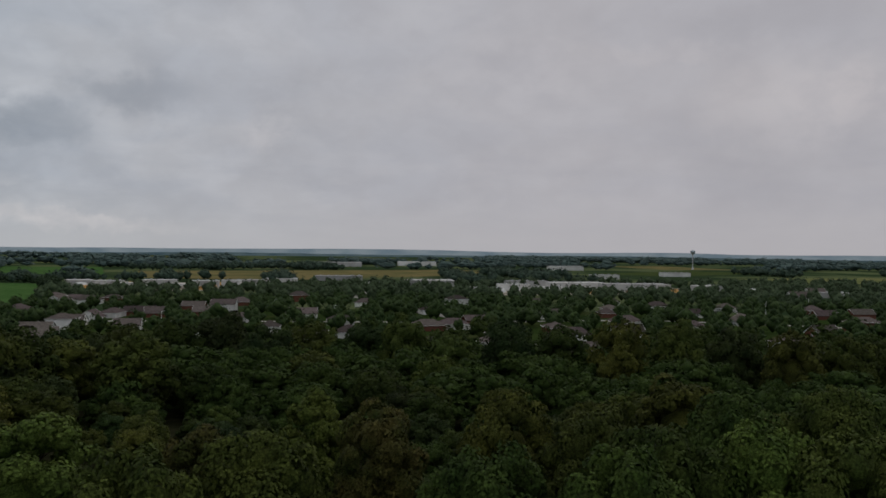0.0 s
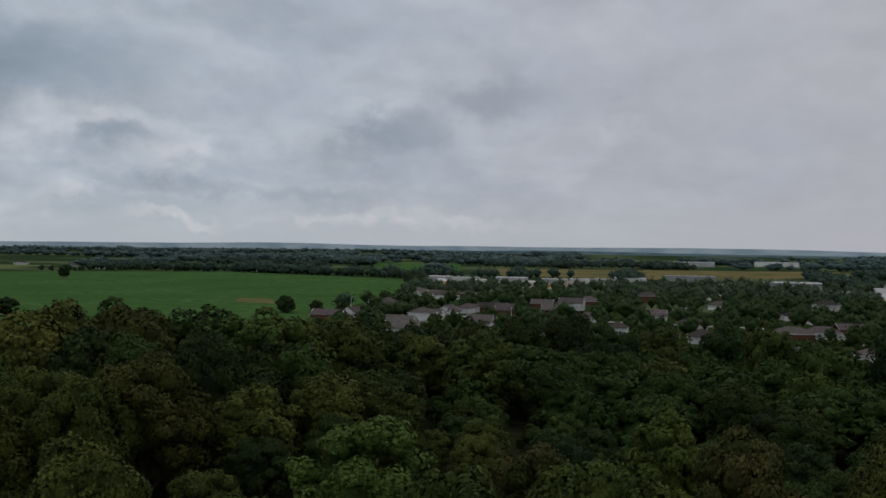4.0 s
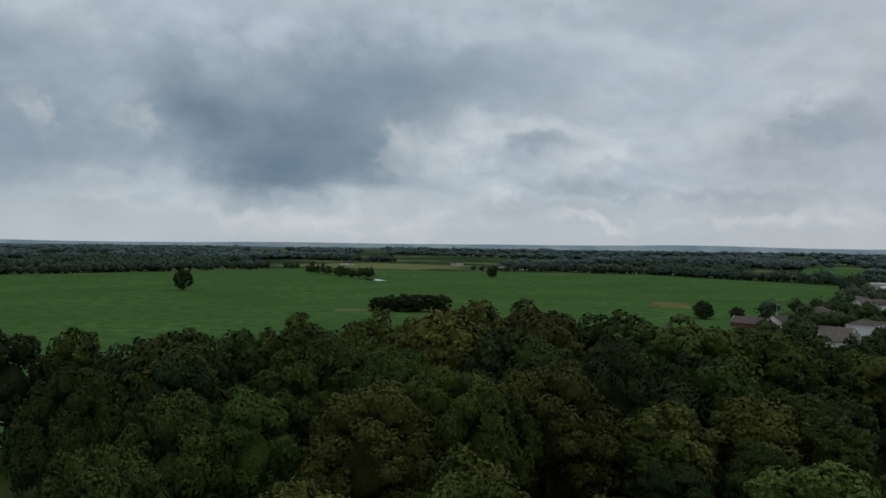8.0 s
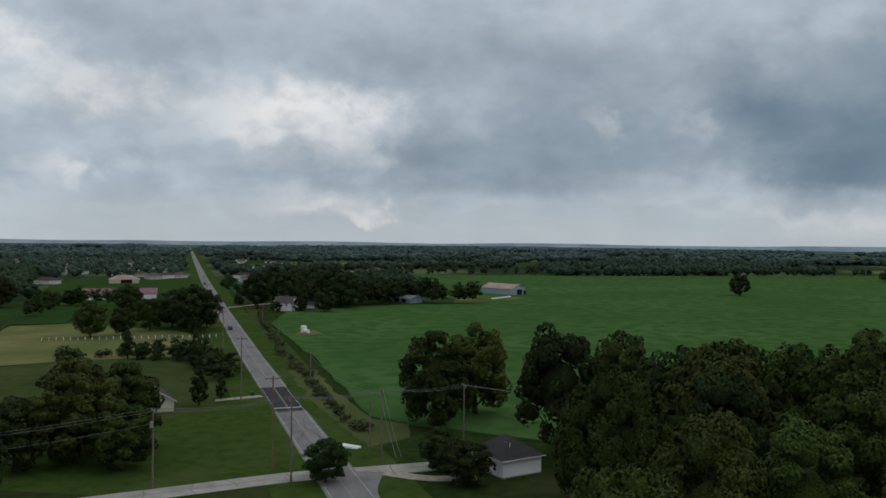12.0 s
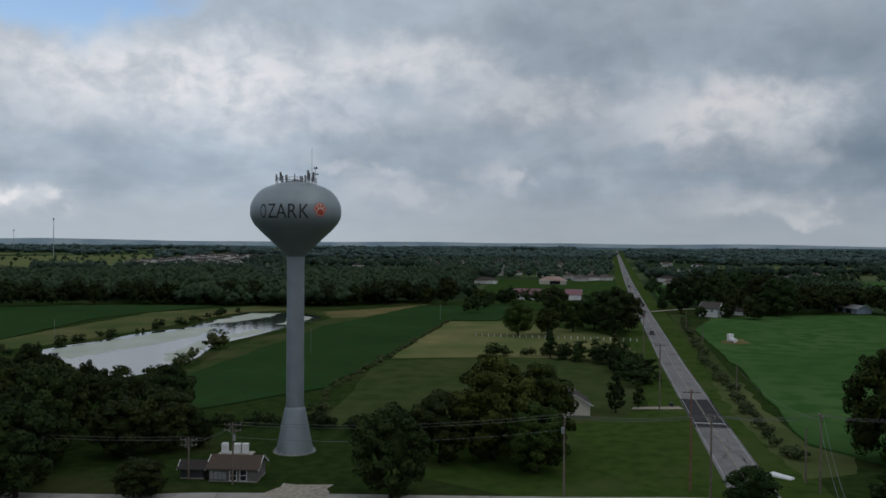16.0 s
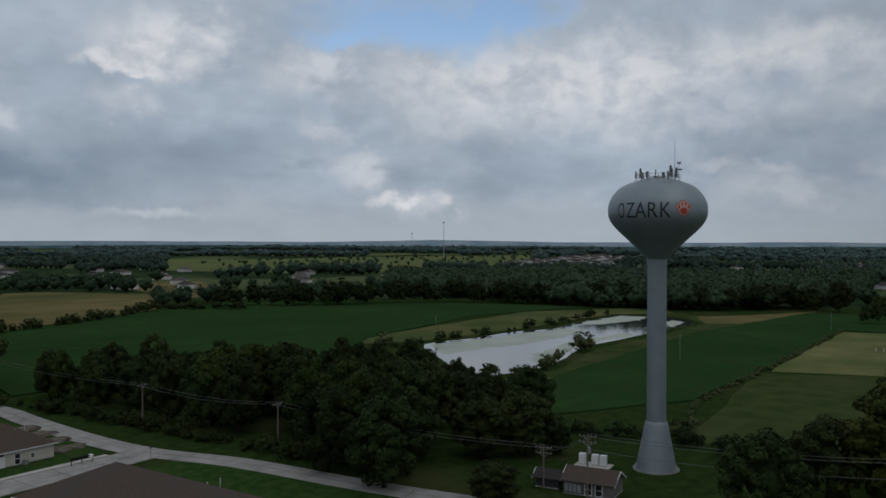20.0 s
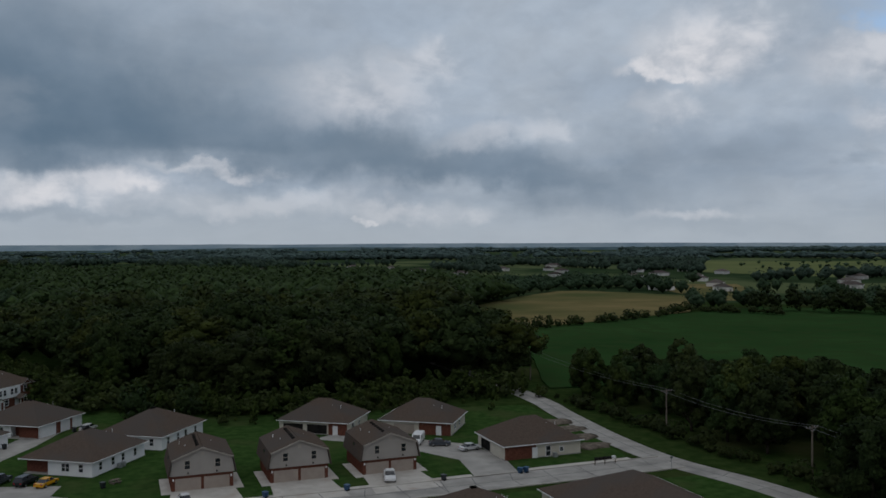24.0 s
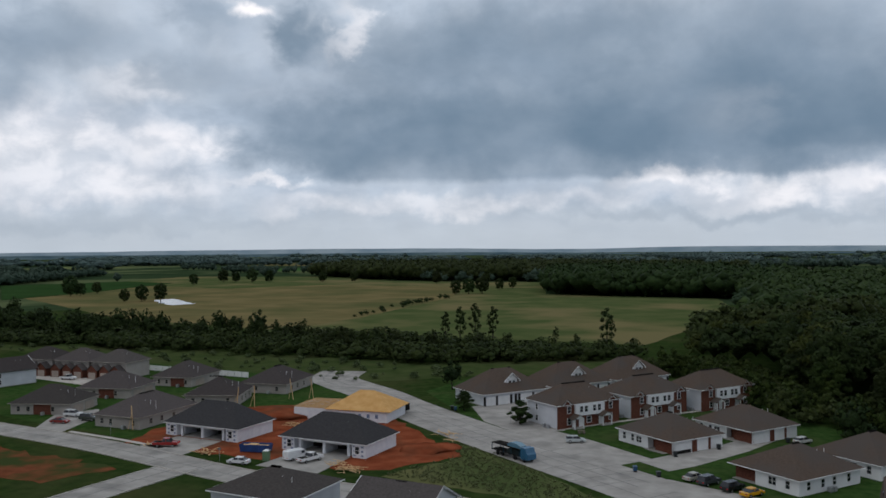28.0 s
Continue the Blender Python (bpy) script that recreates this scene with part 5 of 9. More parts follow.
def garage_block(x, y, turn=ESTATE):
    w, d, h = 21.4, 15.0, 3.1
    items = [("F", "gar", 2.6, 3.4, 2.4), ("F", "gar", 6.6, 4.4, 2.4), ("F", "gar", 14.4, 4.4, 2.4), ("F", "gar", 18.7, 3.4, 2.4)]
    items += [("F", "pillar", s, 2.6, 0) for s in (0.4, 4.4, 9.2, 10.8, 12.0, 16.8, 21.0)] + [("L", "win", 4, 1.0, 0.9, 1.3)]
    ob = house("garage_apartment_house", x, y, turn, w, d, h, 5.9, items, "white house with brown hip roof, dormer and garages", GREY_SIDING, SHINGLE, group="garage houses", vents=2, flues=1)
    r = part("dormer_roof", gable_roof(5.0, 3.6, 6.3, 1.5, 0.4, 0.14), SHINGLE, ob)
    r.matrix_basis = pose(0.5, -2.6, 0, 0, 0, 90)
    q = part("dormer", Shape().slab([(-1.8, -5.0), (1.8, -5.0), (1.8, 0), (-1.8, 0)], 3.8, 6.3).add([(-1.8, -5.0, 6.3), (1.8, -5.0, 6.3), (0, -5.0, 7.8), (-1.8, -4.8, 6.3), (1.8, -4.8, 6.3), (0, -4.8, 7.8)], [(0, 1, 2), (5, 4, 3), (1, 4, 5, 2), (2, 5, 3, 0)]), TRIM, ob, "white gabled dormer")
    q.matrix_basis = pose(0.5, 0, 0)
    for sx in (-1, 1):
        part("barge_board", Shape().beam((0.5 + sx * 2.7, -5.32, 5.72), (0.5, -5.32, 7.98), 0.16, 0.36), TRIM, ob, "white barge board")
    for sx in (-0.65, 0.65):
        window(ob, pose(0.5 + sx, -5.0, 4.7, 0, 0, 0), 0.9, 1.3, TRIM)
    return ob


def duplex(x, y, turn=ESTATE, half_open=False):
    w, d = 15.0, 16.5
    foot = [(-7.5, -8.25), (7.5, -8.25), (7.5, 8.25), (-7.5, 8.25), (-7.5, -0.8), (-5.6, -0.8), (-5.6, -3.0), (-7.0, -3.0), (-7.0, -8.25)]
    items = [("F", "gar", 3.2, 4.6, 2.3, 0.75 if half_open else 0.0), ("F", "gar", 9.0, 3.6, 2.3), ("F", "gar", 12.9, 3.4, 2.3), ("F", "pillar", 6.2, 2.6, 1), ("F", "pillar", 6.9, 2.6, 1), ("F", "pillar", 11.0, 2.6, 1)]
    items += [("L", "win", 4.6, 0.9, 0.9, 1.4), ("L", "win", 1.9, 0.9, 0.9, 1.4), ("L", "win", 6.6, 0.9, 1.6, 1.3), ("R", "win", 5, 0.9, 0.9, 1.4), ("R", "win", 9, 0.9, 0.9, 1.4)]
    ob = house("duplex_house", x, y, turn, w, d, 2.75, 4.3, items, "white single-storey duplex with brick porch and garage doors", WHITE, SHINGLE, foot=foot, group="duplex houses", vents=2)
    part("brick_facing", Shape().slab([(-7.04, -8.29), (-7.0, -3.0), (-5.56, -2.96), (-5.6, -0.8), (-5.64, -0.8), (-5.64, -2.9), (-7.08, -2.92)], 0, 2.7), BRICK, ob, "red brick facing")
    part("porch_slab", Shape().box(-8.3, -5.6, -6.5, -0.8, -0.1, 0.12), CONCRETE, ob)
    part("porch_post", Shape().box(-7.5, -7.25, -1.1, -0.8, 0, 2.75), TRIM, ob)
    return ob


def plain_duplex(x, y, turn=ESTATE):
    w, d = 17.0, 15.0
    foot = [(-8.5, -7.5), (8.5, -7.5), (8.5, 7.5), (-7.3, 7.5), (-7.3, 2.0), (-8.5, 2.0)]
    items = [("F", "win", s, 0.9, 0.9, 1.4) for s in (2.4, 6.3, 9.5, 13.6)] + [("F", "unit", 7.5), ("F", "unit", 8.5), ("L", "win", 9.3, 0.9, 1.6, 1.4), ("L", "win", 12.6, 0.9, 0.9, 1.4)]
    ob = house("duplex_house", x, y, turn, w, d, 2.75, 4.3, items, "white single-storey duplex seen from its window side", WHITE, SHINGLE, foot=foot, group="duplex houses", vents=5)
    part("brick_facing", Shape().box(-7.36, -7.3, 2.0, 7.5, 0, 2.7), BRICK, ob, "red brick porch wall")
    part("porch_slab", Shape().box(-8.6, -7.3, 2.0, 7.3, -0.1, 0.12), CONCRETE, ob)
    return ob


def gambrel(x, y, turn=180.0):
    """A two-storey garage house with steep lower roof slopes."""
    w, d = 10.6, 12.0
    ob = thing("garage_duplex", at(x, y, turn), "tan two-storey duplex with gambrel roof over two garages", "house", "gambrel duplexes")
    part("wall", Shape().slab([(-w / 2, -d / 2), (w / 2, -d / 2), (w / 2, d / 2), (-w / 2, d / 2)], -0.3, 2.75), BRICK, ob, "brick ground floor")
    prof = [(-5.55, 2.75), (5.55, 2.75), (5.05, 5.5), (0, 7.4), (-5.05, 5.5)]
    front = [(px, -d / 2 - 0.35, pz) for px, pz in prof]
    rear = [(px, d / 2 + 0.35, pz) for px, pz in prof]
    part("upper_wall", Shape().add(front + rear, [(0, 1, 2, 3, 4), (9, 8, 7, 6, 5), (0, 5, 6, 1)]), TAN_SIDING, ob, "tan siding")
    a, b = d / 2 + 0.7, 0.16
    s = Shape()
    for p0, p1 in (((-5.75, 2.6), (-5.15, 5.6)), ((-5.35, 5.5), (0.0, 7.5)), ((0.0, 7.5), (5.35, 5.5)), ((5.15, 5.6), (5.75, 2.6))):
        (x0, z0), (x1, z1) = p0, p1
        nx, nz = (z0 - z1), (x1 - x0)
        k = b / math.hypot(nx, nz)
        s.add([(x0, -a, z0), (x1, -a, z1), (x1, a, z1), (x0, a, z0), (x0 + nx * k, -a, z0 + nz * k), (x1 + nx * k, -a, z1 + nz * k), (x1 + nx * k, a, z1 + nz * k), (x0 + nx * k, a, z0 + nz * k)],
              [(3, 2, 1, 0), (4, 5, 6, 7), (0, 1, 5, 4), (1, 2, 6, 5), (2, 3, 7, 6), (3, 0, 4, 7)])
    part("roof", s, SHINGLE, ob)
    for sx in (-1, 1):
        part("fascia", Shape().beam((sx * 5.3, -a - 0.02, 5.5), (0, -a - 0.02, 7.5), 0.1, 0.24), TAN_TRIM, ob)
        garage_door(ob, pose(sx * 2.45, -d / 2, 0), 4.4, 2.2, GARAGE_TAN)
        window(ob, pose(sx * 2.6, -d / 2 - 0.35, 3.9), 0.85, 1.4, TAN_TRIM)
        part("wall_lamp", Shape().box(sx * 4.95 - 0.12, sx * 4.95 + 0.12, -d / 2 - 0.28, -d / 2, 1.9, 2.25), TRIM, ob)
        part("door_lamp", Shape().box(sx * 2.45 - 0.12, sx * 2.45 + 0.12, -d / 2 - 0.5, -d / 2 - 0.3, 3.0, 3.3), SHADE_DARK, ob)
        part("side_window", Shape().box(sx * 5.42 - 0.14, sx * 5.42 + 0.14, -1.0, 0.0, 3.6, 5.0), GLASS, ob)
        part("side_walk", Shape().box(min(sx * 5.3, sx * 7.0), max(sx * 5.3, sx * 7.0), -d / 2 - 1.5, d / 2 - 3, -0.1, 0.09), PALE_CONCRETE, ob)
    part("gable_vent", Shape().box(-0.28, 0.28, -d / 2 - 0.42, -d / 2 - 0.35, 6.1, 6.8), TAN_TRIM, ob)
    for k in range(6):
        part("roof_vent", Shape().box(-1.0, -0.45, -4.2 + 1.6 * k, -3.6 + 1.6 * k, 7.2, 7.62), SHADE_DARK, ob, "dark ridge vent")
    for px, py in ((-2.6, -1), (2.2, 1.5), (-3.4, 2.5)):
        part("flue", Shape().tube((px, py, 6), (px, py, 6.95), 0.05, 0.05, 6), TRIM, ob, "white vent pipe")
    return ob


for x, y in ((17.6, -181.4), (4.6, -201.0), (-9.9, -217.9)):
    apartment(x, y)
for x, y in ((46.2, -203.1), (33.0, -223.2), (19.6, -243.2)):
    garage_block(x, y)
duplex(-9.3, -166.8, half_open=True)
duplex(-23.3, -183.8)
plain_duplex(-36.6, -146.3)
plain_duplex(-49.6, -163.3)
for x, y in ((-56.5, -126.0), (-73.5, -125.0), (-90.5, -124.3)):
    gambrel(x, y)

RANCH = "brown-roofed single-storey house with brick porch"
RANCH_ITEMS = [("F", "open", 3.4, 4.8, 2.2), ("F", "open", 9.2, 4.8, 2.2), ("F", "door", 13.6), ("R", "win", 3.5, 0.9, 1.5, 1.3), ("R", "win", 7.5, 0.9, 0.8, 1.1), ("R", "unit", 10)]
house("ranch_house", -87.6, -160.9, 145, 16.5, 13.5, 2.75, 4.3, RANCH_ITEMS, RANCH + " and open carport", CREAM_SIDING, SHINGLE, brick=[("F", 12.0, 16.4, 0, 2.7)], group="ranch houses", vents=0)
house("ranch_house", -109.2, -152.3, 145, 16.5, 13.5, 2.75, 4.3, [("F", "gar", 5.5, 4.8, 2.2), ("F", "door", 13.6), ("R", "win", 3.5, 0.9, 1.5, 1.3), ("R", "win", 8, 0.9, 0.9, 1.2)], RANCH + " and garage", CREAM_SIDING, SHINGLE, door_mat=GARAGE_TAN, brick=[("F", 9.0, 16.4, 0, 2.7)], group="ranch houses", vents=0)
house("ranch_house", -122.6, -124.6, 180, 17.0, 13.5, 2.75, 4.4, [("F", "win", 9.6, 0.2, 1.0, 2.0), ("F", "win", 12.6, 0.9, 0.8, 0.8), ("L", "open", 4.0, 4.6, 2.2), ("L", "gar", 9.8, 4.6, 2.2), ("F", "door", 6.6), ("F", "unit", 10.8)], RANCH + " beside the street corner", CREAM_SIDING, SHINGLE, door_mat=CREAM_SIDING, brick=[("F", 0.0, 6.9, 0, 2.7)], group="ranch houses", vents=0)
house("ranch_house", -118.0, -68.0, 180, 21.0, 42.0, 2.75, 5.0, [("B", "win", 5, 0.9, 1.2, 1.3), ("B", "win", 11, 0.9, 1.2, 1.3)], "brown-roofed house by the country road", CREAM_SIDING, SHINGLE, group="ranch houses", vents=0)
house("ranch_house", -92.0, -81.0, 180, 15.0, 14.0, 2.75, 4.3, [("B", "win", 5, 0.9, 1.2, 1.3)], "brown-roofed house by the estate street", CREAM_SIDING, SHINGLE, group="ranch houses", vents=4)

house("two_storey_house", 40.0, -89.5, 180, 16.0, 14.0, 4.6, 3.2, [("L", "win", 4, 3.0, 0.8, 1.2), ("B", "win", 4, 3.0, 0.8, 1.2), ("B", "win", 9, 1.0, 0.9, 1.3), ("R", "win", 4, 1.2, 1.2, 1.2)], "grey two-storey house with charcoal roof", GREY_SIDING, GREY_SHINGLE, group="estate houses", vents=8)
house("two_storey_house", 18.0, -93.0, 180, 14.0, 12.0, 3.9, 3.0, [("R", "win", 6, 1.2, 0.9, 1.4)], "grey gabled house with charcoal roof", GREY_SIDING, GREY_SHINGLE, style="gable", group="estate houses", vents=4)
WEST_ITEMS = [("F", "win", 2.2, 0.9, 0.9, 1.2), ("F", "win", 5.0, 0.9, 0.9, 1.2), ("F", "win", 12.0, 0.9, 0.9, 1.2), ("F", "unit", 9.5), ("L", "win", 3, 0.9, 0.9, 1.2), ("R", "win", 4, 0.9, 0.9, 1.2), ("R", "win", 8, 0.9, 0.9, 1.2), ("R", "win", 12.5, 0.9, 0.9, 1.2)]
WEST = "tan single-storey house with dark hip roof"
for x, y, turn, w, d, vents, extra in ((118.5, -138.5, 184, 14, 21, 6, []), (119.5, -167.5, 205, 15, 15, 6, []), (117.5, -192.5, 190, 15, 19, 5, []), (152.5, -138.5, 200, 17, 14, 0, [("R", "gar", 4, 4.8, 2.2), ("R", "gar", 10, 4.8, 2.2)]), (156.0, -164.0, 196, 17, 14, 0, [("R", "gar", 4, 4.8, 2.2), ("R", "gar", 10, 4.8, 2.2)]), (152.5, -190.0, 190, 14, 17, 0, [("R", "gar", 5, 4.8, 2.2)])):
    house("tract_house", x, y, turn, w, d, 2.8, 4.4, WEST_ITEMS[:4] + (extra or WEST_ITEMS[4:]), WEST, TAN_SIDING, GREY_SHINGLE, TAN_TRIM, GARAGE_TAN, brick=[("F", 6.5, 11.5, 0, 2.7)] if extra else (), group="tract houses", vents=vents, flues=3)
house("farm_style_house", 206.0, -163.0, 260, 15, 12, 5.0, 3.5, [("F", "win", 3, 3, 0.9, 1.4), ("F", "win", 3, 0.9, 0.9, 1.4), ("R", "win", 4, 1, 0.9, 1.4)], "white gabled house behind a pale drive", GREY_SIDING, GREY_SHINGLE, style="gable", vents=0)

for k in range(3):
    x, y = 184.0 + 15.5 * k, -191.5 + 2.0 * k
    items = [("F", "gar", 3.2, 2.9, 2.2), ("F", "gar", 10.6, 2.9, 2.2), ("F", "win", 6.9, 3.6, 1.2, 1.3)]
    ob = house("row_house", x, y, 187, 14.6, 12.0, 5.4, 4.0, items, "brown-roofed brick row house with gabled garages", TAN_SIDING, GREY_SHINGLE, TAN_TRIM, GARAGE_TAN, brick=[("F", 0, 14.6, 0, 3.0)], group="row houses")
    for sx in (-4.8, 0.2, 4.8):
        r = part("garage_gable", gable_roof(3.0, 4.2, 3.0, 1.8, 0.3, 0.14), GREY_SHINGLE, ob)
        r.matrix_basis = pose(sx, -7.2, 0, 0, 0, 90)
        q = part("gable_face", Shape().box(-2.0, 2.0, -8.6, -6.0, 0, 3.0).add([(-2.0, -8.6, 3.0), (2.0, -8.6, 3.0), (0, -8.6, 4.8)], [(0, 1, 2)]), BRICK if sx else TAN_SIDING, ob)
        q.matrix_basis = pose(sx, 0, 0)
        garage_door(ob, pose(sx, -8.62, 0), 2.9, 2.2, GARAGE_TAN)

# houses being built
for x, y, turn in ((90.5, -134.0, 180), (56.0, -133.2, 180)):
    w, d, h = 21.4, 13.0, 2.9
    ob = house("unfinished_house", x, y, turn, w, d, h, 4.9, [("F", "win", 2.0, 0.9, 1.0, 1.5, 0.06), ("F", "win", 19.4, 0.9, 1.0, 1.5, 0.06)], "unfinished duplex in white house wrap with open garages", WRAP, DARK_SHINGLE, group="unfinished houses", flues=1,
               foot=[(-10.7, -6.5), (-7.4, -6.5), (-7.4, -5.0), (-6.2, -5.0), (-6.2, -1.0), (-0.35, -1.0), (-0.35, -6.0), (0.35, -6.0), (0.35, -1.0), (6.2, -1.0), (6.2, -5.0), (7.4, -5.0), (7.4, -6.5), (10.7, -6.5), (10.7, 6.5), (-10.7, 6.5)])
    part("garage_lintel", Shape().box(-6.2, 6.2, -6.0, -5.7, 2.3, 2.9), TRIM, ob)
    part("garage_floor", Shape().box(-6.2, 6.2, -6.3, -0.9, -0.1, 0.05), CONCRETE, ob)
    # the recess is deepened by a dark sheet, shade put in as colour
    part("garage_back", Shape().box(-6.2, 6.2, -1.06, -1.02, 0, 2.85), SHADE_DARK, ob, "dark sheet painted as shade at the back of the unfinished garage")
    for px in (-6.2, 0.0, 6.2):
        part("garage_post", Shape().box(px - 0.3, px + 0.3, -6.1, -5.6, 0, 2.9), WRAP, ob)
    for px in (-9.9, -8.0, 8.0, 9.9):
        for pz in (0.35, 1.3, 2.2):
            part("wrap_print", Shape().box(px - 0.28, px + 0.28, -6.53, -6.5, pz, pz + 0.36), WRAP_PRINT, ob)

framed = thing("framed_house", at(73.0, -164.5, 188), "timber-framed house under construction with sheathed roof", "house", "unfinished houses")
part("wall", Shape().slab([(-4, -6.5), (13, -6.5), (13, 6.5), (-4, 6.5)], -0.2, 2.8), WRAP, framed)
part("framed_wall", Shape().box(-13, -4, -6.5, -6.3, -0.2, 2.8).box(-13, -4, 6.3, 6.5, -0.2, 2.8).box(-13, -12.8, -6.3, 6.3, -0.2, 2.8), WRAP, framed, "wrapped wall without a roof")
part("subfloor", Shape().box(-12.8, -4, -6.3, 6.3, -0.1, 0.15), OSB, framed)
for px in (-10.2, -7.2):
    part("inner_wall", Shape().box(px - 0.07, px + 0.07, -6.3, 6.3, 2.5, 2.62), LUMBER, framed)
    for k in range(17):
        part("stud", Shape().box(px - 0.05, px + 0.05, -6.2 + 0.77 * k, -6.1 + 0.77 * k, 0.1, 2.5), LUMBER, framed)
part("roof", hip_roof(17, 13, 2.8, 4.2, 0.5, 0.1), OSB, framed, "bare yellow sheathing").matrix_basis = pose(5.0, 0, 0)
for k in range(7):
    part("wrap_print", Shape().box(-4 + 2.3 * k, -3.2 + 2.3 * k, -6.54, -6.5, 1.0, 2.0), WRAP_PRINT, framed)
truss_rng = random.Random(21)
for k in range(12):
    px, up = -13 + 0.78 * k, truss_rng.uniform(0.1, 0.7)
    part("truss", Shape().beam((px, -6.5, 2.9), (px, 6.5, 2.9), 0.09, 0.18).beam((px, -6.5, 2.95), (px + truss_rng.uniform(-0.4, 0.4), 0, 3.0 + up), 0.09, 0.14).beam((px, 6.5, 2.95), (px, 0, 3.0 + up), 0.09, 0.14), LUMBER, framed)
for k in range(6):
    part("wrap_print", Shape().box(-12.6 + 1.5 * k, -12.0 + 1.5 * k, 6.5, 6.53, 0.8, 2.0), WRAP_PRINT, framed)
for k in range(8):
    part("wrap_print", Shape().box(-13.04, -13.0, -6.0 + 1.5 * k, -5.4 + 1.5 * k, 0.8, 2.0), WRAP_PRINT, framed)
for yy in (-6.4, -3.2, 0.0, 3.2, 6.4):
    part("top_plate", Shape().beam((-13, yy, 3.0), (-4, yy, 3.0), 0.12, 0.12), LUMBER, framed)
part("shingle_stack", Shape().box(2.5, 4.0, 0.6, 2.0, 6.0, 6.45).box(4.4, 5.9, -0.3, 0.9, 6.05, 6.4), DARK_SHINGLE, framed)

# ---------------------------------------------------------------- farm and tower buildings
shed = house("pump_house", -170.5, -20.0, 97, 8.6, 6.0, 2.5, 1.5, [("F", "win", 4.4, 0.3, 1.1, 1.8), ("F", "win", 6.2, 0.3, 1.1, 1.8)], "grey block pump house with brown gable roof", surf("painted_block", (0.14, 0.13, 0.125), (0.19, 0.18, 0.17), 0.8, 0.9), SHINGLE, style="gable", category="shed", flues=0)
for k in range(4):
    part("meter_cabinet", Shape().box(-4.0 + 0.75 * k, -3.4 + 0.75 * k, -3.35, -3.0, 0.5, 1.9), GALV, shed, "grey meter cabinet")
house("small_shed", -169.5, -27.8, 97, 4.2, 3.0, 2.0, 0.9, [], "dark blue-grey metal shed", surf("dark_metal_wall", (0.025, 0.03, 0.036), (0.045, 0.052, 0.06), 0.6, 0.6), GREY_SHINGLE, style="gable", category="shed", flues=0)
pad = solid("equipment_pad", Shape().box(-3.4, 3.4, -1.8, 1.8, -0.2, 0.25), PALE_CONCRETE, at(-186.0, -27.0, 97), "pale concrete equipment slab", "slab")
for dx_ in (-2.2, 0.3, 1.9):
    cab = thing("equipment_cabinet", at(-186.0 + dx_ * -0.12, -27.0 + dx_, 97, 0.25), "white telecom equipment cabinet", "cabinet", "tower cabinets")
    part("body", Shape().box(-0.6, 0.6, -0.5, 0.5, 0.1, 2.0), TRIM, cab)
    part("plinth", Shape().box(-0.65, 0.65, -0.55, 0.55, 0, 0.12), GALV, cab)
    part("door", Shape().box(-0.5, 0.5, -0.54, -0.5, 0.25, 1.85), TRIM, cab)
white_house = house("gabled_house", -165.0, 102.5, 15, 10.0, 9.0, 3.2, 3.6, [("L", "win", 3, 1, 0.9, 1.3), ("F", "win", 2.5, 1, 0.9, 1.4), ("F", "door", 5.0), ("F", "win", 7.5, 1, 0.9, 1.4)], "white house with dark hip roof among trees", WHITE, DARK_SHINGLE, group="")
house("roadside_house", -243.0, 38.0, 8, 11, 8, 3.0, 2.4, [("R", "win", 3, 1, 0.9, 1.3), ("F", "win", 4, 1, 1, 1.3)], "small grey-roofed house behind trees", CREAM_SIDING, GREY_SHINGLE, style="gable")
house("farmhouse", -532.0, 110.0, 60, 11, 9, 5.2, 3.2, [("F", "win", 2.5, 3.2, 0.9, 1.4), ("F", "win", 7.5, 3.2, 0.9, 1.4), ("F", "win", 3, 0.9, 0.9, 1.4), ("R", "win", 4, 1, 0.9, 1.4)], "white two-storey farmhouse under trees", WHITE, GREY_SHINGLE, style="gable")
house("farm_outbuilding", -548.0, 128.0, 60, 10, 6, 2.6, 1.6, [("F", "gar", 3, 2.4, 2.1)], "low white farm outbuilding", WHITE, GREY_SHINGLE, style="gable")
barn = house("barn", -655.0, 300.0, 25, 32, 17, 5.0, 3.6, [("R", "open", 10, 6, 4.5), ("R", "open", 16, 3, 3.5)], "long pale barn with rusty metal roof", BLUE_METAL, RUST_ROOF, style="gable", category="barn", flues=0)
house("farm_shed", -585.0, 200.0, 20, 22, 10, 3.2, 1.8, [("F", "open", 6, 5, 2.6), ("F", "open", 14, 5, 2.6)], "blue-grey open farm shed", BLUE_METAL, GALV, style="gable", category="shed", flues=0)
for k in range(12):
    b_ = solid("wrapped_bale", Shape().tube((0, -0.7, 0.65), (0, 0.7, 0.65), 0.68, 0.68, 10), TRIM, at(-597 - 1.6 * k, 268 + 1.9 * k, 130), "white wrapped hay bale in a row", "bale", "row of bales")
house("church_hall", -652.0, 11.0, 92, 48, 16, 4.0, 3.4, [("F", "win", 8, 1, 2, 1.6), ("F", "win", 16, 1, 2, 1.6), ("F", "win", 26, 1, 2, 1.6), ("F", "win", 38, 1, 2, 1.6)], "long white hall with faded red metal roof", WHITE, PINK_ROOF, style="gable", category="building", flues=0)
house("red_pavilion", -866.0, 5.0, 92, 26, 14, 3.6, 4.0, [("F", "open", 15, 10, 3.5)], "brick-red roofed building behind the hall", CREAM_SIDING, RUST_ROOF, category="building", flues=0)

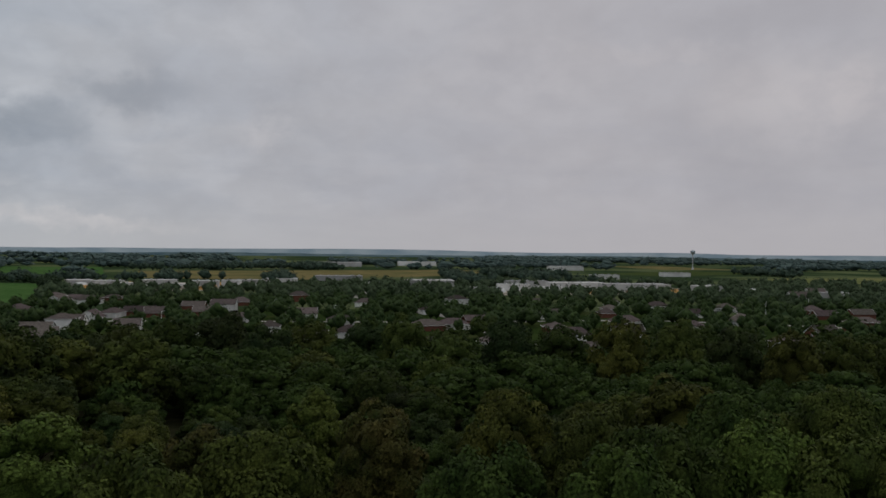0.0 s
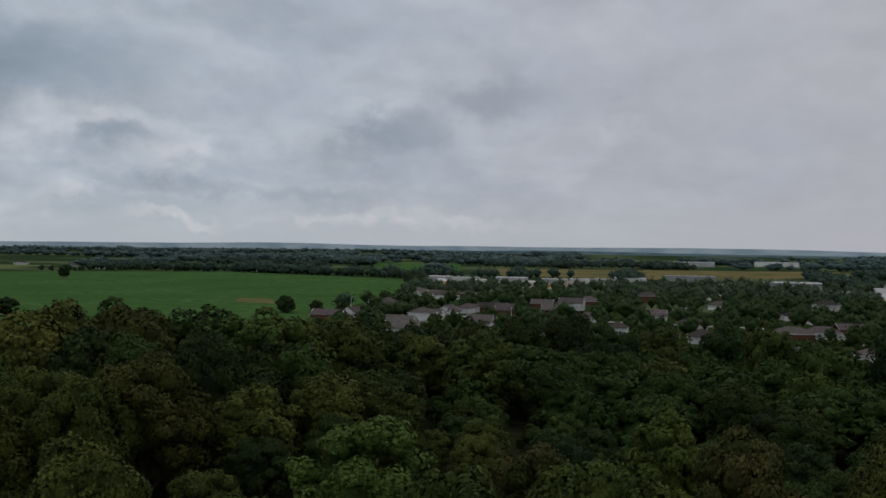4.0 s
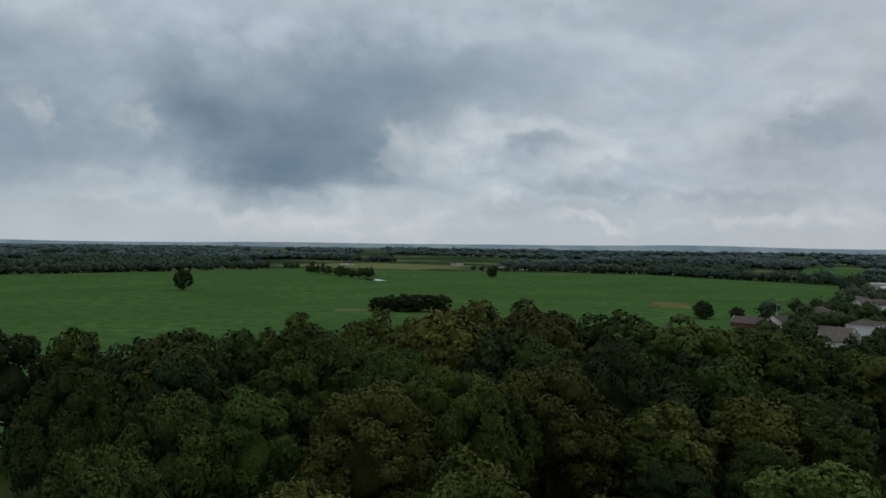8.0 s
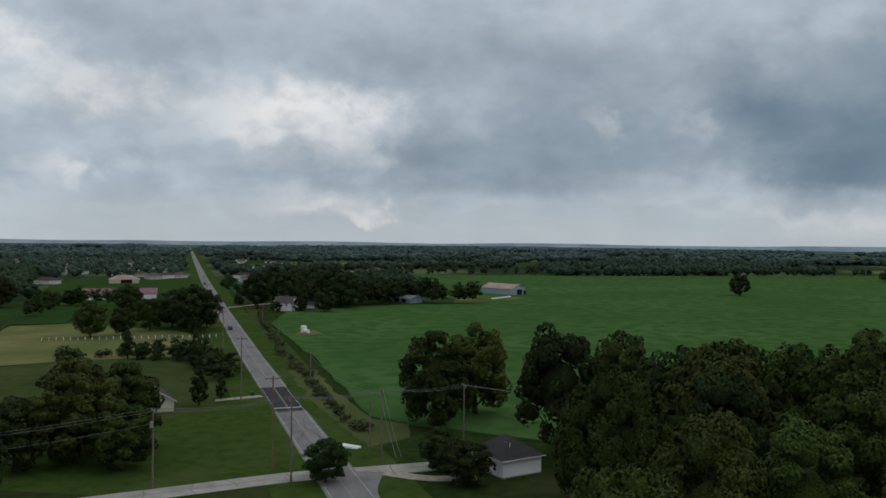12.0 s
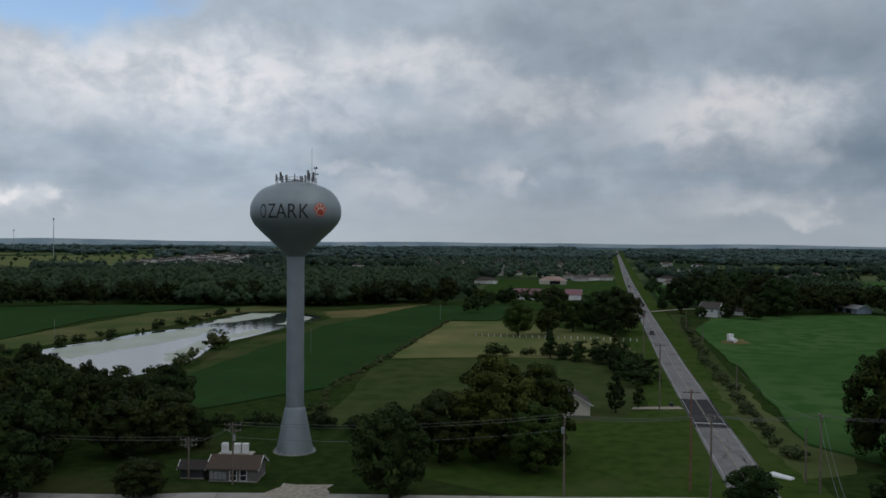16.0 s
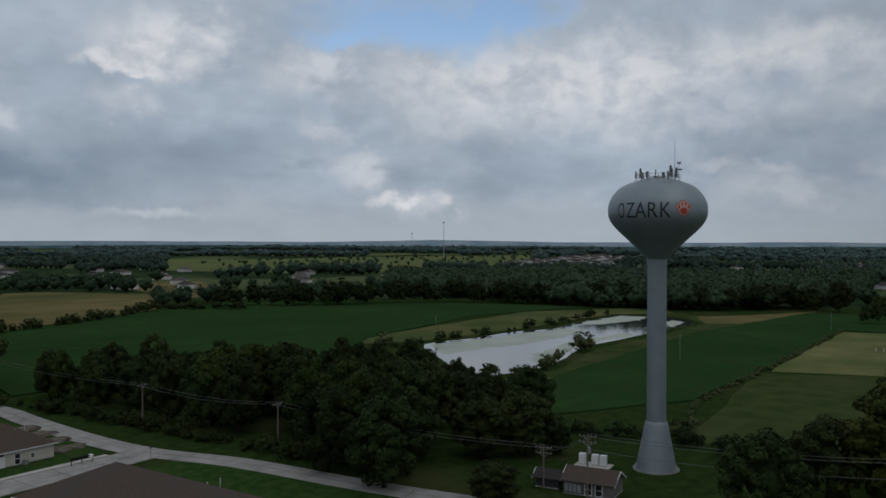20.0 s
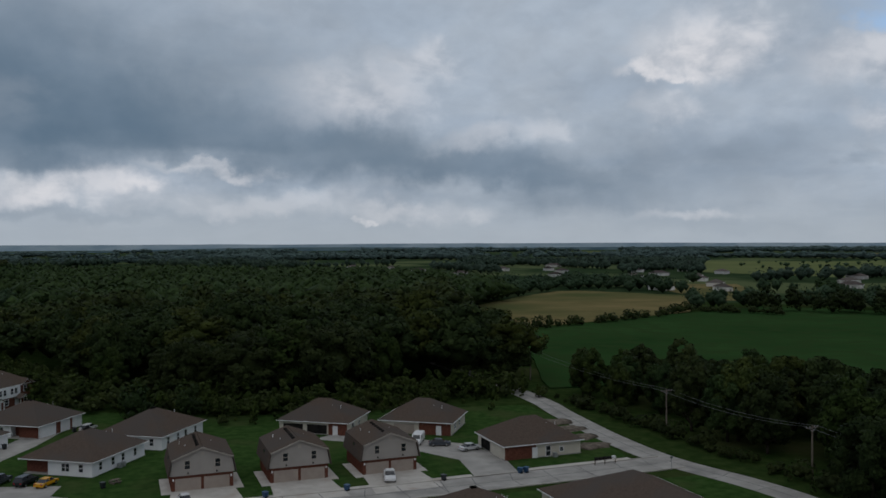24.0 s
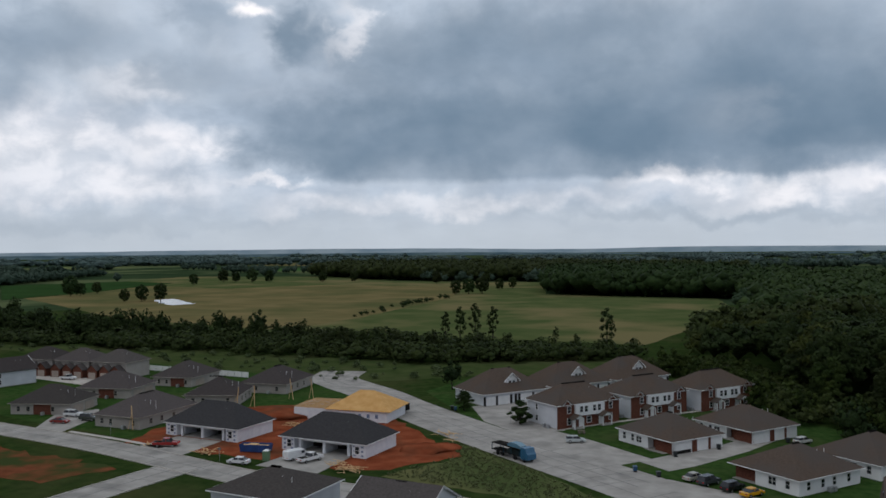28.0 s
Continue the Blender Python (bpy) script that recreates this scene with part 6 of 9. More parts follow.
# ---------------------------------------------------------------- trees
def ico(sub):
    b = bmesh.new()
    bmesh.ops.create_icosphere(b, subdivisions=sub, radius=1.0)
    v = np.array([p.co for p in b.verts])
    f = np.array([[q.index for q in p.verts] for p in b.faces])
    b.free()
    return v, f


ICO2 = ico(2)
GOLD = (1 + 5 ** 0.5) / 2
ICO1 = (np.array([(-1, GOLD, 0), (1, GOLD, 0), (-1, -GOLD, 0), (1, -GOLD, 0), (0, -1, GOLD), (0, 1, GOLD), (0, -1, -GOLD), (0, 1, -GOLD), (GOLD, 0, -1), (GOLD, 0, 1), (-GOLD, 0, -1), (-GOLD, 0, 1)]) / math.hypot(1, GOLD),
        np.array([(0, 11, 5), (0, 5, 1), (0, 1, 7), (0, 7, 10), (0, 10, 11), (1, 5, 9), (5, 11, 4), (11, 10, 2), (10, 7, 6), (7, 1, 8), (3, 9, 4), (3, 4, 2), (3, 2, 6), (3, 6, 8), (3, 8, 9), (4, 9, 5), (2, 4, 11), (6, 2, 10), (8, 6, 7), (9, 8, 1)]))


OCTA = (np.array([(1, 0, 0), (0, 1, 0), (-1, 0, 0), (0, -1, 0), (0, 0, 1), (0, 0, -1)]) * 1.15, np.array([(0, 1, 4), (1, 2, 4), (2, 3, 4), (3, 0, 4), (1, 0, 5), (2, 1, 5), (3, 2, 5), (0, 3, 5)]))


def unit(rng, n):
    d = rng.normal(size=(n, 3))
    return d / np.linalg.norm(d, axis=1)[:, None]


def crown(seed, radius, low, high, boughs, leaves, leaf, peak=0.0, lump=0.36, skirt=-0.4, body=0.46, core=0.58, sub=7, coarse=False):
    """A crown as arrays: rounded boughs over a dark body, each bough a cluster of tufts, each tuft a shell of many small leafy sprays."""
    rng = np.random.default_rng(seed)
    mid, half = (low + high) / 2, (high - low) / 2
    cs, ss = [], []
    for k in range(boughs):
        z = 1 - (k + 0.5) / boughs * (1 - skirt) + rng.uniform(-0.08, 0.08)
        z = max(-0.98, min(0.98, z))
        a = k * 2.39996 + rng.uniform(-0.4, 0.4)
        size = radius * lump * rng.uniform(0.7, 1.3)
        r = math.sqrt(1 - z * z) * (radius - size * 0.8) * rng.uniform(0.82, 1.1) * (1 - peak * max(0.0, z))
        cs.append((r * math.cos(a), r * math.sin(a), mid + z * (half - size * 0.7) * rng.uniform(0.9, 1.04)))
        ss.append(size)
    cs, ss = np.array(cs), np.array(ss)
    verts, tris, n = [], [], 0
    v, f = OCTA if coarse else ICO1
    for c, s in [((0, 0, mid), None)] + list(zip(cs, ss)):
        size = (radius * body, radius * body, half * body) if s is None else (s * core, s * core, s * core * 0.92)
        w = v * size * (1 + 0.10 * rng.normal(size=(len(v), 1))) + c
        verts.append(w), tris.append(f + n)
        n += len(w)
    out_ = cs - (0, 0, mid - half * 0.4)
    out_ /= np.linalg.norm(out_, axis=1)[:, None] + 1e-6
    d = unit(rng, boughs * sub) + 0.7 * np.repeat(out_, sub, 0)
    d /= np.linalg.norm(d, axis=1)[:, None] + 1e-6
    big = np.repeat(ss, sub)
    tufts = np.repeat(cs, sub, 0) + d * big[:, None] * rng.uniform(0.45, 0.75, (len(d), 1))
    tsize = big * rng.uniform(0.30, 0.5, len(d)) * (7 / sub) ** 0.4
    if not coarse:
        tufts, tsize, d = np.concatenate([tufts, cs]), np.concatenate([tsize, ss * 0.80]), np.concatenate([d, out_])
    m = int(leaves * 1.7)
    pick = rng.choice(len(tufts), size=m, p=tsize ** 2 / (tsize ** 2).sum())
    d = unit(rng, m) + 0.6 * d[pick] + (0, 0, 0.2)
    d /= np.linalg.norm(d, axis=1)[:, None] + 1e-6
    p = tufts[pick] + d * tsize[pick][:, None] * rng.uniform(0.80, 1.10, (m, 1))
    keep = np.ones(m, bool)
    for j in range(0, len(tufts)):
        keep &= (pick == j) | (((p - tufts[j]) ** 2).sum(1) > (0.72 * tsize[j]) ** 2)
    keep = np.flatnonzero(keep)[:leaves]
    p, d = p[keep], d[keep]
    m = len(p)
    nrm = d + 0.38 * unit(rng, m)
    nrm /= np.linalg.norm(nrm, axis=1)[:, None]
    ax = np.cross(nrm, unit(rng, m))
    ax /= np.linalg.norm(ax, axis=1)[:, None] + 1e-6
    ay = np.cross(nrm, ax)
    q = lambda lo, hi: leaf * rng.uniform(lo, hi, (m, 1))
    spray = np.stack([p - ax * q(0.8, 1.5) - nrm * q(0.0, 0.5), p - ay * q(0.5, 1.0), p + ax * q(0.8, 1.5) - nrm * q(0.0, 0.5), p + ay * q(0.5, 1.0)], 1)
    verts.append(spray.reshape(-1, 3))
    base = n + 4 * np.arange(m)[:, None]
    tris.append(np.concatenate([base + (0, 1, 3), base + (1, 2, 3)]))
    return np.concatenate(verts), np.concatenate(tris)


def trunk_shape(seed, radius, low, high):
    rnd, s = random.Random(seed), Shape()
    r = 0.045 * high * 0.55
    s.tube((0, 0, -0.3), (0.1, 0, low + 1), r, r * 0.7, 8)
    s.tube((0.1, 0, low + 1), (0, 0.2, (low + high) / 2), r * 0.7, r * 0.3, 6)
    for k in range(5):
        a = k * 2 * math.pi / 5 + rnd.uniform(-0.4, 0.4)
        z = low * rnd.uniform(0.7, 1.1) + 0.5
        s.tube((0.05, 0, z), (radius * 0.62 * math.cos(a), radius * 0.62 * math.sin(a), z + radius * rnd.uniform(0.35, 0.8)), r * 0.38, r * 0.12, 5)
    return s


def tree_kind(seed, radius, low, high, *how, **more):
    v, f = crown(seed, radius, low, high, *how, **more)
    return {"crown": (v, f), "trunk": trunk_shape(seed, radius, max(low, 1.5), high), "high": high, "radius": radius, "meshes": {}}


def tree(kind, x, y, height, material, label, group, z=0.0, turn=None, wide=1.0):
    """One tree: an Empty at its foot with a trunk and a crown."""
    s = height / kind["high"]
    ob = thing("tree", pose(x, y, z, 0, 0, random.uniform(0, 360) if turn is None else turn) @ Matrix.Diagonal((s * wide, s * wide, s, 1)), label, "tree", group)
    if "trunk_mesh" not in kind:
        kind["trunk_mesh"] = kind["trunk"].mesh("trunk", True)
        kind["trunk_mesh"].materials.append(BARK)
    key = material.name
    if key not in kind["meshes"]:
        me = arrays_mesh("crown", *kind["crown"])
        me.materials.append(material)
        kind["meshes"][key] = me
    part("trunk", kind["trunk_mesh"], BARK, ob)
    part("crown", kind["meshes"][key], material, ob)
    return ob


def stand(name, kinds, pts, heights, material, label, category="trees", wide=1.0, seed=0):
    """Many trees as one object."""
    rng = np.random.default_rng(seed)
    vs, fs, n = [], [], 0
    for (x, y), h in zip(pts, heights):
        k = kinds[rng.integers(len(kinds))]
        v, f = k["crown"]
        s, a = h / k["high"], rng.uniform(0, 6.283)
        c, si = math.cos(a), math.sin(a)
        w = wide * s * rng.uniform(0.72, 1.4)
        vs.append(np.stack([(v[:, 0] * c - v[:, 1] * si) * w + x, (v[:, 0] * si + v[:, 1] * c) * w + y, v[:, 2] * s], 1))
        fs.append(f + n)
        n += len(v)
    if not vs:
        return None
    me = arrays_mesh(name, np.concatenate(vs), np.concatenate(fs))
    me.materials.append(material)
    return tagged(new(name, me), label, category, kind="stuff")


def spread(poly, step, seed, jitter=0.42):
    """Uneven points over a polygon."""
    rng = np.random.default_rng(seed)
    a = np.array(poly)
    xs, ys = np.arange(a[:, 0].min(), a[:, 0].max(), step), np.arange(a[:, 1].min(), a[:, 1].max(), step * 0.87)
    g = np.array([(x + (k % 2) * step / 2, y) for k, y in enumerate(ys) for x in xs]) + rng.uniform(-jitter, jitter, (len(xs) * len(ys), 2)) * step
    return g[inside(g, poly)]


OAKS = [tree_kind(10 + k, 7.8, 2.5, 22.0, 24, 9200, 0.23, lump=0.37, skirt=-0.6) for k in range(3)] + [tree_kind(20, 6.6, 3.0, 22.0, 20, 8200, 0.22, peak=0.2, skirt=-0.6), tree_kind(21, 8.4, 4.0, 21.0, 30, 9800, 0.23, lump=0.33, skirt=-0.6)]
COPSE = [tree_kind(25 + k, 6.4, 0.6, 18.0, 22, 3200, 0.38, skirt=-0.85) for k in range(3)]
GARDEN = [tree_kind(27 + k, 6.4, 0.4, 18.0, 30, 5600, 0.30, skirt=-0.9, lump=0.34) for k in range(2)]
BACK = [tree_kind(35 + k, 6.8, 0.8, 18.0, 22, 4000, 0.31, skirt=-0.75, lump=0.37, body=0.5) for k in range(3)]
FILL = [tree_kind(38 + k, 6.8, 2.0, 18.0, 16, 1700, 0.38, skirt=-0.2, lump=0.42, body=0.55, core=0.62, sub=5, coarse=True) for k in range(4)]
POPLAR = tree_kind(30, 5.0, 2.0, 22.0, 26, 6500, 0.25, peak=0.55, lump=0.36, skirt=-0.8)
MIDS = [tree_kind(40 + k, 5.2, 1.0, 14.0, 9, 190, 0.62, lump=0.46, body=0.55, skirt=-0.6, sub=2, coarse=True) for k in range(4)]
DENSE = [tree_kind(45 + k, 5.6, 0.3, 14.0, 9, 200, 0.66, lump=0.46, body=0.58, skirt=-0.8, sub=2, coarse=True) for k in range(4)]
CEDARS = [tree_kind(50 + k, 2.4, 0.3, 10.0, 18, 1400, 0.24, peak=0.8, lump=0.40, skirt=-0.9, sub=4) for k in range(2)]
BUSHES = [tree_kind(60 + k, 2.6, -0.2, 3.4, 5, 90, 0.34, lump=0.5, body=0.5, skirt=-0.5, sub=2, coarse=True) for k in range(3)]
WEEDS = [tree_kind(65 + k, 2.6, -0.4, 3.0, 3, 36, 0.42, lump=0.4, body=0.3, sub=1, coarse=True) for k in range(2)]
SAPLINGS = [tree_kind(90 + k, 1.9, 0.0, 7.0, 8, 230, 0.26, peak=0.45, lump=0.42, skirt=-0.9, sub=2, coarse=True) for k in range(3)]
FARS = [tree_kind(70 + k, 6.5, 0.0, 12.0, 6, 48, 0.62, lump=0.50, body=0.74, skirt=-0.1, core=0.8, sub=1, coarse=True) for k in range(5)]
TINY = [tree_kind(76 + k, 6.5, 0.0, 12.0, 3, 12, 1.1, lump=0.55, body=0.8, skirt=0.2, core=0.85, sub=1, coarse=True) for k in range(5)]
SPARSE = [tree_kind(80, 2.9, 2.0, 15.0, 14, 1200, 0.22, peak=0.15, lump=0.42, body=0.25, skirt=-0.85, sub=4)]

# ---------------------------------------------------------------- planting
KEEP_CLEAR = [NORTH_CROP, TOWER_CROP, POND_CROP, HAY_FIELD, PADDOCK, TAN_FIELD, WEST_MEADOW, SOUTH_MEADOW, STUBBLE, FAR_GREEN, SIDE_GREEN, CHURCH_GRASS, WATER_EDGE, BACK_FIELD, FAR_PASTURE, SOUTH_GREEN]
wood_rng = random.Random(11)
placed = []


def rise(x, y):
    """The low hill under the wood."""
    q = ((x + 35) / 125) ** 2 + ((y - 165) / 88) ** 2
    return 8.0 * max(0.0, 1 - q) ** 1.3


hill_v, hill_f = [(-35, 165, rise(-35, 165))], []
for ring in range(1, 13):
    for k in range(48):
        x, y = -35 + 125 * ring / 12 * math.cos(k * math.pi / 24), 165 + 88 * ring / 12 * math.sin(k * math.pi / 24)
        hill_v.append((x, y, rise(x, y) + (0.05 if ring < 12 else -0.1)))
hill_f = [(0, 1 + k, 1 + (k + 1) % 48) for k in range(48)] + [(1 + a * 48 + k, 49 + a * 48 + k, 49 + a * 48 + (k + 1) % 48, 1 + a * 48 + (k + 1) % 48) for a in range(11) for k in range(48)]
lying("wood_floor", Shape().add(hill_v, hill_f), LITTER, "dark leaf litter on a low wooded rise")


def grove(rows, mats, label, group, kinds=OAKS):
    for x, y, top, r in rows:
        k = wood_rng.choice(BACK if kinds is OAKS and math.hypot(x + 20, y - 25) > 138 else kinds)
        placed.append((x, y))
        h = top - rise(x, y)
        tree(k, x, y, h, wood_rng.choice(mats), label, group, z=rise(x, y) - 0.1, wide=min(1.9 if top < 12 else 1.35, max(0.8, r / (k["radius"] * h / k["high"]))))


grove([(-22, 108, 26.5, 10.5)], (LEAF_LIGHT,), "large light green oak with a domed crown", "oaks of the wood")
OAK_TXT = "tall broad oak with dense summer crown in the wood"
grove([(-170, 116, 26.4, 9.1), (-162, 125, 26.7, 7.7), (-134, 120, 26.5, 7.6), (-118, 117, 26.4, 7.0), (-118, 99, 25.3, 7.8), (-87, 133, 27.7, 7.6), (-79, 79, 25.0, 6.0), (-58, 148, 29.9, 6.8), (-53, 165, 27.4, 7.0), (-47, 191, 23.7, 8.7), (-66, 141, 31.0, 7.5), (-80, 150, 30.5, 7.5)], (LEAF, LEAF, LEAF_DARK), OAK_TXT, "oaks of the wood")
grove([(80, 107, 25.8, 7.3), (41, 83, 27.0, 6.9), (57, 75, 26.9, 6.4), (19, 202, 18.5, 9.8)], (LEAF, LEAF_OLIVE), OAK_TXT, "oaks of the wood")
grove([(-142, 149, 25.5, 8.5), (-132, 130, 28.5, 9.0), (-115, 140, 30.4, 9.5), (-107, 150, 30.7, 9.8), (-91, 149, 32.2, 9.8), (-92, 162, 33.4, 10.3), (-84, 172, 32.6, 10.3), (-77, 159, 33.0, 10.0), (-72, 178, 31.5, 10.3), (-60, 167, 31.4, 10.0), (-57, 182, 30.7, 10.3), (-48, 191, 28.8, 10.3), (-45, 204, 26.5, 10.6), (-36, 212, 24.0, 10.6), (-20, 202, 25.8, 10.3), (-59, 130, 28.0, 9.2), (-100, 135, 28.5, 9.5), (-124, 120, 28.0, 9.5)], (LEAF, LEAF, LEAF_OLIVE), "dark green oak on the crest of the wood", "oaks of the wood")
grove([(-56, 241, 24.3, 8.5), (-44, 252, 21.6, 8.5), (-35, 263, 19.7, 8.5), (-26, 246, 23.5, 8.0), (-14, 256, 23.9, 8.5), (-2, 265, 24.6, 10.0), (10, 247, 23.4, 8.5), (24, 255, 23.5, 8.5), (39, 262, 22.0, 8.5), (48, 243, 25.2, 8.5), (-46, 160, 27.0, 7.0)], (LEAF_DARK, LEAF), "dark oak at the back of the wood", "oaks of the wood", BACK)
grove([(58, 230, 21.3, 8.5), (75, 234, 24.7, 8.5), (93, 237, 22.7, 8.5), (100, 214, 26.0, 8.5), (117, 215, 25.5, 8.5), (134, 215, 24.1, 8.5), (136, 192, 24.7, 8.5), (151, 192, 24.0, 8.5), (164, 193, 22.3, 8.5)], (LEAF, LEAF_OLIVE, LEAF_DARK), "broad oak at the back of the wood", "oaks of the wood", BACK)
grove([(-97, 120, 26.5, 7.1), (-90, 95, 25.4, 7.3), (-89, 106, 25.8, 6.6), (-38, 177, 20.5, 9.0), (63, 105, 25.9, 6.7), (49, 207, 18.6, 7.5), (23, 82, 26.9, 6.0), (33, 76, 27.0, 6.3), (51, 81, 27.0, 6.7), (30, 188, 18.9, 7.4)], (LEAF_LIGHT, LEAF), "fresh green broad-leaved tree in the wood", "oaks of the wood")
grove([(-75, 131, 27.2, 7.9), (-62, 121, 26.7, 7.0), (-54, 81, 25.5, 6.0), (-42, 88, 26.4, 6.0), (-74, 112, 26.0, 9.0), (-5, 203, 18.5, 10.2), (20, 219, 18.9, 9.8), (38, 121, 24.7, 6.8), (44, 106, 25.7, 6.9), (80, 148, 21.3, 9.2), (-9, 84, 27.0, 6.0), (2, 90, 26.9, 6.5)], (LEAF_OLIVE, LEAF_OLIVE, LEAF), "olive green oak with tufted crown", "oaks of the wood")
grove([(-4, 104, 25.4, 6.0), (17, 110, 25.8, 6.6)], (LEAF_RUST,), "oak with rusty brown tipped crown", "oaks of the wood")
tree(POPLAR, 11.0, 126.0, 25.5, LEAF_LIGHT, "bright green pointed tree above the wood", "oaks of the wood", wide=1.05)
placed.append((11, 126))
grove([(-142.5, 108, 17.0, 6.0)], (LEAF,), "dark spreading tree beside the white house", "drive trees", GARDEN)
grove([(-203, 100, 22.4, 8.2), (-213, 114, 22.8, 8.6)], (LEAF,), "pair of dark spreading oaks at the field edge", "field oaks", GARDEN)
WOOD = [(-112, 76), (-146, 105), (-142, 132), (-120, 160), (-95, 182), (-70, 205), (-66, 250), (-10, 275), (60, 262), (172, 205), (180, 150), (140, 70), (80, 58), (45, 62), (10, 74), (-20, 76), (-50, 72), (-85, 68)]
HOLE = [(-72, 92), (-48, 92), (-44, 118), (-58, 118)]
low_pts = []
for x, y in spread(WOOD, 13.5, 3):
    p = np.array([(x, y)])
    if min((x - a) ** 2 + (y - b) ** 2 for a, b in placed) < 62 or inside(p, HOLE)[0] or math.hypot(x + 140, y - 95) < 42:
        continue
    crest = x < -30
    h = (float(np.interp(y, [75, 140, 165, 200], [22, 25, 27, 23])) if crest else float(np.interp(y, [90, 125, 146, 170, 200, 260], [23.5, 21.5, 19, 17.5, 18, 20]))) * (wood_rng.uniform(0.58, 0.80) if y < 135 else wood_rng.uniform(0.78, 0.95)) - rise(x, y)
    if math.hypot(x + 5, y - 22) < 165:
        tree(wood_rng.choice(OAKS if math.hypot(x + 5, y - 22) < 125 else BACK), x, y, h, wood_rng.choice((LEAF, LEAF, LEAF_DARK, LEAF_OLIVE)), "oak standing lower in the wood", "oaks of the wood", z=rise(x, y) - 0.1, wide=1.22)
    else:
        low_pts.append((x, y, h + rise(x, y)))
stand("wood_trees", FILL, [(x, y) for x, y, h in low_pts], [h for x, y, h in low_pts], LEAF, "oaks filling the back of the wood", "trees", 1.2, 5)

# copse between the country road and the pond
TOWER_WOOD = [(-160, -178), (-162, -130), (-164, -98), (-165, -72), (-168, -54), (-206, -54), (-236, -78), (-256, -108), (-272, -150), (-225, -160), (-195, -180)]
copse_pts = []
for x, y in spread(TOWER_WOOD, 10.5, 4):
    front = x > -190 and y > -130
    h = wood_rng.uniform(12, 17) + (2.5 if front else -2) - (4.0 if x < -205 else 0)
    if x > -205:
        tree(wood_rng.choice(COPSE), x, y, h, wood_rng.choice((LEAF_DARK, LEAF, LEAF_DARK)), "dark broad-leaved tree in the copse by the road", "trees of the copse", wide=0.95)
    else:
        copse_pts.append((x, y, h))
stand("copse_trees", FILL, [p[:2] for p in copse_pts], [p[2] for p in copse_pts], LEAF_DARK, "dark broad-leaved trees filling the copse", "trees", 0.95, 6)
grove([(-152, -51, 16.4, 7.0), (-169, -58, 20.0, 6.5), (-154, -66, 16.0, 6.0), (-164, 10, 15.7, 6.6), (-207, -52, 14.0, 6.0), (-186, -42, 12.9, 6.5), (-180, -48, 11.6, 6.5), (-156, -31, 6.7, 4.6), (-190, -37, 6.5, 3.0)], (LEAF_DARK,), "dark roadside tree by the water tower", "trees by the tower", GARDEN)
grove([(-192, 24, 20.5, 9.0), (-200, 33, 18.0, 7.5), (-188, 14, 14.0, 6.5), (-207, 22, 15.0, 6.5), (-184, 33, 13.0, 6.0)], (LEAF, LEAF_DARK), "broad green garden tree in a lawn", "trees by the tower", GARDEN)
grove([(-411, 10, 16.2, 7.1), (-416, 23, 13.3, 5.6), (-433, 34, 16.1, 6.7), (-447, 44, 18.1, 8.3), (-426, 53, 21.9, 11.0), (-440, 60, 18.0, 7.0), (-526, 21, 16.7, 9.0), (-582, -52, 19.5, 7.4), (-595, -31, 10.4, 7.5), (-591, -14, 11.0, 6.3), (-582, -64, 11.1, 3.7)], (LEAF_DARK, LEAF), "dark tree in a row behind the hay field", "hay field trees", COPSE)
grove([(-595, 480, 18.5, 8.6)], (LEAF_DARK,), "lone broad tree in the middle of the crop field", "field oaks", COPSE)
grove([(-176, 527, 11.0, 6.0), (-172, 520, 10.0, 5.0), (-158, 533, 8.0, 4.5), (-561, 898, 14, 7), (-133, 505, 9, 4)], (LEAF_DARK,), "dark tree at the crop field edge", "field oaks", COPSE)
grove([(-315, 458, 11.0, 7), (-321, 453, 11.5, 7), (-328, 450, 11.5, 7), (-335, 446, 11.0, 7), (-341, 441, 10.5, 6.5), (-325, 443, 10, 6.5), (-347, 436, 9.5, 6), (-333, 438, 9, 6)], (LEAF_DARK,), "dark tree on the weedy island in the crop", "island trees", COPSE)
grove([(-168, 90, 8.2, 3.8), (-158, 91.5, 8.0, 5.2), (-166, 68, 8.0, 4.2)], (LEAF_DARK,), "small dark garden tree by the drive", "drive trees", GARDEN)
for x, y, h in ((-327, 51, 11.0), (-318, 54, 9.0), (-304, 57, 7.5), (-297, 60, 6.5), (-310, 50, 8.0), (-244, 49, 10.4), (-252, 55, 7.0), (-340, 28, 10.5)):
    tree(wood_rng.choice(CEDARS), x, y, h, LEAF_DARK, "dark green cedar beside the highway", "roadside cedars")
for x, y, h in ((28.4, -172.4, 6.0), (48.6, -183.0, 5.6)):
    tree(wood_rng.choice(CEDARS), x, y, h, LEAF_DARK, "dark evergreen shrub by the apartment drive", "estate evergreens", wide=2.1)
for x, y, h, r in ((-46, -176, 11, 4.5), (-58, -178, 9, 4), (66, -212, 9, 4.5), (-30, -195, 9, 4)):
    tree(wood_rng.choice(MIDS), x, y, h, LEAF_DARK, "dark tree behind the estate houses", "estate trees")
for x, y, h in ((118, -346, 17.0), (124, -342, 15.5), (110, -349, 15.6), (131, -341, 13.0), (49, -327, 17.8), (194, -315, 10.0), (75, -338, 8.0), (58, -313, 8.0)):
    tree(SPARSE[0], x, y, h, LEAF_DARK, "tall thin tree at the meadow edge", "meadow edge trees")
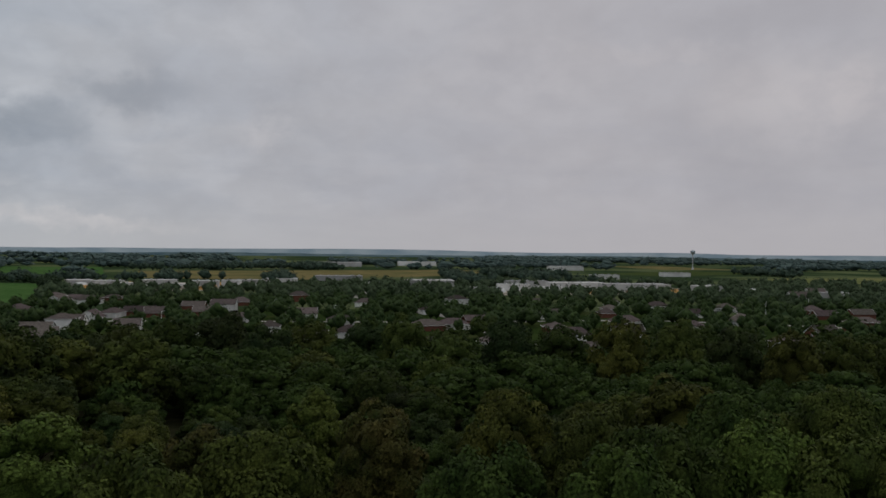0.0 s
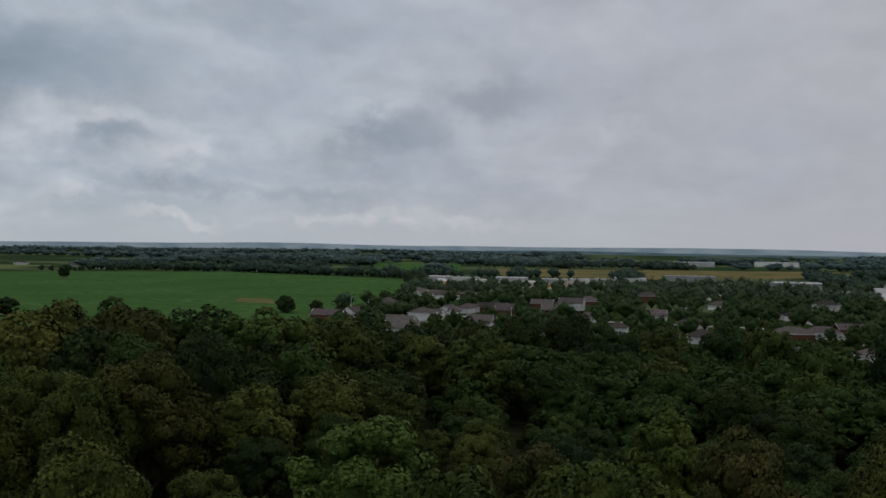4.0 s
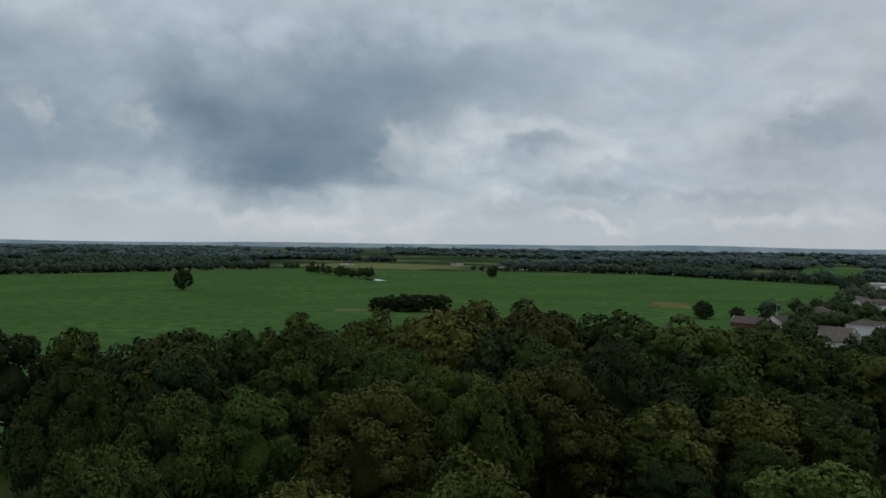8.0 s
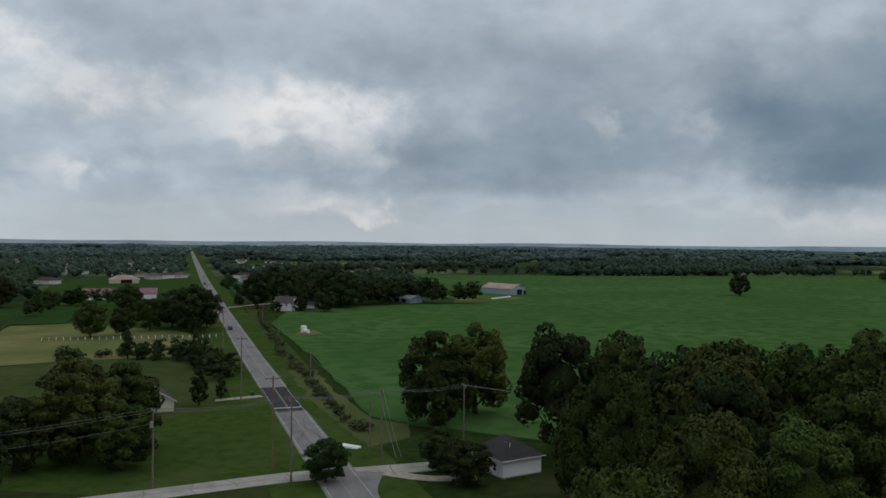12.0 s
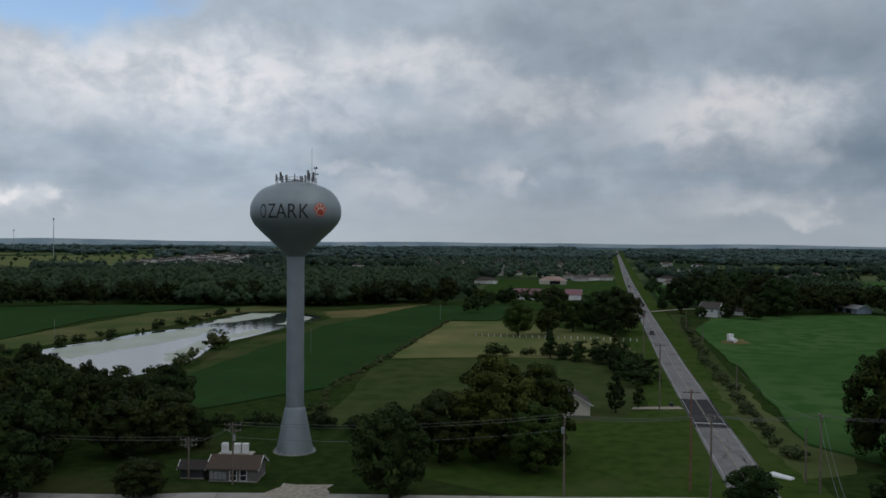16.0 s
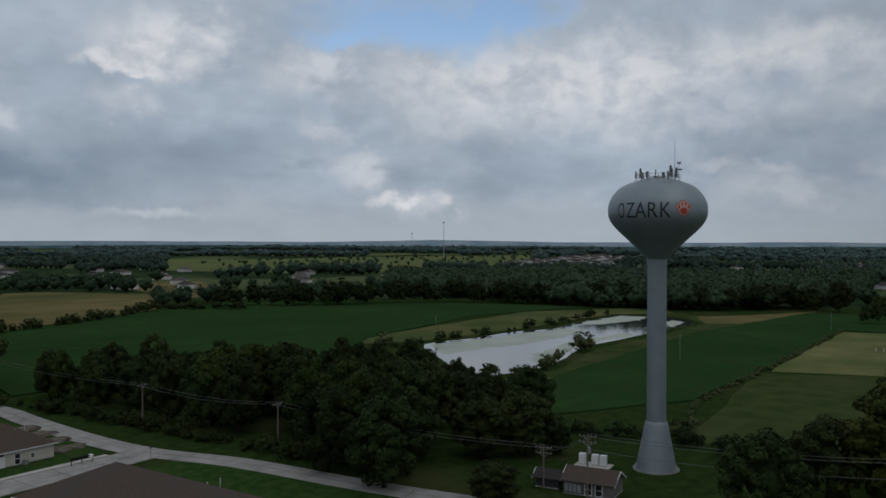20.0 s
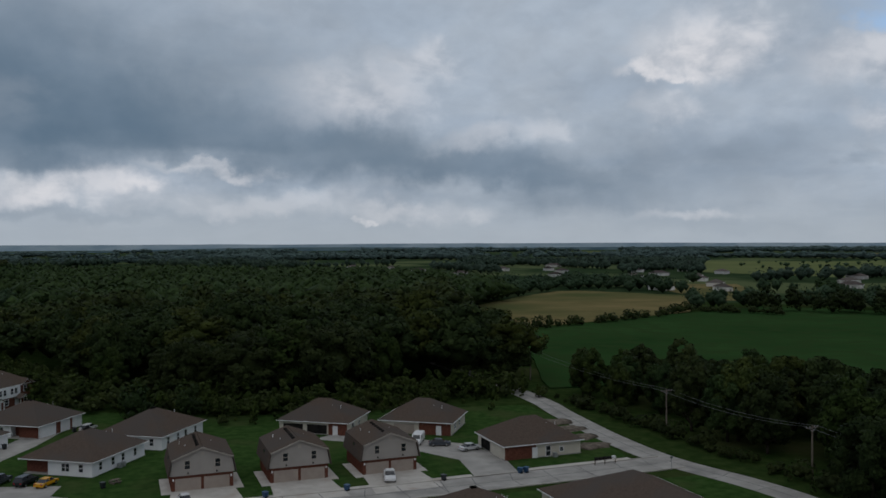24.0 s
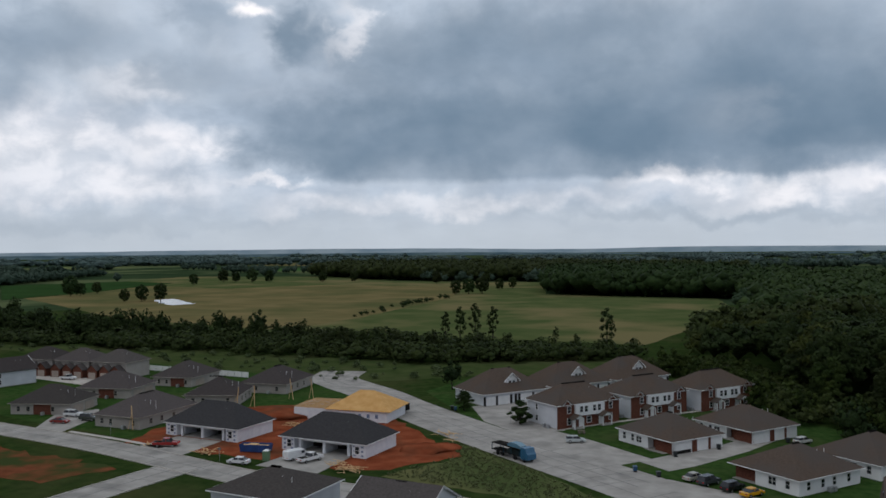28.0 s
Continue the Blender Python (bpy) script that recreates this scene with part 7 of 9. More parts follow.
for x, y, h in ((-288, -91, 4.5), (-296, -93, 3.5), (-308, -96, 4.2), (-338, -100, 6.5), (-340, -104, 5.0), (-310, -176, 5.0), (-352, -108, 2.5), (-420, -98, 3.0)):
    tree(wood_rng.choice(BUSHES), x, y, h, SHRUB, "round grey-green bush on the pond bank", "pond bushes")


def scatter_line(line, step, jitter, seed):
    rng, pts = np.random.default_rng(seed), []
    for (x0, y0), (x1, y1) in zip(line, line[1:]):
        n = max(1, int(math.hypot(x1 - x0, y1 - y0) / step))
        for k in range(n):
            t = (k + rng.uniform(0, 1)) / n
            pts.append((x0 + (x1 - x0) * t + rng.normal() * jitter, y0 + (y1 - y0) * t + rng.normal() * jitter))
    return np.array(pts)


def hedge(name, line, step, jitter, lo, hi, kinds, mat_, label, seed, wide=1.0):
    p = scatter_line(line, step, jitter, seed)
    stand(name, kinds, p, np.random.default_rng(seed).uniform(lo, hi, len(p)), mat_, label, "hedge", wide, seed)


hedge("hedge", [(-223, -335), (-263, -348), (-316, -368), (-364, -392), (-395, -352)], 5.5, 2.0, 2.5, 6.0, BUSHES, LEAF_DARK, "ragged dark hedge between two fields", 1)
hedge("hedge", [(-400, -385), (-447, -340), (-492, -308), (-530, -270), (-548, -190), (-560, -110), (-600, -70)], 4.8, 4.0, 10, 17, DENSE, LEAF_DARK, "dark tree row behind the crop field", 2)
hedge("hedge", [(-433, -330), (-500, -420), (-580, -500)], 9, 4.0, 7, 13, DENSE, LEAF_DARK, "dark tree row along a lane", 3)
hedge("fence_shrubs", [(-200, 82), (-226, 82), (-263, 82.5), (-317, 82), (-358, 84), (-450, 88), (-520, 93)], 4.6, 0.8, 0.8, 2.6, BUSHES, SHRUB, "low weedy shrubs along the field fence", 4)
hedge("fence_shrubs", [(-206, -50), (-214, -22), (-200, 14), (-210, 34)], 3.0, 1.2, 1.8, 4.0, BUSHES, LEAF_DARK, "dark hedge behind the water tower", 5)
hedge("fence_shrubs", [(-216, -19), (-260, -31), (-326, -30), (-400, -31), (-470, -31)], 3.0, 0.6, 0.8, 1.6, BUSHES, SHRUB, "weedy fence line beside the crop", 6)
hedge("fence_shrubs", [(-340, 3), (-345, 20), (-346, 48), (-330, 62)], 4.0, 1.0, 2.0, 4.5, BUSHES, LEAF_DARK, "dark hedge beside the hay field", 7)
hedge("copse_shrubs", [(-156, -172), (-156.5, -130), (-158, -98), (-159, -72), (-160, -52)], 2.2, 1.2, 1.0, 3.6, BUSHES, LEAF_DARK, "dark shrubs and tall weeds at the edge of the copse", 30)
hedge("bank_reeds", [(-262, -104), (-282, -92), (-240, -80), (-262, -98)], 2.5, 1.5, 1.5, 3.2, BUSHES, LEAF_DARK, "dark bushes at the near end of the pond", 8)
hedge("bank_reeds", [(-295, -165), (-340, -166), (-420, -156), (-500, -160)], 7, 3.0, 1.5, 3.5, BUSHES, LEAF_DARK, "dark bushes along the far pond bank", 9)
hedge("field_trees", [(-158, 880), (-195, 1040), (-340, 1105), (-480, 1165), (-700, 1050)], 8, 5.0, 6, 12, DENSE, LEAF_FAR, "dark tree row round the far side of the crop field", 10)
hedge("field_trees", [(-690, 810), (-640, 770), (-655, 750), (-720, 800), (-800, 830)], 7, 6.0, 8, 13, DENSE, LEAF_DARK, "dark grove beside the small field pond", 11)
hedge("field_trees", [(-915, 965), (-930, 800), (-985, 560), (-1020, 330), (-900, 255), (-700, 215)], 11, 8.0, 8, 13, DENSE, LEAF_FAR, "dark tree row behind the crop field", 12)
hedge("farm_trees", [(-545, 112), (-560, 150), (-575, 190), (-570, 140), (-590, 170), (-600, 205), (-620, 180), (-560, 220), (-545, 235)], 5.5, 5.0, 11, 17, MIDS, LEAF_DARK, "dark grove round the farmhouse", 13, 1.1)
grove([(-552, 95, 22.7, 9.0), (-623, 113, 23.0, 11.0), (-613, 126, 24.3, 11.0), (-600, 136, 25.0, 11.0), (-556, 143, 25.0, 11.0), (-538, 147, 24.0, 10.0), (-516, 130, 14.2, 7.0), (-522, 117, 8.5, 4.5), (-524, 103, 6.5, 3.5), (-577, 86, 6.5, 3.6), (-575, 120, 23.0, 10.0)], (LEAF_DARK,), "tall dark tree by the farmhouse", "farmhouse trees", COPSE)
hedge("roadside_shrubs", [(-340, 30), (-328, 52), (-310, 53), (-296, 60), (-285, 56)], 1.6, 2.5, 3.0, 8.0, SAPLINGS, LEAF_DARK, "dark evergreens and shrubs beside the highway", 27, 1.5)
hedge("hedge", [(-590, 92), (-640, 96), (-760, 92), (-900, 100)], 14, 3.0, 4, 9, DENSE, LEAF_DARK, "broken hedge along the highway", 14)
hedge("hedge", [(-510, -22), (-560, -30), (-600, -12), (-565, 40), (-560, 62)], 9, 3.0, 6, 12, DENSE, LEAF_DARK, "dark tree row before the hall", 15)
THICKET = [(345, -238), (230, -250), (100, -258), (40, -288), (30, -312), (95, -316), (160, -330), (330, -292)]
pts = spread(THICKET, 7.5, 21)
stand("thicket", BUSHES, pts, np.random.default_rng(3).uniform(2.5, 6.5, len(pts)), LEAF_DARK, "dense dark thicket between lawn and meadow", "thicket", 1.2)
hedge("thicket_trees", [(430, -320), (361, -282), (300, -268), (257, -280), (206, -300)], 3.2, 6.0, 7, 14.5, MIDS, LEAF_DARK, "taller dark trees above the thicket", 22)
hedge("thicket_trees", [(190, -300), (163, -284), (114, -284), (80, -300)], 5.5, 6.0, 5, 10, MIDS, LEAF_DARK, "mixed trees above the thicket", 28)
hedge("fence_shrubs", [(238, -430), (255, -520), (268, -630)], 9, 2.0, 1.5, 4.0, BUSHES, LEAF_DARK, "scattered shrubs along a meadow fence", 29)
for x, y, h in ((282, -672, 13), (275, -684, 15), (266, -694, 16), (276, -760, 12), (276, -795, 12), (677, -822, 17), (660, -826, 14), (640, -832, 18), (619, -839, 16), (610, -533, 19), (605, -540, 13), (624, -576, 12), (497, -490, 11), (488, -500, 14), (478, -511, 15), (659, -749, 14), (560, -870, 14), (520, -880, 13), (395, -860, 15), (330, -850, 14)):
    tree(wood_rng.choice(COPSE), x, y, h, LEAF_DARK, "dark broad tree standing in the meadow", "meadow trees", wide=1.15)
MEADOW_WOOD = [(206, -698), (130, -684), (57, -682), (20, -700), (0, -920), (140, -1010), (285, -936)]
BELT_WOOD = [(690, -1030), (480, -918), (300, -955), (150, -1010), (100, -1250), (420, -1350), (800, -1300)]
for poly, seed, lo, hi, step in ((MEADOW_WOOD, 51, 15, 24, 11.5), (BELT_WOOD, 52, 14, 23, 13.0)):
    pts = spread(poly, step, seed)
    stand("meadow_wood", FARS, pts, np.random.default_rng(seed).uniform(lo, hi, len(pts)), LEAF_DARK, "dense dark wood behind the meadow", "woodland", 1.0, seed)
SOUTH_WOOD = [(-158, -195), (-131, -202), (-105, -185), (-64, -196), (-40, -222), (-22, -262), (8, -300), (14, -350), (2, -420), (8, -545), (20, -650), (60, -715), (209, -752), (150, -900), (-100, -900), (-290, -700), (-300, -520), (-196, -400), (-190, -350), (-168, -230)]
pts = spread(SOUTH_WOOD, 12, 5)
pts = pts[~near_line(pts, COUNTY, 3.6)]
lane_pts = np.array([(-149.5 + side * 6.0 + (k % 3) * 0.8, -207.0 - 7.5 * k) for k in range(26) for side in (-1, 1)])
stand("lane_trees", BACK, lane_pts, np.random.default_rng(33).uniform(14, 18, len(lane_pts)), LEAF_DARK, "dark trees closing over the country road", "trees", 1.15, 33)
edge_ = np.hypot(pts[:, 0] + 60, pts[:, 1] + 60)
close_, deep = pts[edge_ < 360], pts[edge_ >= 360]
front_ = np.hypot(close_[:, 0] + 60, close_[:, 1] + 150)
pick_ = np.random.default_rng(14).uniform(size=len(close_))
tall_ = np.random.default_rng(8).uniform(13, 20, len(close_)) * np.array([1.05 + 0.5 * noise.noise((x / 28, y / 28, 5.0)) for x, y in close_]) * np.interp(close_[:, 0], [-40, 10], [1.0, 0.72])
for lo, hi, kinds, txt in ((0, 80, BACK, "tall dark trees along the edge of the woodland"), (80, 185, FILL, "dark trees of the woodland behind the houses"), (185, 900, DENSE, "dense deciduous woodland behind the houses")):
    for p0, p1, mat_ in ((0, 0.74, LEAF_DARK), (0.74, 1.01, LEAF)):
        sel = (front_ >= lo) & (front_ < hi) & (pick_ >= p0) & (pick_ < p1)
        stand("woodland_trees", kinds, close_[sel], tall_[sel], mat_, txt, "trees", 1.15, int(lo + 9 * p0))
stand("woodland", FARS, deep, np.random.default_rng(4).uniform(14, 21, len(deep)), LEAF_DARK, "dense dark deciduous woodland further off", "woodland", 1.2)
hedge("woodland_edge", [(-152, -190), (-120, -191), (-100, -181), (-64, -191), (-40, -213), (-24, -245), (12, -284)], 1.0, 6.0, 2.0, 5.0, BUSHES, LEAF_DARK, "shrubs along the wood edge", 25)
hedge("woodland_saplings", [(-152, -184), (-120, -184), (-100, -174), (-64, -184), (-38, -206), (-22, -238), (15, -278)], 1.1, 6.0, 3.5, 9.0, SAPLINGS, LEAF, "slender young trees along the wood edge", 26)
SUBURB = [(-110, 232), (-125, 320), (-138, 520), (-146, 760), (-160, 900), (-100, 965), (200, 965), (400, 985), (800, 950), (800, 400), (420, 215), (205, 235), (80, 300), (0, 305), (-65, 258)]

# ---------------------------------------------------------------- town beyond the wood
FAR_ESTATE = [(-1080, -530), (-1251, -670), (-1449, -730), (-2000, -850), (-1800, -640), (-1300, -520)]
TOWN_A = [(-126, 707), (-114, 655), (-111, 705), (-100, 690), (-86, 718), (-76, 536), (-68, 565), (-84, 493), (-84, 436), (-53, 576), (-42, 562), (-22, 623), (-14, 571), (-2, 605), (21, 460), (14, 345), (-117, 565), (-139, 495), (-128, 508), (-128, 599), (-92, 470), (-82, 512)]
TOWN_B = [(45, 546), (56, 700), (134, 565), (104, 455), (170, 640), (82, 366), (120, 462), (229, 623), (169, 433), (297, 637), (308, 583), (301, 517), (347, 555), (517, 702), (548, 719), (398, 527), (378, 489), (389, 469), (343, 413), (197, 407), (100, 640), (10, 660), (260, 560)]
town_rng = random.Random(8)
TOWN_C = []
for x, y in spread([(-120, 330), (-130, 720), (0, 740), (200, 800), (520, 800), (560, 520), (380, 330), (180, 330)], 52, 77):
    if min(math.hypot(x - a, y - b) for a, b in TOWN_A + TOWN_B + TOWN_C) > 30 and len(TOWN_C) < 26:
        TOWN_C.append((x, y))
for x, y in TOWN_A + TOWN_B + TOWN_C:
    w, d = town_rng.uniform(13, 19), town_rng.uniform(9, 12)
    two = town_rng.random() < 0.22
    h = 5.2 if two else 2.8
    items = [("F", "win", w * 0.2, h - 1.9, 1.2, 1.3), ("F", "win", w * 0.75, h - 1.9, 1.2, 1.3), ("R", "win", d * 0.5, h - 1.9, 1.1, 1.2), ("F", "gar", w * 0.5, 4.6, 2.1)]
    house("town_house", x, y, town_rng.choice((168, 175, 185, 255, 80, 172)), w, d, h, town_rng.uniform(2.6, 3.8), items, "brown-roofed suburban house among garden trees", TOWN_SIDING if town_rng.random() < 0.75 else BRICK, TOWN_SHINGLE, style="gable" if town_rng.random() < 0.45 else "hip", group="suburban houses", flues=0, base=False)


def works_hall(x, y, w, d, h, turn, label="low pale flat-roofed commercial building"):
    ob = thing("commercial_building", at(x, y, turn), label, "building", "commercial buildings")
    part("wall", Shape().box(-w / 2, w / 2, -d / 2, d / 2, -0.2, h), COMMERCIAL, ob)
    part("roof", Shape().box(-w / 2 - 0.3, w / 2 + 0.3, -d / 2 - 0.3, d / 2 + 0.3, h, h + 0.5), FLAT_ROOF, ob)
    n = max(2, int(w / 9))
    for k in range(n):
        x0 = -w / 2 + w * (k + 0.5) / n
        q = part("loading_door", Shape().box(x0 - 1.6, x0 + 1.6, -d / 2 - 0.06, -d / 2, 0, min(3.2, h - 0.8)), SHADE_DARK if k % 2 else GALV, ob)
    for k in range(n):
        x0 = -w / 2 + w * (k + 0.3) / n
        part("roof_unit", Shape().box(x0 - 1, x0 + 1, -1, 1, h + 0.5, h + 1.5), GALV, ob)
    return ob


for row in ((-156, 1010, 26, 14, 5, 175), (-120, 960, 30, 16, 6, 172), (-95, 930, 22, 14, 5, 178), (-70, 985, 34, 18, 6, 175), (-45, 905, 24, 12, 5, 170), (-22, 960, 28, 16, 6, 175), (5, 925, 20, 12, 8, 175), (30, 985, 26, 14, 6, 172), (61, 996, 34, 18, 7, 178), (217, 930, 52, 22, 8, 176)):
    works_hall(*row)
for row in ((239, 790, 30, 18, 6, 165), (294, 870, 34, 16, 6, 170), (318, 822, 24, 16, 5, 170), (372, 890, 60, 26, 7, 174), (330, 930, 46, 22, 7, 174), (424, 850, 70, 30, 7, 174), (500, 830, 30, 20, 6, 172), (538, 1172, 40, 20, 6, 174), (714, 1281, 46, 22, 6, 170), (512, 770, 30, 16, 5, 165)):
    works_hall(*row)
for row in ((141, 1120, 60, 22, 6, 176), (234, 1900, 110, 40, 9, 176), (438, 2000, 90, 36, 9, 172), (667, 1638, 70, 30, 8, 168), (560, 710, 26, 16, 5, 160), (150, 905, 20, 12, 6, 175)):
    works_hall(*row)
lying("works_yard", Shape().slab(ragged([(-170, 900), (-30, 870), (70, 930), (60, 1040), (-100, 1070), (-175, 1040)], 14, 3), 0, 0.08), GRAVEL, "pale bare works yard with stacked material", "yard")
lying("works_yard", Shape().slab(ragged([(230, 770), (330, 780), (470, 790), (500, 900), (380, 940), (240, 850)], 14, 3), 0, 0.08), GRAVEL, "pale parking yards round the works", "yard")
lying("town_street", strip([(150, 320), (128, 420), (140, 520), (120, 640), (110, 760), (150, 900)], -3.5, 3.5, 0.06), CONCRETE, "pale town street between houses", "road")
lying("town_street", strip([(420, 380), (300, 470), (250, 500), (120, 500), (-20, 530), (-120, 540)], -3.5, 3.5, 0.07), CONCRETE, "pale town street between houses", "road")
for k, (x, y) in enumerate([(town_rng.uniform(-160, 50), town_rng.uniform(885, 960)) for k in range(22)] + [(town_rng.uniform(240, 470), town_rng.uniform(775, 830)) for k in range(12)] + [(-150, 985), (-138, 1010), (-105, 1000), (-88, 985), (-60, 950), (-8, 985), (15, 960), (-30, 1000), (-125, 990), (-75, 950)]):
    solid("timber_pile", Shape().box(-6, 6, -3, 3, 0, 2.2).box(-4.5, 4.5, -2.5, 2.5, 2.2, 3.4), (OSB, TRIM, GRAVEL)[k % 3], at(x, y, 20 * k), "stacked pale building material in the yard", "stack", "yard stacks")

pts = spread(SUBURB, 18.5, 6)
homes = np.array(TOWN_A + TOWN_B + TOWN_C)
far_ = np.hypot(pts[:, 0], pts[:, 1])[:, None]
way = pts / far_
gap_ = homes[None] - pts[:, None]
ahead = (gap_ * way[:, None]).sum(2)
beside = np.abs(gap_[..., 0] * way[:, None, 1] - gap_[..., 1] * way[:, None, 0])
veil = ((ahead > 0) & (ahead < 48) & (beside < 11)).any(1)
away = np.min(np.hypot(pts[:, None, 0] - homes[None, :, 0], pts[:, None, 1] - homes[None, :, 1] + 6), axis=1) > 10
yard = inside(pts, [(-170, 890), (-30, 860), (70, 920), (60, 1050), (-175, 1050)]) | inside(pts, [(230, 770), (500, 780), (500, 900), (380, 940), (240, 850)])
pts = pts[away & ~(veil & (np.random.default_rng(12).uniform(size=len(pts)) < 0.8)) & ~yard & ~inside(pts, STUBBLE) & ~inside(pts, NORTH_CROP)]
d_town = np.hypot(pts[:, 0], pts[:, 1])
rng = np.random.default_rng(2)
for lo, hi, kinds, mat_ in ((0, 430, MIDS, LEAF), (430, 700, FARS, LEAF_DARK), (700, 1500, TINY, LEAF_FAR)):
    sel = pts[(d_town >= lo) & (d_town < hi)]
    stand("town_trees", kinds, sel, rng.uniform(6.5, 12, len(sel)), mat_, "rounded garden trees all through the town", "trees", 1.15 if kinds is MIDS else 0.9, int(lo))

rng = np.random.default_rng(9)


def far_wood(r0, r1, step, seed, open_at):
    """Points in uneven clumps over a ring of country, clear of fields, town and road."""
    box_ = [(-r1, -r1), (r1, -r1), (r1, r1), (-r1, r1)]
    p = spread(box_, step, seed)
    r = np.hypot(p[:, 0], p[:, 1])
    a = np.degrees(np.arctan2(p[:, 1], p[:, 0])) % 360
    p = p[(r > r0) & (r < r1) & (a > 38) & (a < 334)]
    ok = ~near_line(p, HIGHWAY, 26)
    for poly in KEEP_CLEAR + [SUBURB, SOUTH_WOOD, FAR_ESTATE, [(-150, 60), (-620, 60), (-620, -60), (-560, -130), (-500, -330), (-150, -180)], [(0, -200), (700, -250), (800, -560), (0, -560)], [(-600, -440), (-800, -560), (-900, -620), (-880, -780), (-700, -780), (-540, -560)]]:
        ok &= ~inside(p, poly)
    p = p[ok]
    clump = np.array([noise.noise((x / 240, y / 240, 3.0)) + 0.5 * noise.noise((x / 70, y / 70, 8.0)) for x, y in p])
    return p[(clump > open_at) | (rng.uniform(size=len(p)) < 0.06)]


WEST_TOWN = [(-965, -45), (-965, 66), (-1350, 76), (-1750, 86), (-1750, -300), (-1300, -230)]


def in_open(p, fields=()):
    """Which points lie in open country, clear of fields, town, estate and road."""
    a = np.degrees(np.arctan2(p[:, 1], p[:, 0])) % 360
    ok = (a > 38) & (a < 334) & ~near_line(p, HIGHWAY, 22)
    for poly in KEEP_CLEAR + [SUBURB, SOUTH_WOOD, FAR_ESTATE, MEADOW_WOOD, BELT_WOOD, WEST_TOWN] + list(fields):
        ok &= ~inside(p, poly)
    return ok


# patchwork of small fields on the plain, and tree belts between them
belt_rng = random.Random(71)
FAR_FIELDS = []
for k in range(84):
    r, a = belt_rng.uniform(980, 3300), radians(belt_rng.uniform(42, 330))
    x, y, w, d, q = r * math.cos(a), r * math.sin(a), belt_rng.uniform(60, 190), belt_rng.uniform(50, 130), radians(belt_rng.choice((0, 90, 8, 98, 30)))
    poly = [(x + i * w * math.cos(q) - j * d * math.sin(q), y + i * w * math.sin(q) + j * d * math.cos(q)) for i, j in ((-1, -1), (1, -1), (1, 1), (-1, 1))]
    if not in_open(np.array(poly + [(x, y)])).all() or any(math.hypot(x - u, y - v) < 330 for u, v, _ in FAR_FIELDS):
        continue
    FAR_FIELDS.append((x, y, poly))
    mat_, txt = belt_rng.choice(((PALEMEADOW, "pale green pasture between tree belts"), (HAY, "mown hay field between tree belts"), (BEANS, "green crop field between tree belts"), (TAN, "tan dry field between tree belts"), (ROUGH, "rough green pasture between tree belts")))
    lying("far_field", Shape().slab(ragged(poly, 30, 4.0, k), -0.2, 0.12), mat_, txt, "field")


def belts(count, r0, r1, long, gap, rows, seed):
    """Points along many straight tree belts in a ring of country."""
    rnd, pts_ = random.Random(seed), []
    for k in range(count):
        r, a = rnd.uniform(r0, r1), radians(rnd.uniform(40, 332))
        q, n = radians(rnd.choice((0, 90, 4, 95, 28, 118)) + rnd.uniform(-4, 4)), rnd.uniform(0.35, 1.0) * long / gap
        for j in range(rnd.randint(*rows)):
            for i in range(int(n)):
                u, v = (i - n / 2) * gap + rnd.gauss(0, gap * 0.35), j * gap * 0.9 + rnd.gauss(0, gap * 0.25)
                pts_.append((r * math.cos(a) + u * math.cos(q) - v * math.sin(q), r * math.sin(a) + u * math.sin(q) + v * math.cos(q)))
    p = np.array(pts_)
    return p[in_open(p, [f for _, _, f in FAR_FIELDS])]


near, mid_, far = far_wood(470, 900, 17, 61, 0.12), belts(130, 880, 1750, 420, 10.5, (1, 3), 62), belts(165, 1650, 3500, 900, 21.0, (1, 3), 63)
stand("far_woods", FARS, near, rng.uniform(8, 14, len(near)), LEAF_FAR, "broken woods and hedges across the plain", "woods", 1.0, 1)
stand("far_woods", TINY, mid_, rng.uniform(7, 15, len(mid_)), LEAF_MIDWAY_HAZE, "dark tree belts further across the plain, tinted with painted haze", "woods", 1.05, 4)
stand("far_woods", TINY, far, rng.uniform(8, 17, len(far)), LEAF_DISTANT_HAZE, "distant green tree belts, haze painted in the leaf colour", "woods", 2.0, 2)
WEST_WOOD = [(-545, -300), (-528, -180), (-545, -110), (-600, -72), (-650, -58), (-930, -78), (-1200, -200), (-1250, -560), (-900, -560), (-780, -540), (-620, -420)]
pts = spread(WEST_WOOD, 11.5, 33)
pts = pts[np.hypot(pts[:, 0], pts[:, 1]) < 970]
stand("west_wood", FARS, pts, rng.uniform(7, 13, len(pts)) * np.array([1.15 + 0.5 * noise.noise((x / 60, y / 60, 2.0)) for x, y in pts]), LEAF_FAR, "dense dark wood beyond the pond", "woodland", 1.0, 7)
pts = spread(WEST_MEADOW, 62, 31)
stand("pasture_trees", FARS, pts, np.random.default_rng(5).uniform(4, 8, len(pts)), LEAF_FAR, "small dark trees dotted over the pasture", "trees", 1.0, 3)
for k, (x, y) in enumerate(spread(FAR_ESTATE, 44, 91)):
    house("distant_house", x, y, 20 * k, 15, 11, 4.6, 2.6, [], "pale house of a distant estate", TOWN_SIDING, TOWN_SHINGLE, group="distant estate", flues=0, base=False)
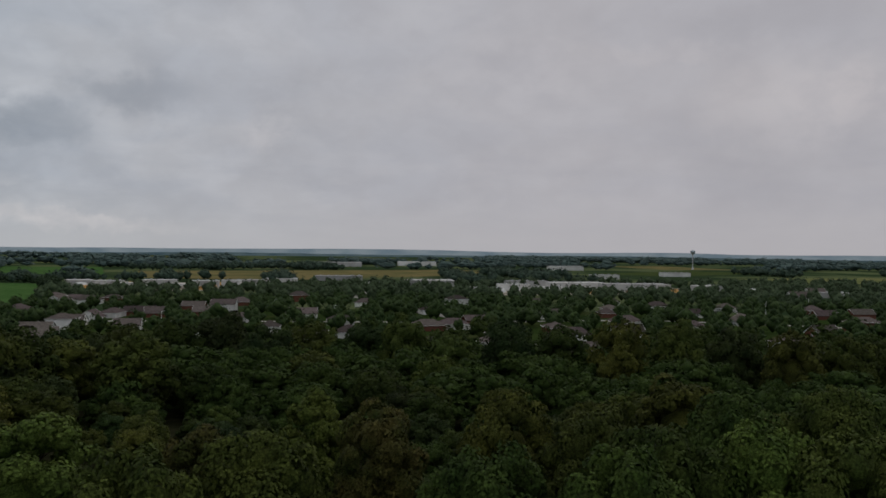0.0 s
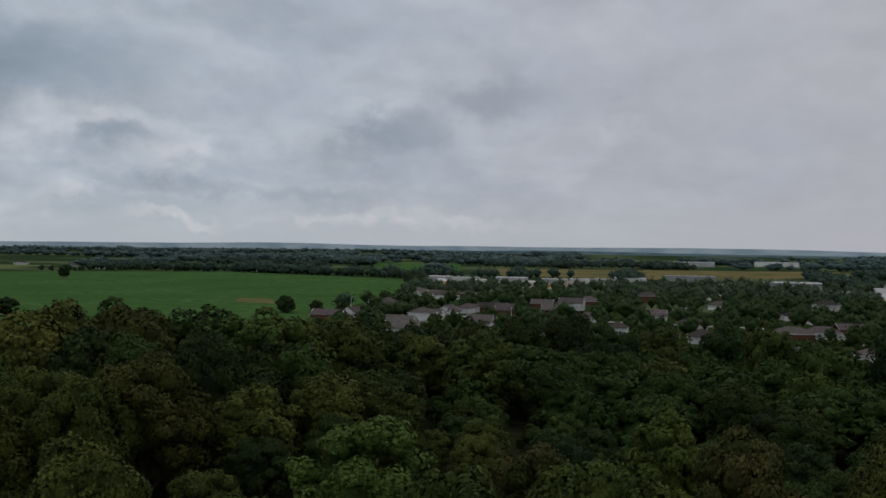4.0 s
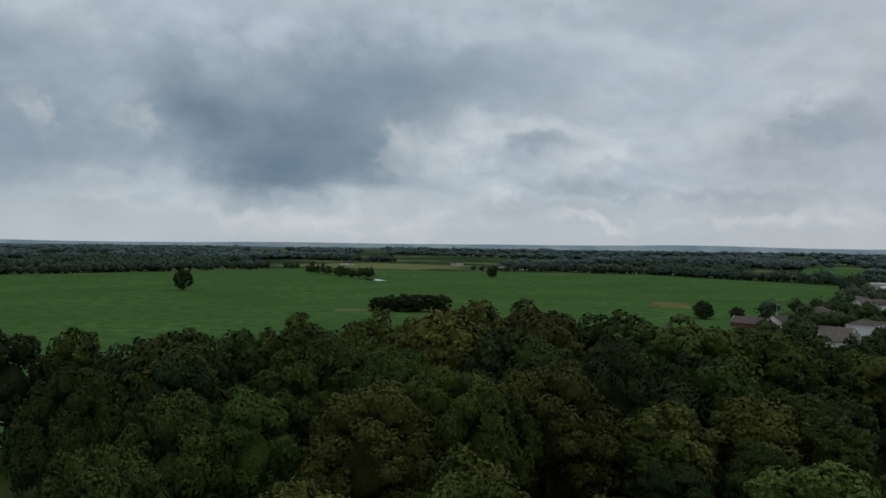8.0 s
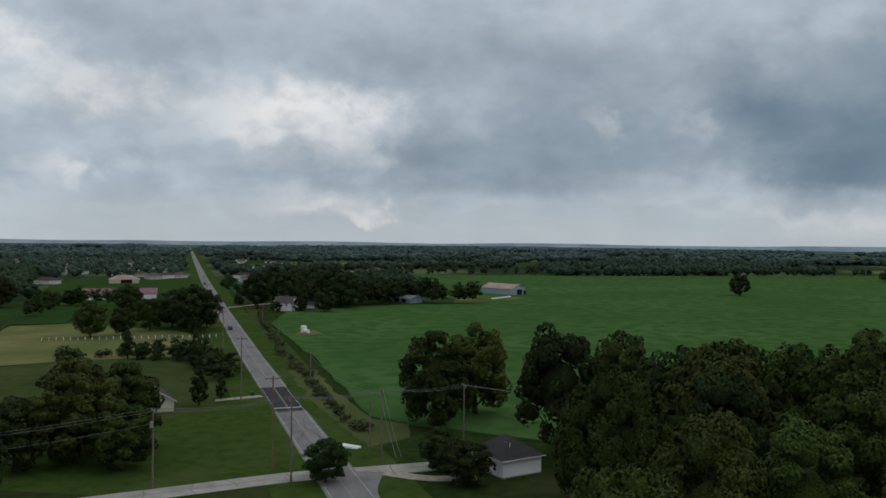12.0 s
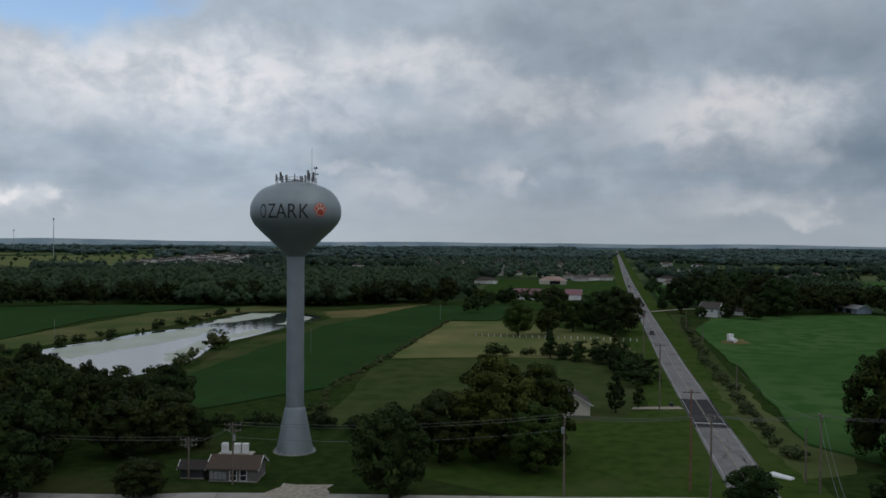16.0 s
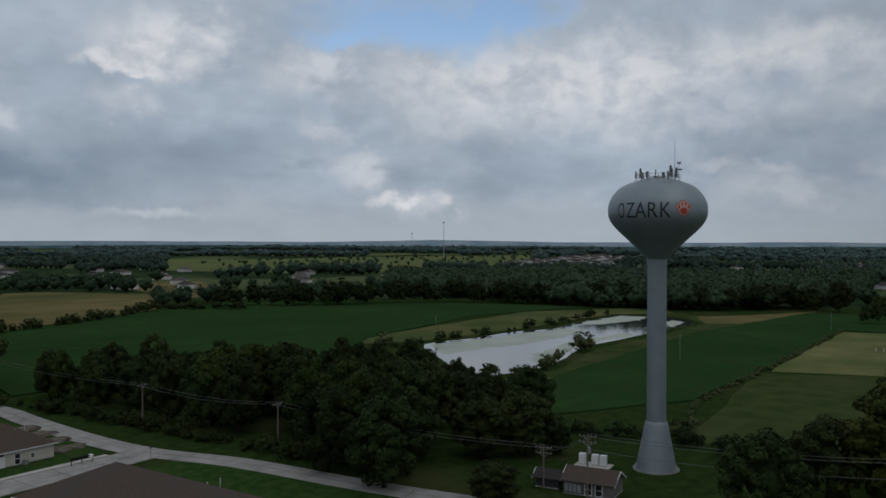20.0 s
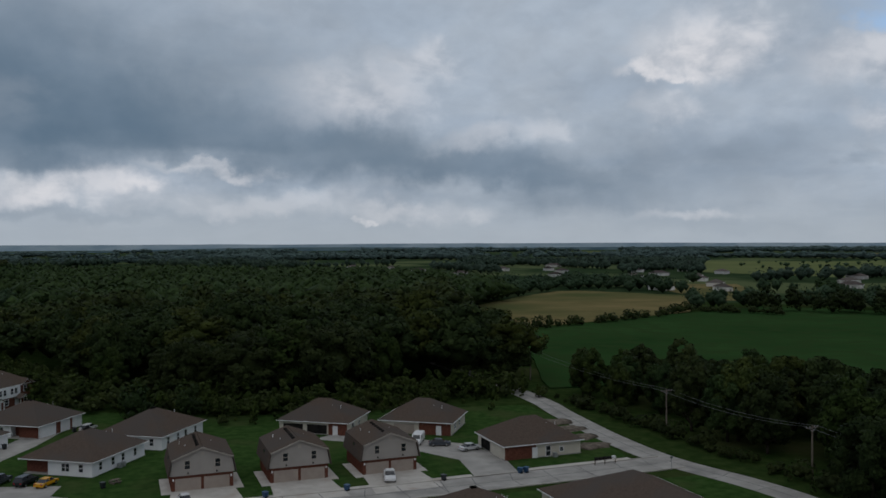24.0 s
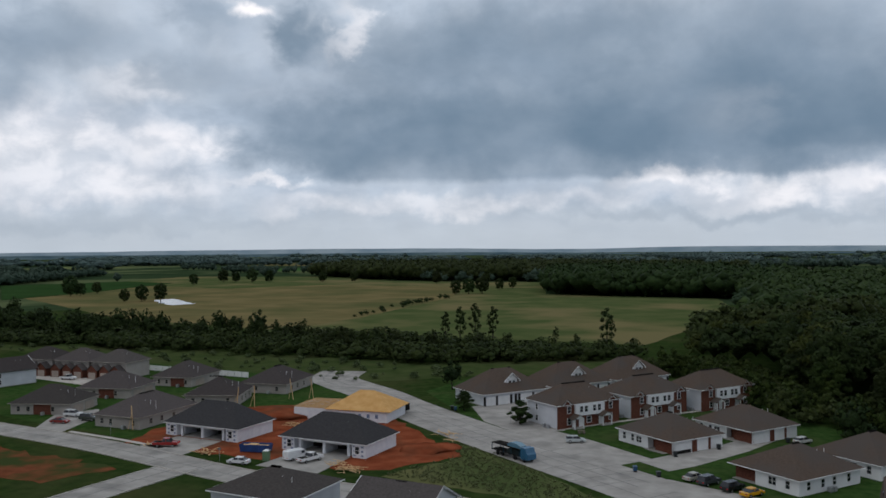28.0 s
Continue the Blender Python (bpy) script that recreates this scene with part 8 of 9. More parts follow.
for x, y in ((-996, 1120), (-890, 1295), (-763, 1240), (-693, 1191), (-600, 1264), (-520, 1200), (-450, 1190), (-380, 1150), (-640, -540), (-700, -600), (-520, -560), (-560, -620), (-480, -590), (-880, 120), (-940, 30), (-860, -60)):
    house("distant_farmhouse", x, y, town_rng.uniform(0, 360), 20, 12, 3.2, 3.4, [("F", "win", 4, 1, 1.4, 1.4), ("F", "win", 12, 1, 1.4, 1.4), ("R", "win", 4, 1, 1.4, 1.4)], "pale roofed country house among trees", TOWN_SIDING, TOWN_SHINGLE, group="country houses", flues=0, base=False)
for x, y in spread(WEST_TOWN, 58, 97):
    if abs(y - 79 - (-900 - x) * 0.0217) > 24:
        house("suburban_house", x, y, town_rng.choice((0, 90, 180, 270, 20)), town_rng.uniform(14, 20), 11, 3.0, town_rng.uniform(2.8, 4.0), [], "brown-roofed suburban house beside the highway", TOWN_SIDING, TOWN_SHINGLE, group="highway suburb", flues=0, base=False)
pts = spread(WEST_TOWN, 27, 98)
pts = pts[~near_line(pts, HIGHWAY, 18)]
stand("suburb_trees", TINY, pts, rng.uniform(6, 12, len(pts)), LEAF_MIDWAY_HAZE, "garden trees of the suburb beside the highway", "trees", 1.0, 11)
hamlet = np.array([p for p in spread([(-1700, -900), (300, -1500), (700, 1700), (-1500, 1500)], 118, 95) if 900 < math.hypot(*p) < 1750])
for x, y in hamlet[in_open(hamlet, [f for _, _, f in FAR_FIELDS])][:90]:
    house("distant_farmhouse", x, y, town_rng.uniform(0, 360), town_rng.uniform(14, 24), 11, 3.2, 3.0, [], "pale roofed country house among trees", TOWN_SIDING, TOWN_SHINGLE, group="country houses", flues=0, base=False)
far_tower = thing("water_tower", at(1011, 1732), "slim pale water tower far behind the town", "water tower")
part("shaft", Shape().turned([(2.6, 0), (1.2, 6), (1.1, 33)], 16), GALV, far_tower)
part("tank", Shape().turned([(1.1, 33), (5.2, 37.5), (5.6, 39.5), (4.6, 42.5), (0.01, 44)], 20), STEEL, far_tower)
for x, y, h in ((-1510, -970, 78), (-2100, -1490, 60)):
    mast = thing("radio_mast", at(x, y), "thin lattice radio mast on the horizon", "mast", "masts")
    part("mast_pole", Shape().tube((0, 0, 0), (0, 0, h), 0.7, 0.4, 6), GALV, mast)
    part("mast_head", Shape().box(-1.2, 1.2, -1.2, 1.2, h - 4, h - 1), GALV, mast)

# ---------------------------------------------------------------- estate grounds
def patch(name, poly, z, mat_, label, category="lawn", step=6, jitter=0.3):
    return lying(name, Shape().slab(ragged(poly, step, jitter), -0.1, z), mat_, label, category)


patch("lawn", [(-5, -100), (-42, -112), (-138, -111), (-141, -128), (-144, -168), (-110, -176), (-62, -184), (-30, -206), (-18, -236), (10, -262), (70, -238), (72, -206), (40, -170), (-8, -134)], 0.02, LAWN, "mown green lawns round the estate houses", step=10)
patch("lawn", [(80, -118), (142, -124), (230, -140), (240, -215), (130, -225), (100, -205), (84, -190), (60, -165)], 0.02, LAWN, "green lawns round the tract houses", step=10)
patch("lawn", [(-150, -95), (-75, -100), (-78, -40), (-148, -40)], 0.02, LAWN, "mown green lawn by the country road", step=10)
patch("rough_field", [(20, -268), (70, -240), (100, -212), (225, -222), (350, -232), (350, -246), (230, -258), (100, -264), (40, -296)], 0.03, ROUGH, "rough green grass behind the estate", "field", 10)
patch("red_clay_ground", [(104, -117), (72, -117), (46, -117), (37, -121), (28, -137), (45, -152), (60, -166), (80, -180), (104, -166), (110, -150), (108, -130)], 0.035, CLAY, "bare red clay building ground", "ground", 3, 1.0)
patch("red_clay_ground", [(88, -100), (120, -101), (140, -104), (132, -92), (112, -84), (92, -86)], 0.035, CLAY_WEEDS, "weedy red clay in a vacant lot", "ground", 3, 1.5)
patch("weedy_verge", [(40, -151), (27, -137), (36, -116), (8, -114), (-14, -113.5), (-6, -119.5), (10.5, -133.3), (30, -145.5)], 0.062, MEADOW, "weedy flowering verge beside the street", "verge", 3, 0.6)
patch("driveway", [(49, -189), (37, -208), (24, -201), (16, -170), (26, -163), (38, -172)], 0.05, CONCRETE, "pale concrete apron before the garages", "driveway", 30, 0)
patch("car_park", [(24, -172), (27, -164), (-3, -142), (-9, -151), (8, -163)], 0.056, CONCRETE, "pale concrete parking bays", "car park", 30, 0)
patch("driveway", [(-7, -148), (-14, -143), (-18, -149), (-26, -166), (-32, -184), (-27, -186), (-20, -170), (-12, -157)], 0.06, CONCRETE, "concrete drive between the duplexes", "driveway", 30, 0)
patch("car_park", [(-15, -137), (-33, -131), (-31, -122), (-10, -128)], 0.065, CONCRETE, "concrete parking bays with kerb", "car park", 30, 0)
for x, y in ((-56.5, -113.0), (-73.5, -112.0), (-90.5, -111.4)):
    patch("driveway", [(x - 6.3, y + 5.5), (x + 6.3, y + 5.5), (x + 5.4, y - 7), (x - 5.4, y - 7)], 0.07, PALE_CONCRETE, "pale stained concrete garage drive", "driveway", 30, 0)
patch("driveway", [(-104, -109), (-113, -109), (-115, -120), (-113, -133), (-104, -142), (-95, -148), (-90, -146), (-100, -133), (-106, -122)], 0.06, CONCRETE, "curving concrete drive to three houses", "driveway", 6, 0.1)
patch("driveway", [(-83, -150), (-93, -142), (-98, -146), (-88, -154)], 0.065, CONCRETE, "concrete carport apron", "driveway", 30, 0)
for x0 in (78, 43):
    patch("driveway", [(x0 + 6, -127), (x0 + 19, -127), (x0 + 20, -113), (x0 + 5, -113)], 0.080, CONCRETE, "new pale concrete garage drive", "driveway", 30, 0)
patch("driveway", [(126, -118), (136, -119), (146, -133), (142, -144), (134, -138)], 0.081, CONCRETE, "concrete drive to a tract house", "driveway", 30, 0)
patch("car_park", [(163, -170), (215, -176), (214, -184), (166, -186)], 0.06, PALE_CONCRETE, "pale concrete forecourt of the row houses", "car park", 30, 0)
lying("footpath", strip(rounded([(-104, -110.5), (-90, -110.6), (-60, -111), (-45, -112)]), -0.7, 0.7, 0.08), PALE_CONCRETE, "pale concrete footpath", "footpath")
lying("footpath", strip(rounded([(-138, -110.5), (-120, -110.5), (-114, -110.2)]), -0.7, 0.7, 0.08), PALE_CONCRETE, "pale concrete footpath", "footpath")
lying("footpath", strip(rounded([(92, -116.5), (105, -118.5), (125, -120)]), -0.7, 0.7, 0.08), PALE_CONCRETE, "pale concrete footpath", "footpath")
lying("footpath", strip([(16.5, -171.5), (5, -188), (-5, -202), (-20, -223)], -0.7, 0.7, 0.09), PALE_CONCRETE, "pale footpath before the apartments", "footpath")
kerb_rng = random.Random(4)
for line, off in ((rounded(BACK_STREET), 4.3), (rounded(BACK_STREET), -4.45), (rounded(LINK), 4.5), (rounded(LINK), -4.65)):
    s = strip(line, off, off + 0.16, 0.2)
    base = strip(line, off, off + 0.16, 0.0)
    n = len(s.v)
    s.v += base.v
    m = n // 2 - 1
    s.f += [(2 * k, 2 * k + 2, n + 2 * k + 2, n + 2 * k) for k in range(m)] + [(2 * k + 1, n + 2 * k + 1, n + 2 * k + 3, 2 * k + 3) for k in range(m)]
    lying("kerb", s, PALE_CONCRETE, "pale concrete kerb", "kerb")
weeds = np.concatenate([spread([(38, -148), (28, -137), (36, -117), (8, -115), (-12, -114.5), (-5, -120.0), (10.5, -133.0), (29, -145)], 1.25, 41), scatter_line([(-6, -118.5), (-13, -114.5)], 1.2, 0.6, 2)])
stand("weeds", WEEDS, weeds, np.random.default_rng(6).uniform(0.25, 0.7, len(weeds)), WEED_LEAVES, "rank flowering weeds beside the street", "weeds", 1.0)
pts = spread([(60, -240), (100, -212), (225, -222), (340, -232), (230, -246), (100, -254)], 9, 43)
stand("meadow_shrubs", BUSHES, pts, np.random.default_rng(7).uniform(0.8, 2.2, len(pts)), SHRUB, "low shrubs scattered over rough grass", "shrubs", 1.1)

# ---------------------------------------------------------------- vehicles
paint_cache = {}


def paint(rgb):
    if rgb not in paint_cache:
        dark_ = tuple(c * 0.9 for c in rgb)
        paint_cache[rgb] = surf("car_paint", dark_, rgb, 2.0, 0.25)
    return paint_cache[rgb]


CAR_FORMS = {
    "sedan": dict(L=4.7, W=1.8, side=[(-2.35, 0.35), (2.35, 0.35), (2.35, 0.62), (2.2, 0.78), (1.15, 0.92), (-1.55, 0.95), (-2.3, 0.88)], cab=[(1.2, 0.90), (0.45, 1.42), (-0.95, 1.42), (-1.75, 0.93)]),
    "hatch": dict(L=4.4, W=1.8, side=[(-2.2, 0.38), (2.2, 0.38), (2.2, 0.68), (2.05, 0.82), (1.1, 0.98), (-2.1, 1.02), (-2.2, 0.9)], cab=[(1.15, 0.96), (0.4, 1.52), (-1.75, 1.52), (-2.12, 1.0)]),
    "suv": dict(L=4.8, W=1.95, side=[(-2.4, 0.45), (2.4, 0.45), (2.4, 0.85), (2.25, 1.02), (1.2, 1.12), (-2.3, 1.15), (-2.4, 1.0)], cab=[(1.2, 1.10), (0.55, 1.80), (-2.0, 1.80), (-2.32, 1.13)]),
    "pickup": dict(L=5.7, W=2.0, side=[(-2.85, 0.5), (2.85, 0.5), (2.85, 0.9), (2.7, 1.06), (1.4, 1.15), (-0.75, 1.15), (-0.75, 1.08), (-2.85, 1.08)], cab=[(1.45, 1.12), (0.8, 1.85), (-0.5, 1.85), (-0.75, 1.12)]),
    "van": dict(L=5.6, W=2.0, side=[(-2.8, 0.45), (2.8, 0.45), (2.8, 0.95), (2.5, 1.15), (1.9, 1.25), (1.3, 2.05), (-2.7, 2.1), (-2.8, 1.9)], cab=None),
}


def prism(side, half, inset=0.0):
    n = len(side)
    v = [(x, -half + (inset if z > side[0][1] + 0.05 else 0), z) for x, z in side] + [(x, half - (inset if z > side[0][1] + 0.05 else 0), z) for x, z in side]
    return v, [tuple(range(n)), tuple(reversed(range(n, 2 * n)))] + [(k, n + k, n + (k + 1) % n, (k + 1) % n) for k in range(n)]


def vehicle(form, rgb, x, y, turn, label, group="parked cars", name="car"):
    f = CAR_FORMS[form]
    ob = thing(name, at(x, y, turn, 0.07), label, "car", group)
    half = f["W"] / 2
    part("body", Shape().add(*prism(f["side"], half)), paint(rgb), ob)
    if f["cab"]:
        part("cabin_glass", Shape().add(*prism(f["cab"], half - 0.06, 0.2)), GLASS, ob, "dark tinted windows")
        a, b = f["cab"][1], f["cab"][2]
        part("cabin_roof", Shape().box(b[0] - 0.05, a[0] + 0.05, -half + 0.24, half - 0.24, a[1] - 0.02, a[1] + 0.05), paint(rgb), ob)
        for px in ((a[0] + b[0]) / 2,):
            part("door_pillar", Shape().box(px - 0.06, px + 0.06, -half + 0.1, half - 0.1, f["cab"][0][1], a[1]), paint(rgb), ob)
        if form == "pickup":
            part("load_bed", Shape().box(-2.7, -0.85, -half + 0.15, half - 0.15, 1.0, 1.095), SHADE_DARK, ob, "dark load bed")
    else:
        part("windscreen", Shape().add([(1.93, -0.85, 1.27), (1.93, 0.85, 1.27), (1.36, 0.8, 1.98), (1.36, -0.8, 1.98)], [(0, 1, 2, 3)]), GLASS, ob)
        for sy in (-1, 1):
            part("side_glass", Shape().box(0.55, 1.35, sy * half - 0.02, sy * half + 0.02, 1.3, 1.85), GLASS, ob)
    e = f["L"] / 2
    for sy in (-0.65, 0.65):
        part("headlight", Shape().box(e - 0.06, e + 0.02, sy - 0.18, sy + 0.18, 0.6, 0.76), LAMP_GLASS, ob)
        part("tail_light", Shape().box(-e - 0.02, -e + 0.06, sy - 0.16, sy + 0.16, 0.7, 0.88), TAIL_GLASS, ob)
    for sx in (-1, 1):
        for sy in (-1, 1):
            q = Vector((sx * e * 0.6, sy * (half - 0.1), 0.33))
            wheel = part("wheel", Shape().tube(q - Vector((0, 0.12, 0)), q + Vector((0, 0.12, 0)), 0.34, 0.34, 12), TYRE, ob)
            part("rim", Shape().tube(q + Vector((0, sy * 0.10, 0)), q + Vector((0, sy * 0.14, 0)), 0.2, 0.2, 10), RIM, wheel)
    return ob


WHITE_CAR, BLACK_CAR, SILVER, RED_CAR = (0.75, 0.75, 0.75), (0.012, 0.013, 0.015), (0.42, 0.43, 0.44), (0.30, 0.02, 0.018)
vehicle("sedan", WHITE_CAR, 67, -112.5, 12, "white sedan parked at the building site kerb")
vehicle("van", WHITE_CAR, 58.4, -120.6, 250, "white work van before an unfinished house", name="van")
vehicle("pickup", WHITE_CAR, 54.8, -120.3, 252, "white pickup truck before an unfinished house", name="pickup_truck")
vehicle("pickup", RED_CAR, 92, -118, 205, "red pickup truck at the building site", name="pickup_truck")
vehicle("sedan", (0.22, 0.025, 0.02), 135.5, -126, 200, "dark red sedan on a house drive")
vehicle("suv", (0.65, 0.66, 0.66), 139.5, -133.5, 195, "white and silver off-roader on a house drive")
vehicle("suv", (0.05, 0.06, 0.05), 131.5, -131.5, 195, "dark green car on a house drive")
vehicle("pickup", WHITE_CAR, 194, -178, 185, "white pickup truck on the forecourt", name="pickup_truck")
vehicle("sedan", (0.12, 0.16, 0.10), 170, -178, 170, "dark green sedan on the forecourt")
vehicle("pickup", BLACK_CAR, 80.5, -188.5, 200, "black pickup truck on the wide street", name="pickup_truck")
vehicle("pickup", BLACK_CAR, 69.0, -178.5, 150, "black pickup truck with a trailer", name="pickup_truck")
vehicle("hatch", (0.50, 0.54, 0.54), 10, -159, 205, "silver-green estate car in a parking bay")
vehicle("sedan", (0.36, 0.34, 0.29), -19.5, -138.5, 240, "beige sedan in a parking bay")
vehicle("suv", (0.045, 0.05, 0.055), -22.5, -136.6, 240, "dark grey off-roader in a parking bay")
vehicle("suv", BLACK_CAR, -27.0, -134.3, 240, "black off-roader in a parking bay")
yellow = vehicle("sedan", (0.62, 0.30, 0.01), -30.5, -132.4, 238, "yellow sports car with black roof in a parking bay")
vehicle("hatch", (0.62, 0.62, 0.60), -36, -178.5, 236, "pale estate car beside a duplex")
vehicle("pickup", WHITE_CAR, -89.0, -113.5, 75, "white pickup truck on a garage drive", name="pickup_truck")
vehicle("sedan", WHITE_CAR, -53.0, -112.5, 95, "white sedan on a garage drive")
vehicle("van", WHITE_CAR, -103.0, -138.5, 60, "white delivery van by a ranch house", name="van")
vehicle("sedan", (0.05, 0.06, 0.075), -106.5, -134.5, 165, "dark blue sedan by a ranch house")
vehicle("sedan", (0.55, 0.56, 0.57), -111.0, -128.5, 190, "silver sedan before a garage")
for x, col, way in ((-430, BLACK_CAR, 0), (-520, RED_CAR, 0), (-600, SILVER, 180), (-660, BLACK_CAR, 0), (-760, WHITE_CAR, 180), (-830, BLACK_CAR, 0), (-1000, WHITE_CAR, 180), (-1120, SILVER, 0), (-1300, WHITE_CAR, 0)):
    yy = float(np.interp(-x, [-p[0] for p in HIGHWAY], [p[1] for p in HIGHWAY]))
    vehicle("suv", col, x, yy + (1.8 if way else -1.8), way, "car on the straight highway", "highway cars")

# car transporter on the verge
hauler = thing("car_transporter", at(17.5, -140.5, 332, 0.08), "blue car transporter with a loaded upper deck", "truck")
part("cab", Shape().add(*prism([(-5.6, 0.6), (-3.4, 0.6), (-3.4, 2.9), (-4.9, 2.9), (-5.2, 2.0), (-5.6, 1.7)], 1.2)), paint((0.03, 0.12, 0.22)), hauler)
part("deck", Shape().box(-3.2, 6.0, -1.25, 1.25, 0.9, 1.05).box(-3.2, 6.0, -1.25, 1.25, 2.3, 2.42), SHADE_DARK, hauler)
for px in (-3.0, -0.5, 2.0, 5.8):
    for sy in (-1.2, 1.2):
        part("deck_post", Shape().box(px - 0.06, px + 0.06, sy - 0.06, sy + 0.06, 0.9, 2.4), paint((0.02, 0.05, 0.07)), hauler)
part("loaded_car", Shape().add(*prism([(-2.8, 1.05), (1.6, 1.05), (1.6, 1.5), (0.4, 2.1), (-1.6, 2.1), (-2.7, 1.6)], 0.85)), paint((0.02, 0.03, 0.035)), hauler)
part("loaded_car", Shape().add(*prism([(-3.0, 2.42), (1.2, 2.42), (1.2, 2.8), (0.2, 3.3), (-1.6, 3.3), (-2.9, 2.9)], 0.85)), paint((0.10, 0.22, 0.30)), hauler)
for px in (-4.4, -1.6, 2.6, 4.0):
    for sy in (-1.05, 1.05):
        part("wheel", Shape().tube((px, sy - 0.15, 0.5), (px, sy + 0.15, 0.5), 0.5, 0.5, 12), TYRE, hauler)
trailer = thing("flat_trailer", at(64.0, -175.5, 150, 0.07), "grey enclosed trailer behind a pickup", "trailer")
part("box", Shape().box(-3.0, 3.0, -1.1, 1.1, 0.6, 2.5), GALV, trailer)
part("ramp", Shape().box(2.9, 3.06, -1.0, 1.0, 0.6, 2.4), SHADE_DARK, trailer)
for px in (-0.5, 0.5):
    for sy in (-1.1, 1.1):
        part("wheel", Shape().tube((px, sy - 0.1, 0.35), (px, sy + 0.1, 0.35), 0.35, 0.35, 10), TYRE, trailer)

# ---------------------------------------------------------------- site clutter
skip_ = thing("dumpster", at(70.5, -122.5, 195, 0.04), "long dark blue steel dumpster on red clay", "dumpster")
part("body", Shape().add([(-3.2, -1.15, 0.15), (3.2, -1.15, 0.15), (3.2, 1.15, 0.15), (-3.2, 1.15, 0.15), (-3.4, -1.25, 1.7), (3.4, -1.25, 1.7), (3.4, 1.25, 1.7), (-3.4, 1.25, 1.7)], [(3, 2, 1, 0), (0, 1, 5, 4), (1, 2, 6, 5), (2, 3, 7, 6), (3, 0, 4, 7)]), DUMPSTER, skip_)
part("load", Shape().box(-3.2, 3.2, -1.15, 1.15, 1.1, 1.3).box(-1.5, 0.5, -0.8, 0.5, 1.3, 1.7), LUMBER, skip_, "scrap timber inside")
for k in range(7):
    for sy in (-1, 1):
        part("rib", Shape().box(-3.0 + k, -2.88 + k, sy * 1.24 - 0.06, sy * 1.24 + 0.06, 0.2, 1.65), DUMPSTER, skip_)
loo = thing("portable_toilet", at(63.5, -117.0, 190, 0.05), "green portable toilet with pale roof", "portable toilet")
part("cabin", Shape().box(-0.6, 0.6, -0.6, 0.6, 0, 2.1), TOILET_GREEN, loo)
part("roof", Shape().add([(-0.66, -0.66, 2.1), (0.66, -0.66, 2.1), (0.66, 0.66, 2.1), (-0.66, 0.66, 2.1), (0, 0, 2.4)], [(0, 1, 4), (1, 2, 4), (2, 3, 4), (3, 0, 4)]), TRIM, loo)
part("door", Shape().box(-0.45, 0.45, -0.64, -0.6, 0.1, 1.95), TOILET_GREEN, loo)
pile_rng = random.Random(6)
for x, y, n, spread_ in ((43, -117, 34, 2.6), (48, -120, 14, 2.0), (79, -117, 26, 2.4), (78.5, -148, 24, 2.6), (66, -151, 10, 2.0), (40, -154, 16, 3.0), (36, -148, 8, 2.0), (95, -117, 8, 2.2)):
    ob = thing("lumber_pile", at(x, y, 0, 0.04), "loose heap of raw timber offcuts on clay", "lumber pile", "timber heaps")
    for k in range(n):
        a, L = pile_rng.gauss(2.6, 0.45), pile_rng.uniform(1.2, 3.4)
        px, py, pz = pile_rng.gauss(0, spread_ * 0.5), pile_rng.gauss(0, spread_ * 0.4), 0.08 + 0.9 * pile_rng.random() * math.exp(-k / n)
        part("board", Shape().beam((px - math.cos(a) * L / 2, py - math.sin(a) * L / 2, pz), (px + math.cos(a) * L / 2, py + math.sin(a) * L / 2, pz + pile_rng.uniform(-0.1, 0.3)), 0.16, 0.06), LUMBER, ob)
for x, y, tilt in ((112, -127.5, 4), (107, -160, -8), (101, -178, 12), (96, -181, 10), (104, -164, 0)):
    ob = thing("temporary_pole", at(x, y), "pale temporary site power pole", "pole", "site poles")
    part("post", Shape().beam((0, 0, 0), (tilt * 0.1, 0, 6.0), 0.16), LUMBER, ob)
    part("brace", Shape().beam((1.6, 0, 0), (tilt * 0.07, 0, 4.0), 0.1), LUMBER, ob)
mound_rng = np.random.default_rng(2)
for x, y, r, h in ((90, -156, 9, 1.6), (98, -150, 6, 1.2), (38, -139, 6, 1.0), (34, -143, 4, 0.8), (-137, -122, 4, 0.5), (-138, -130, 4, 0.6), (-139, -138, 5, 0.6), (-140, -146, 5, 0.6)):
    v, f = ICO2
    w = v * (1 + 0.18 * mound_rng.normal(size=(len(v), 1)).clip(-1.5, 1.5)) * (r, r * 0.7, h)
    solid("soil_mound", arrays_mesh("soil_mound", w, f), CLAY if x > 0 else RUBBLE, at(x, y), "loose heap of earth and rubble", "mound", "earth heaps")
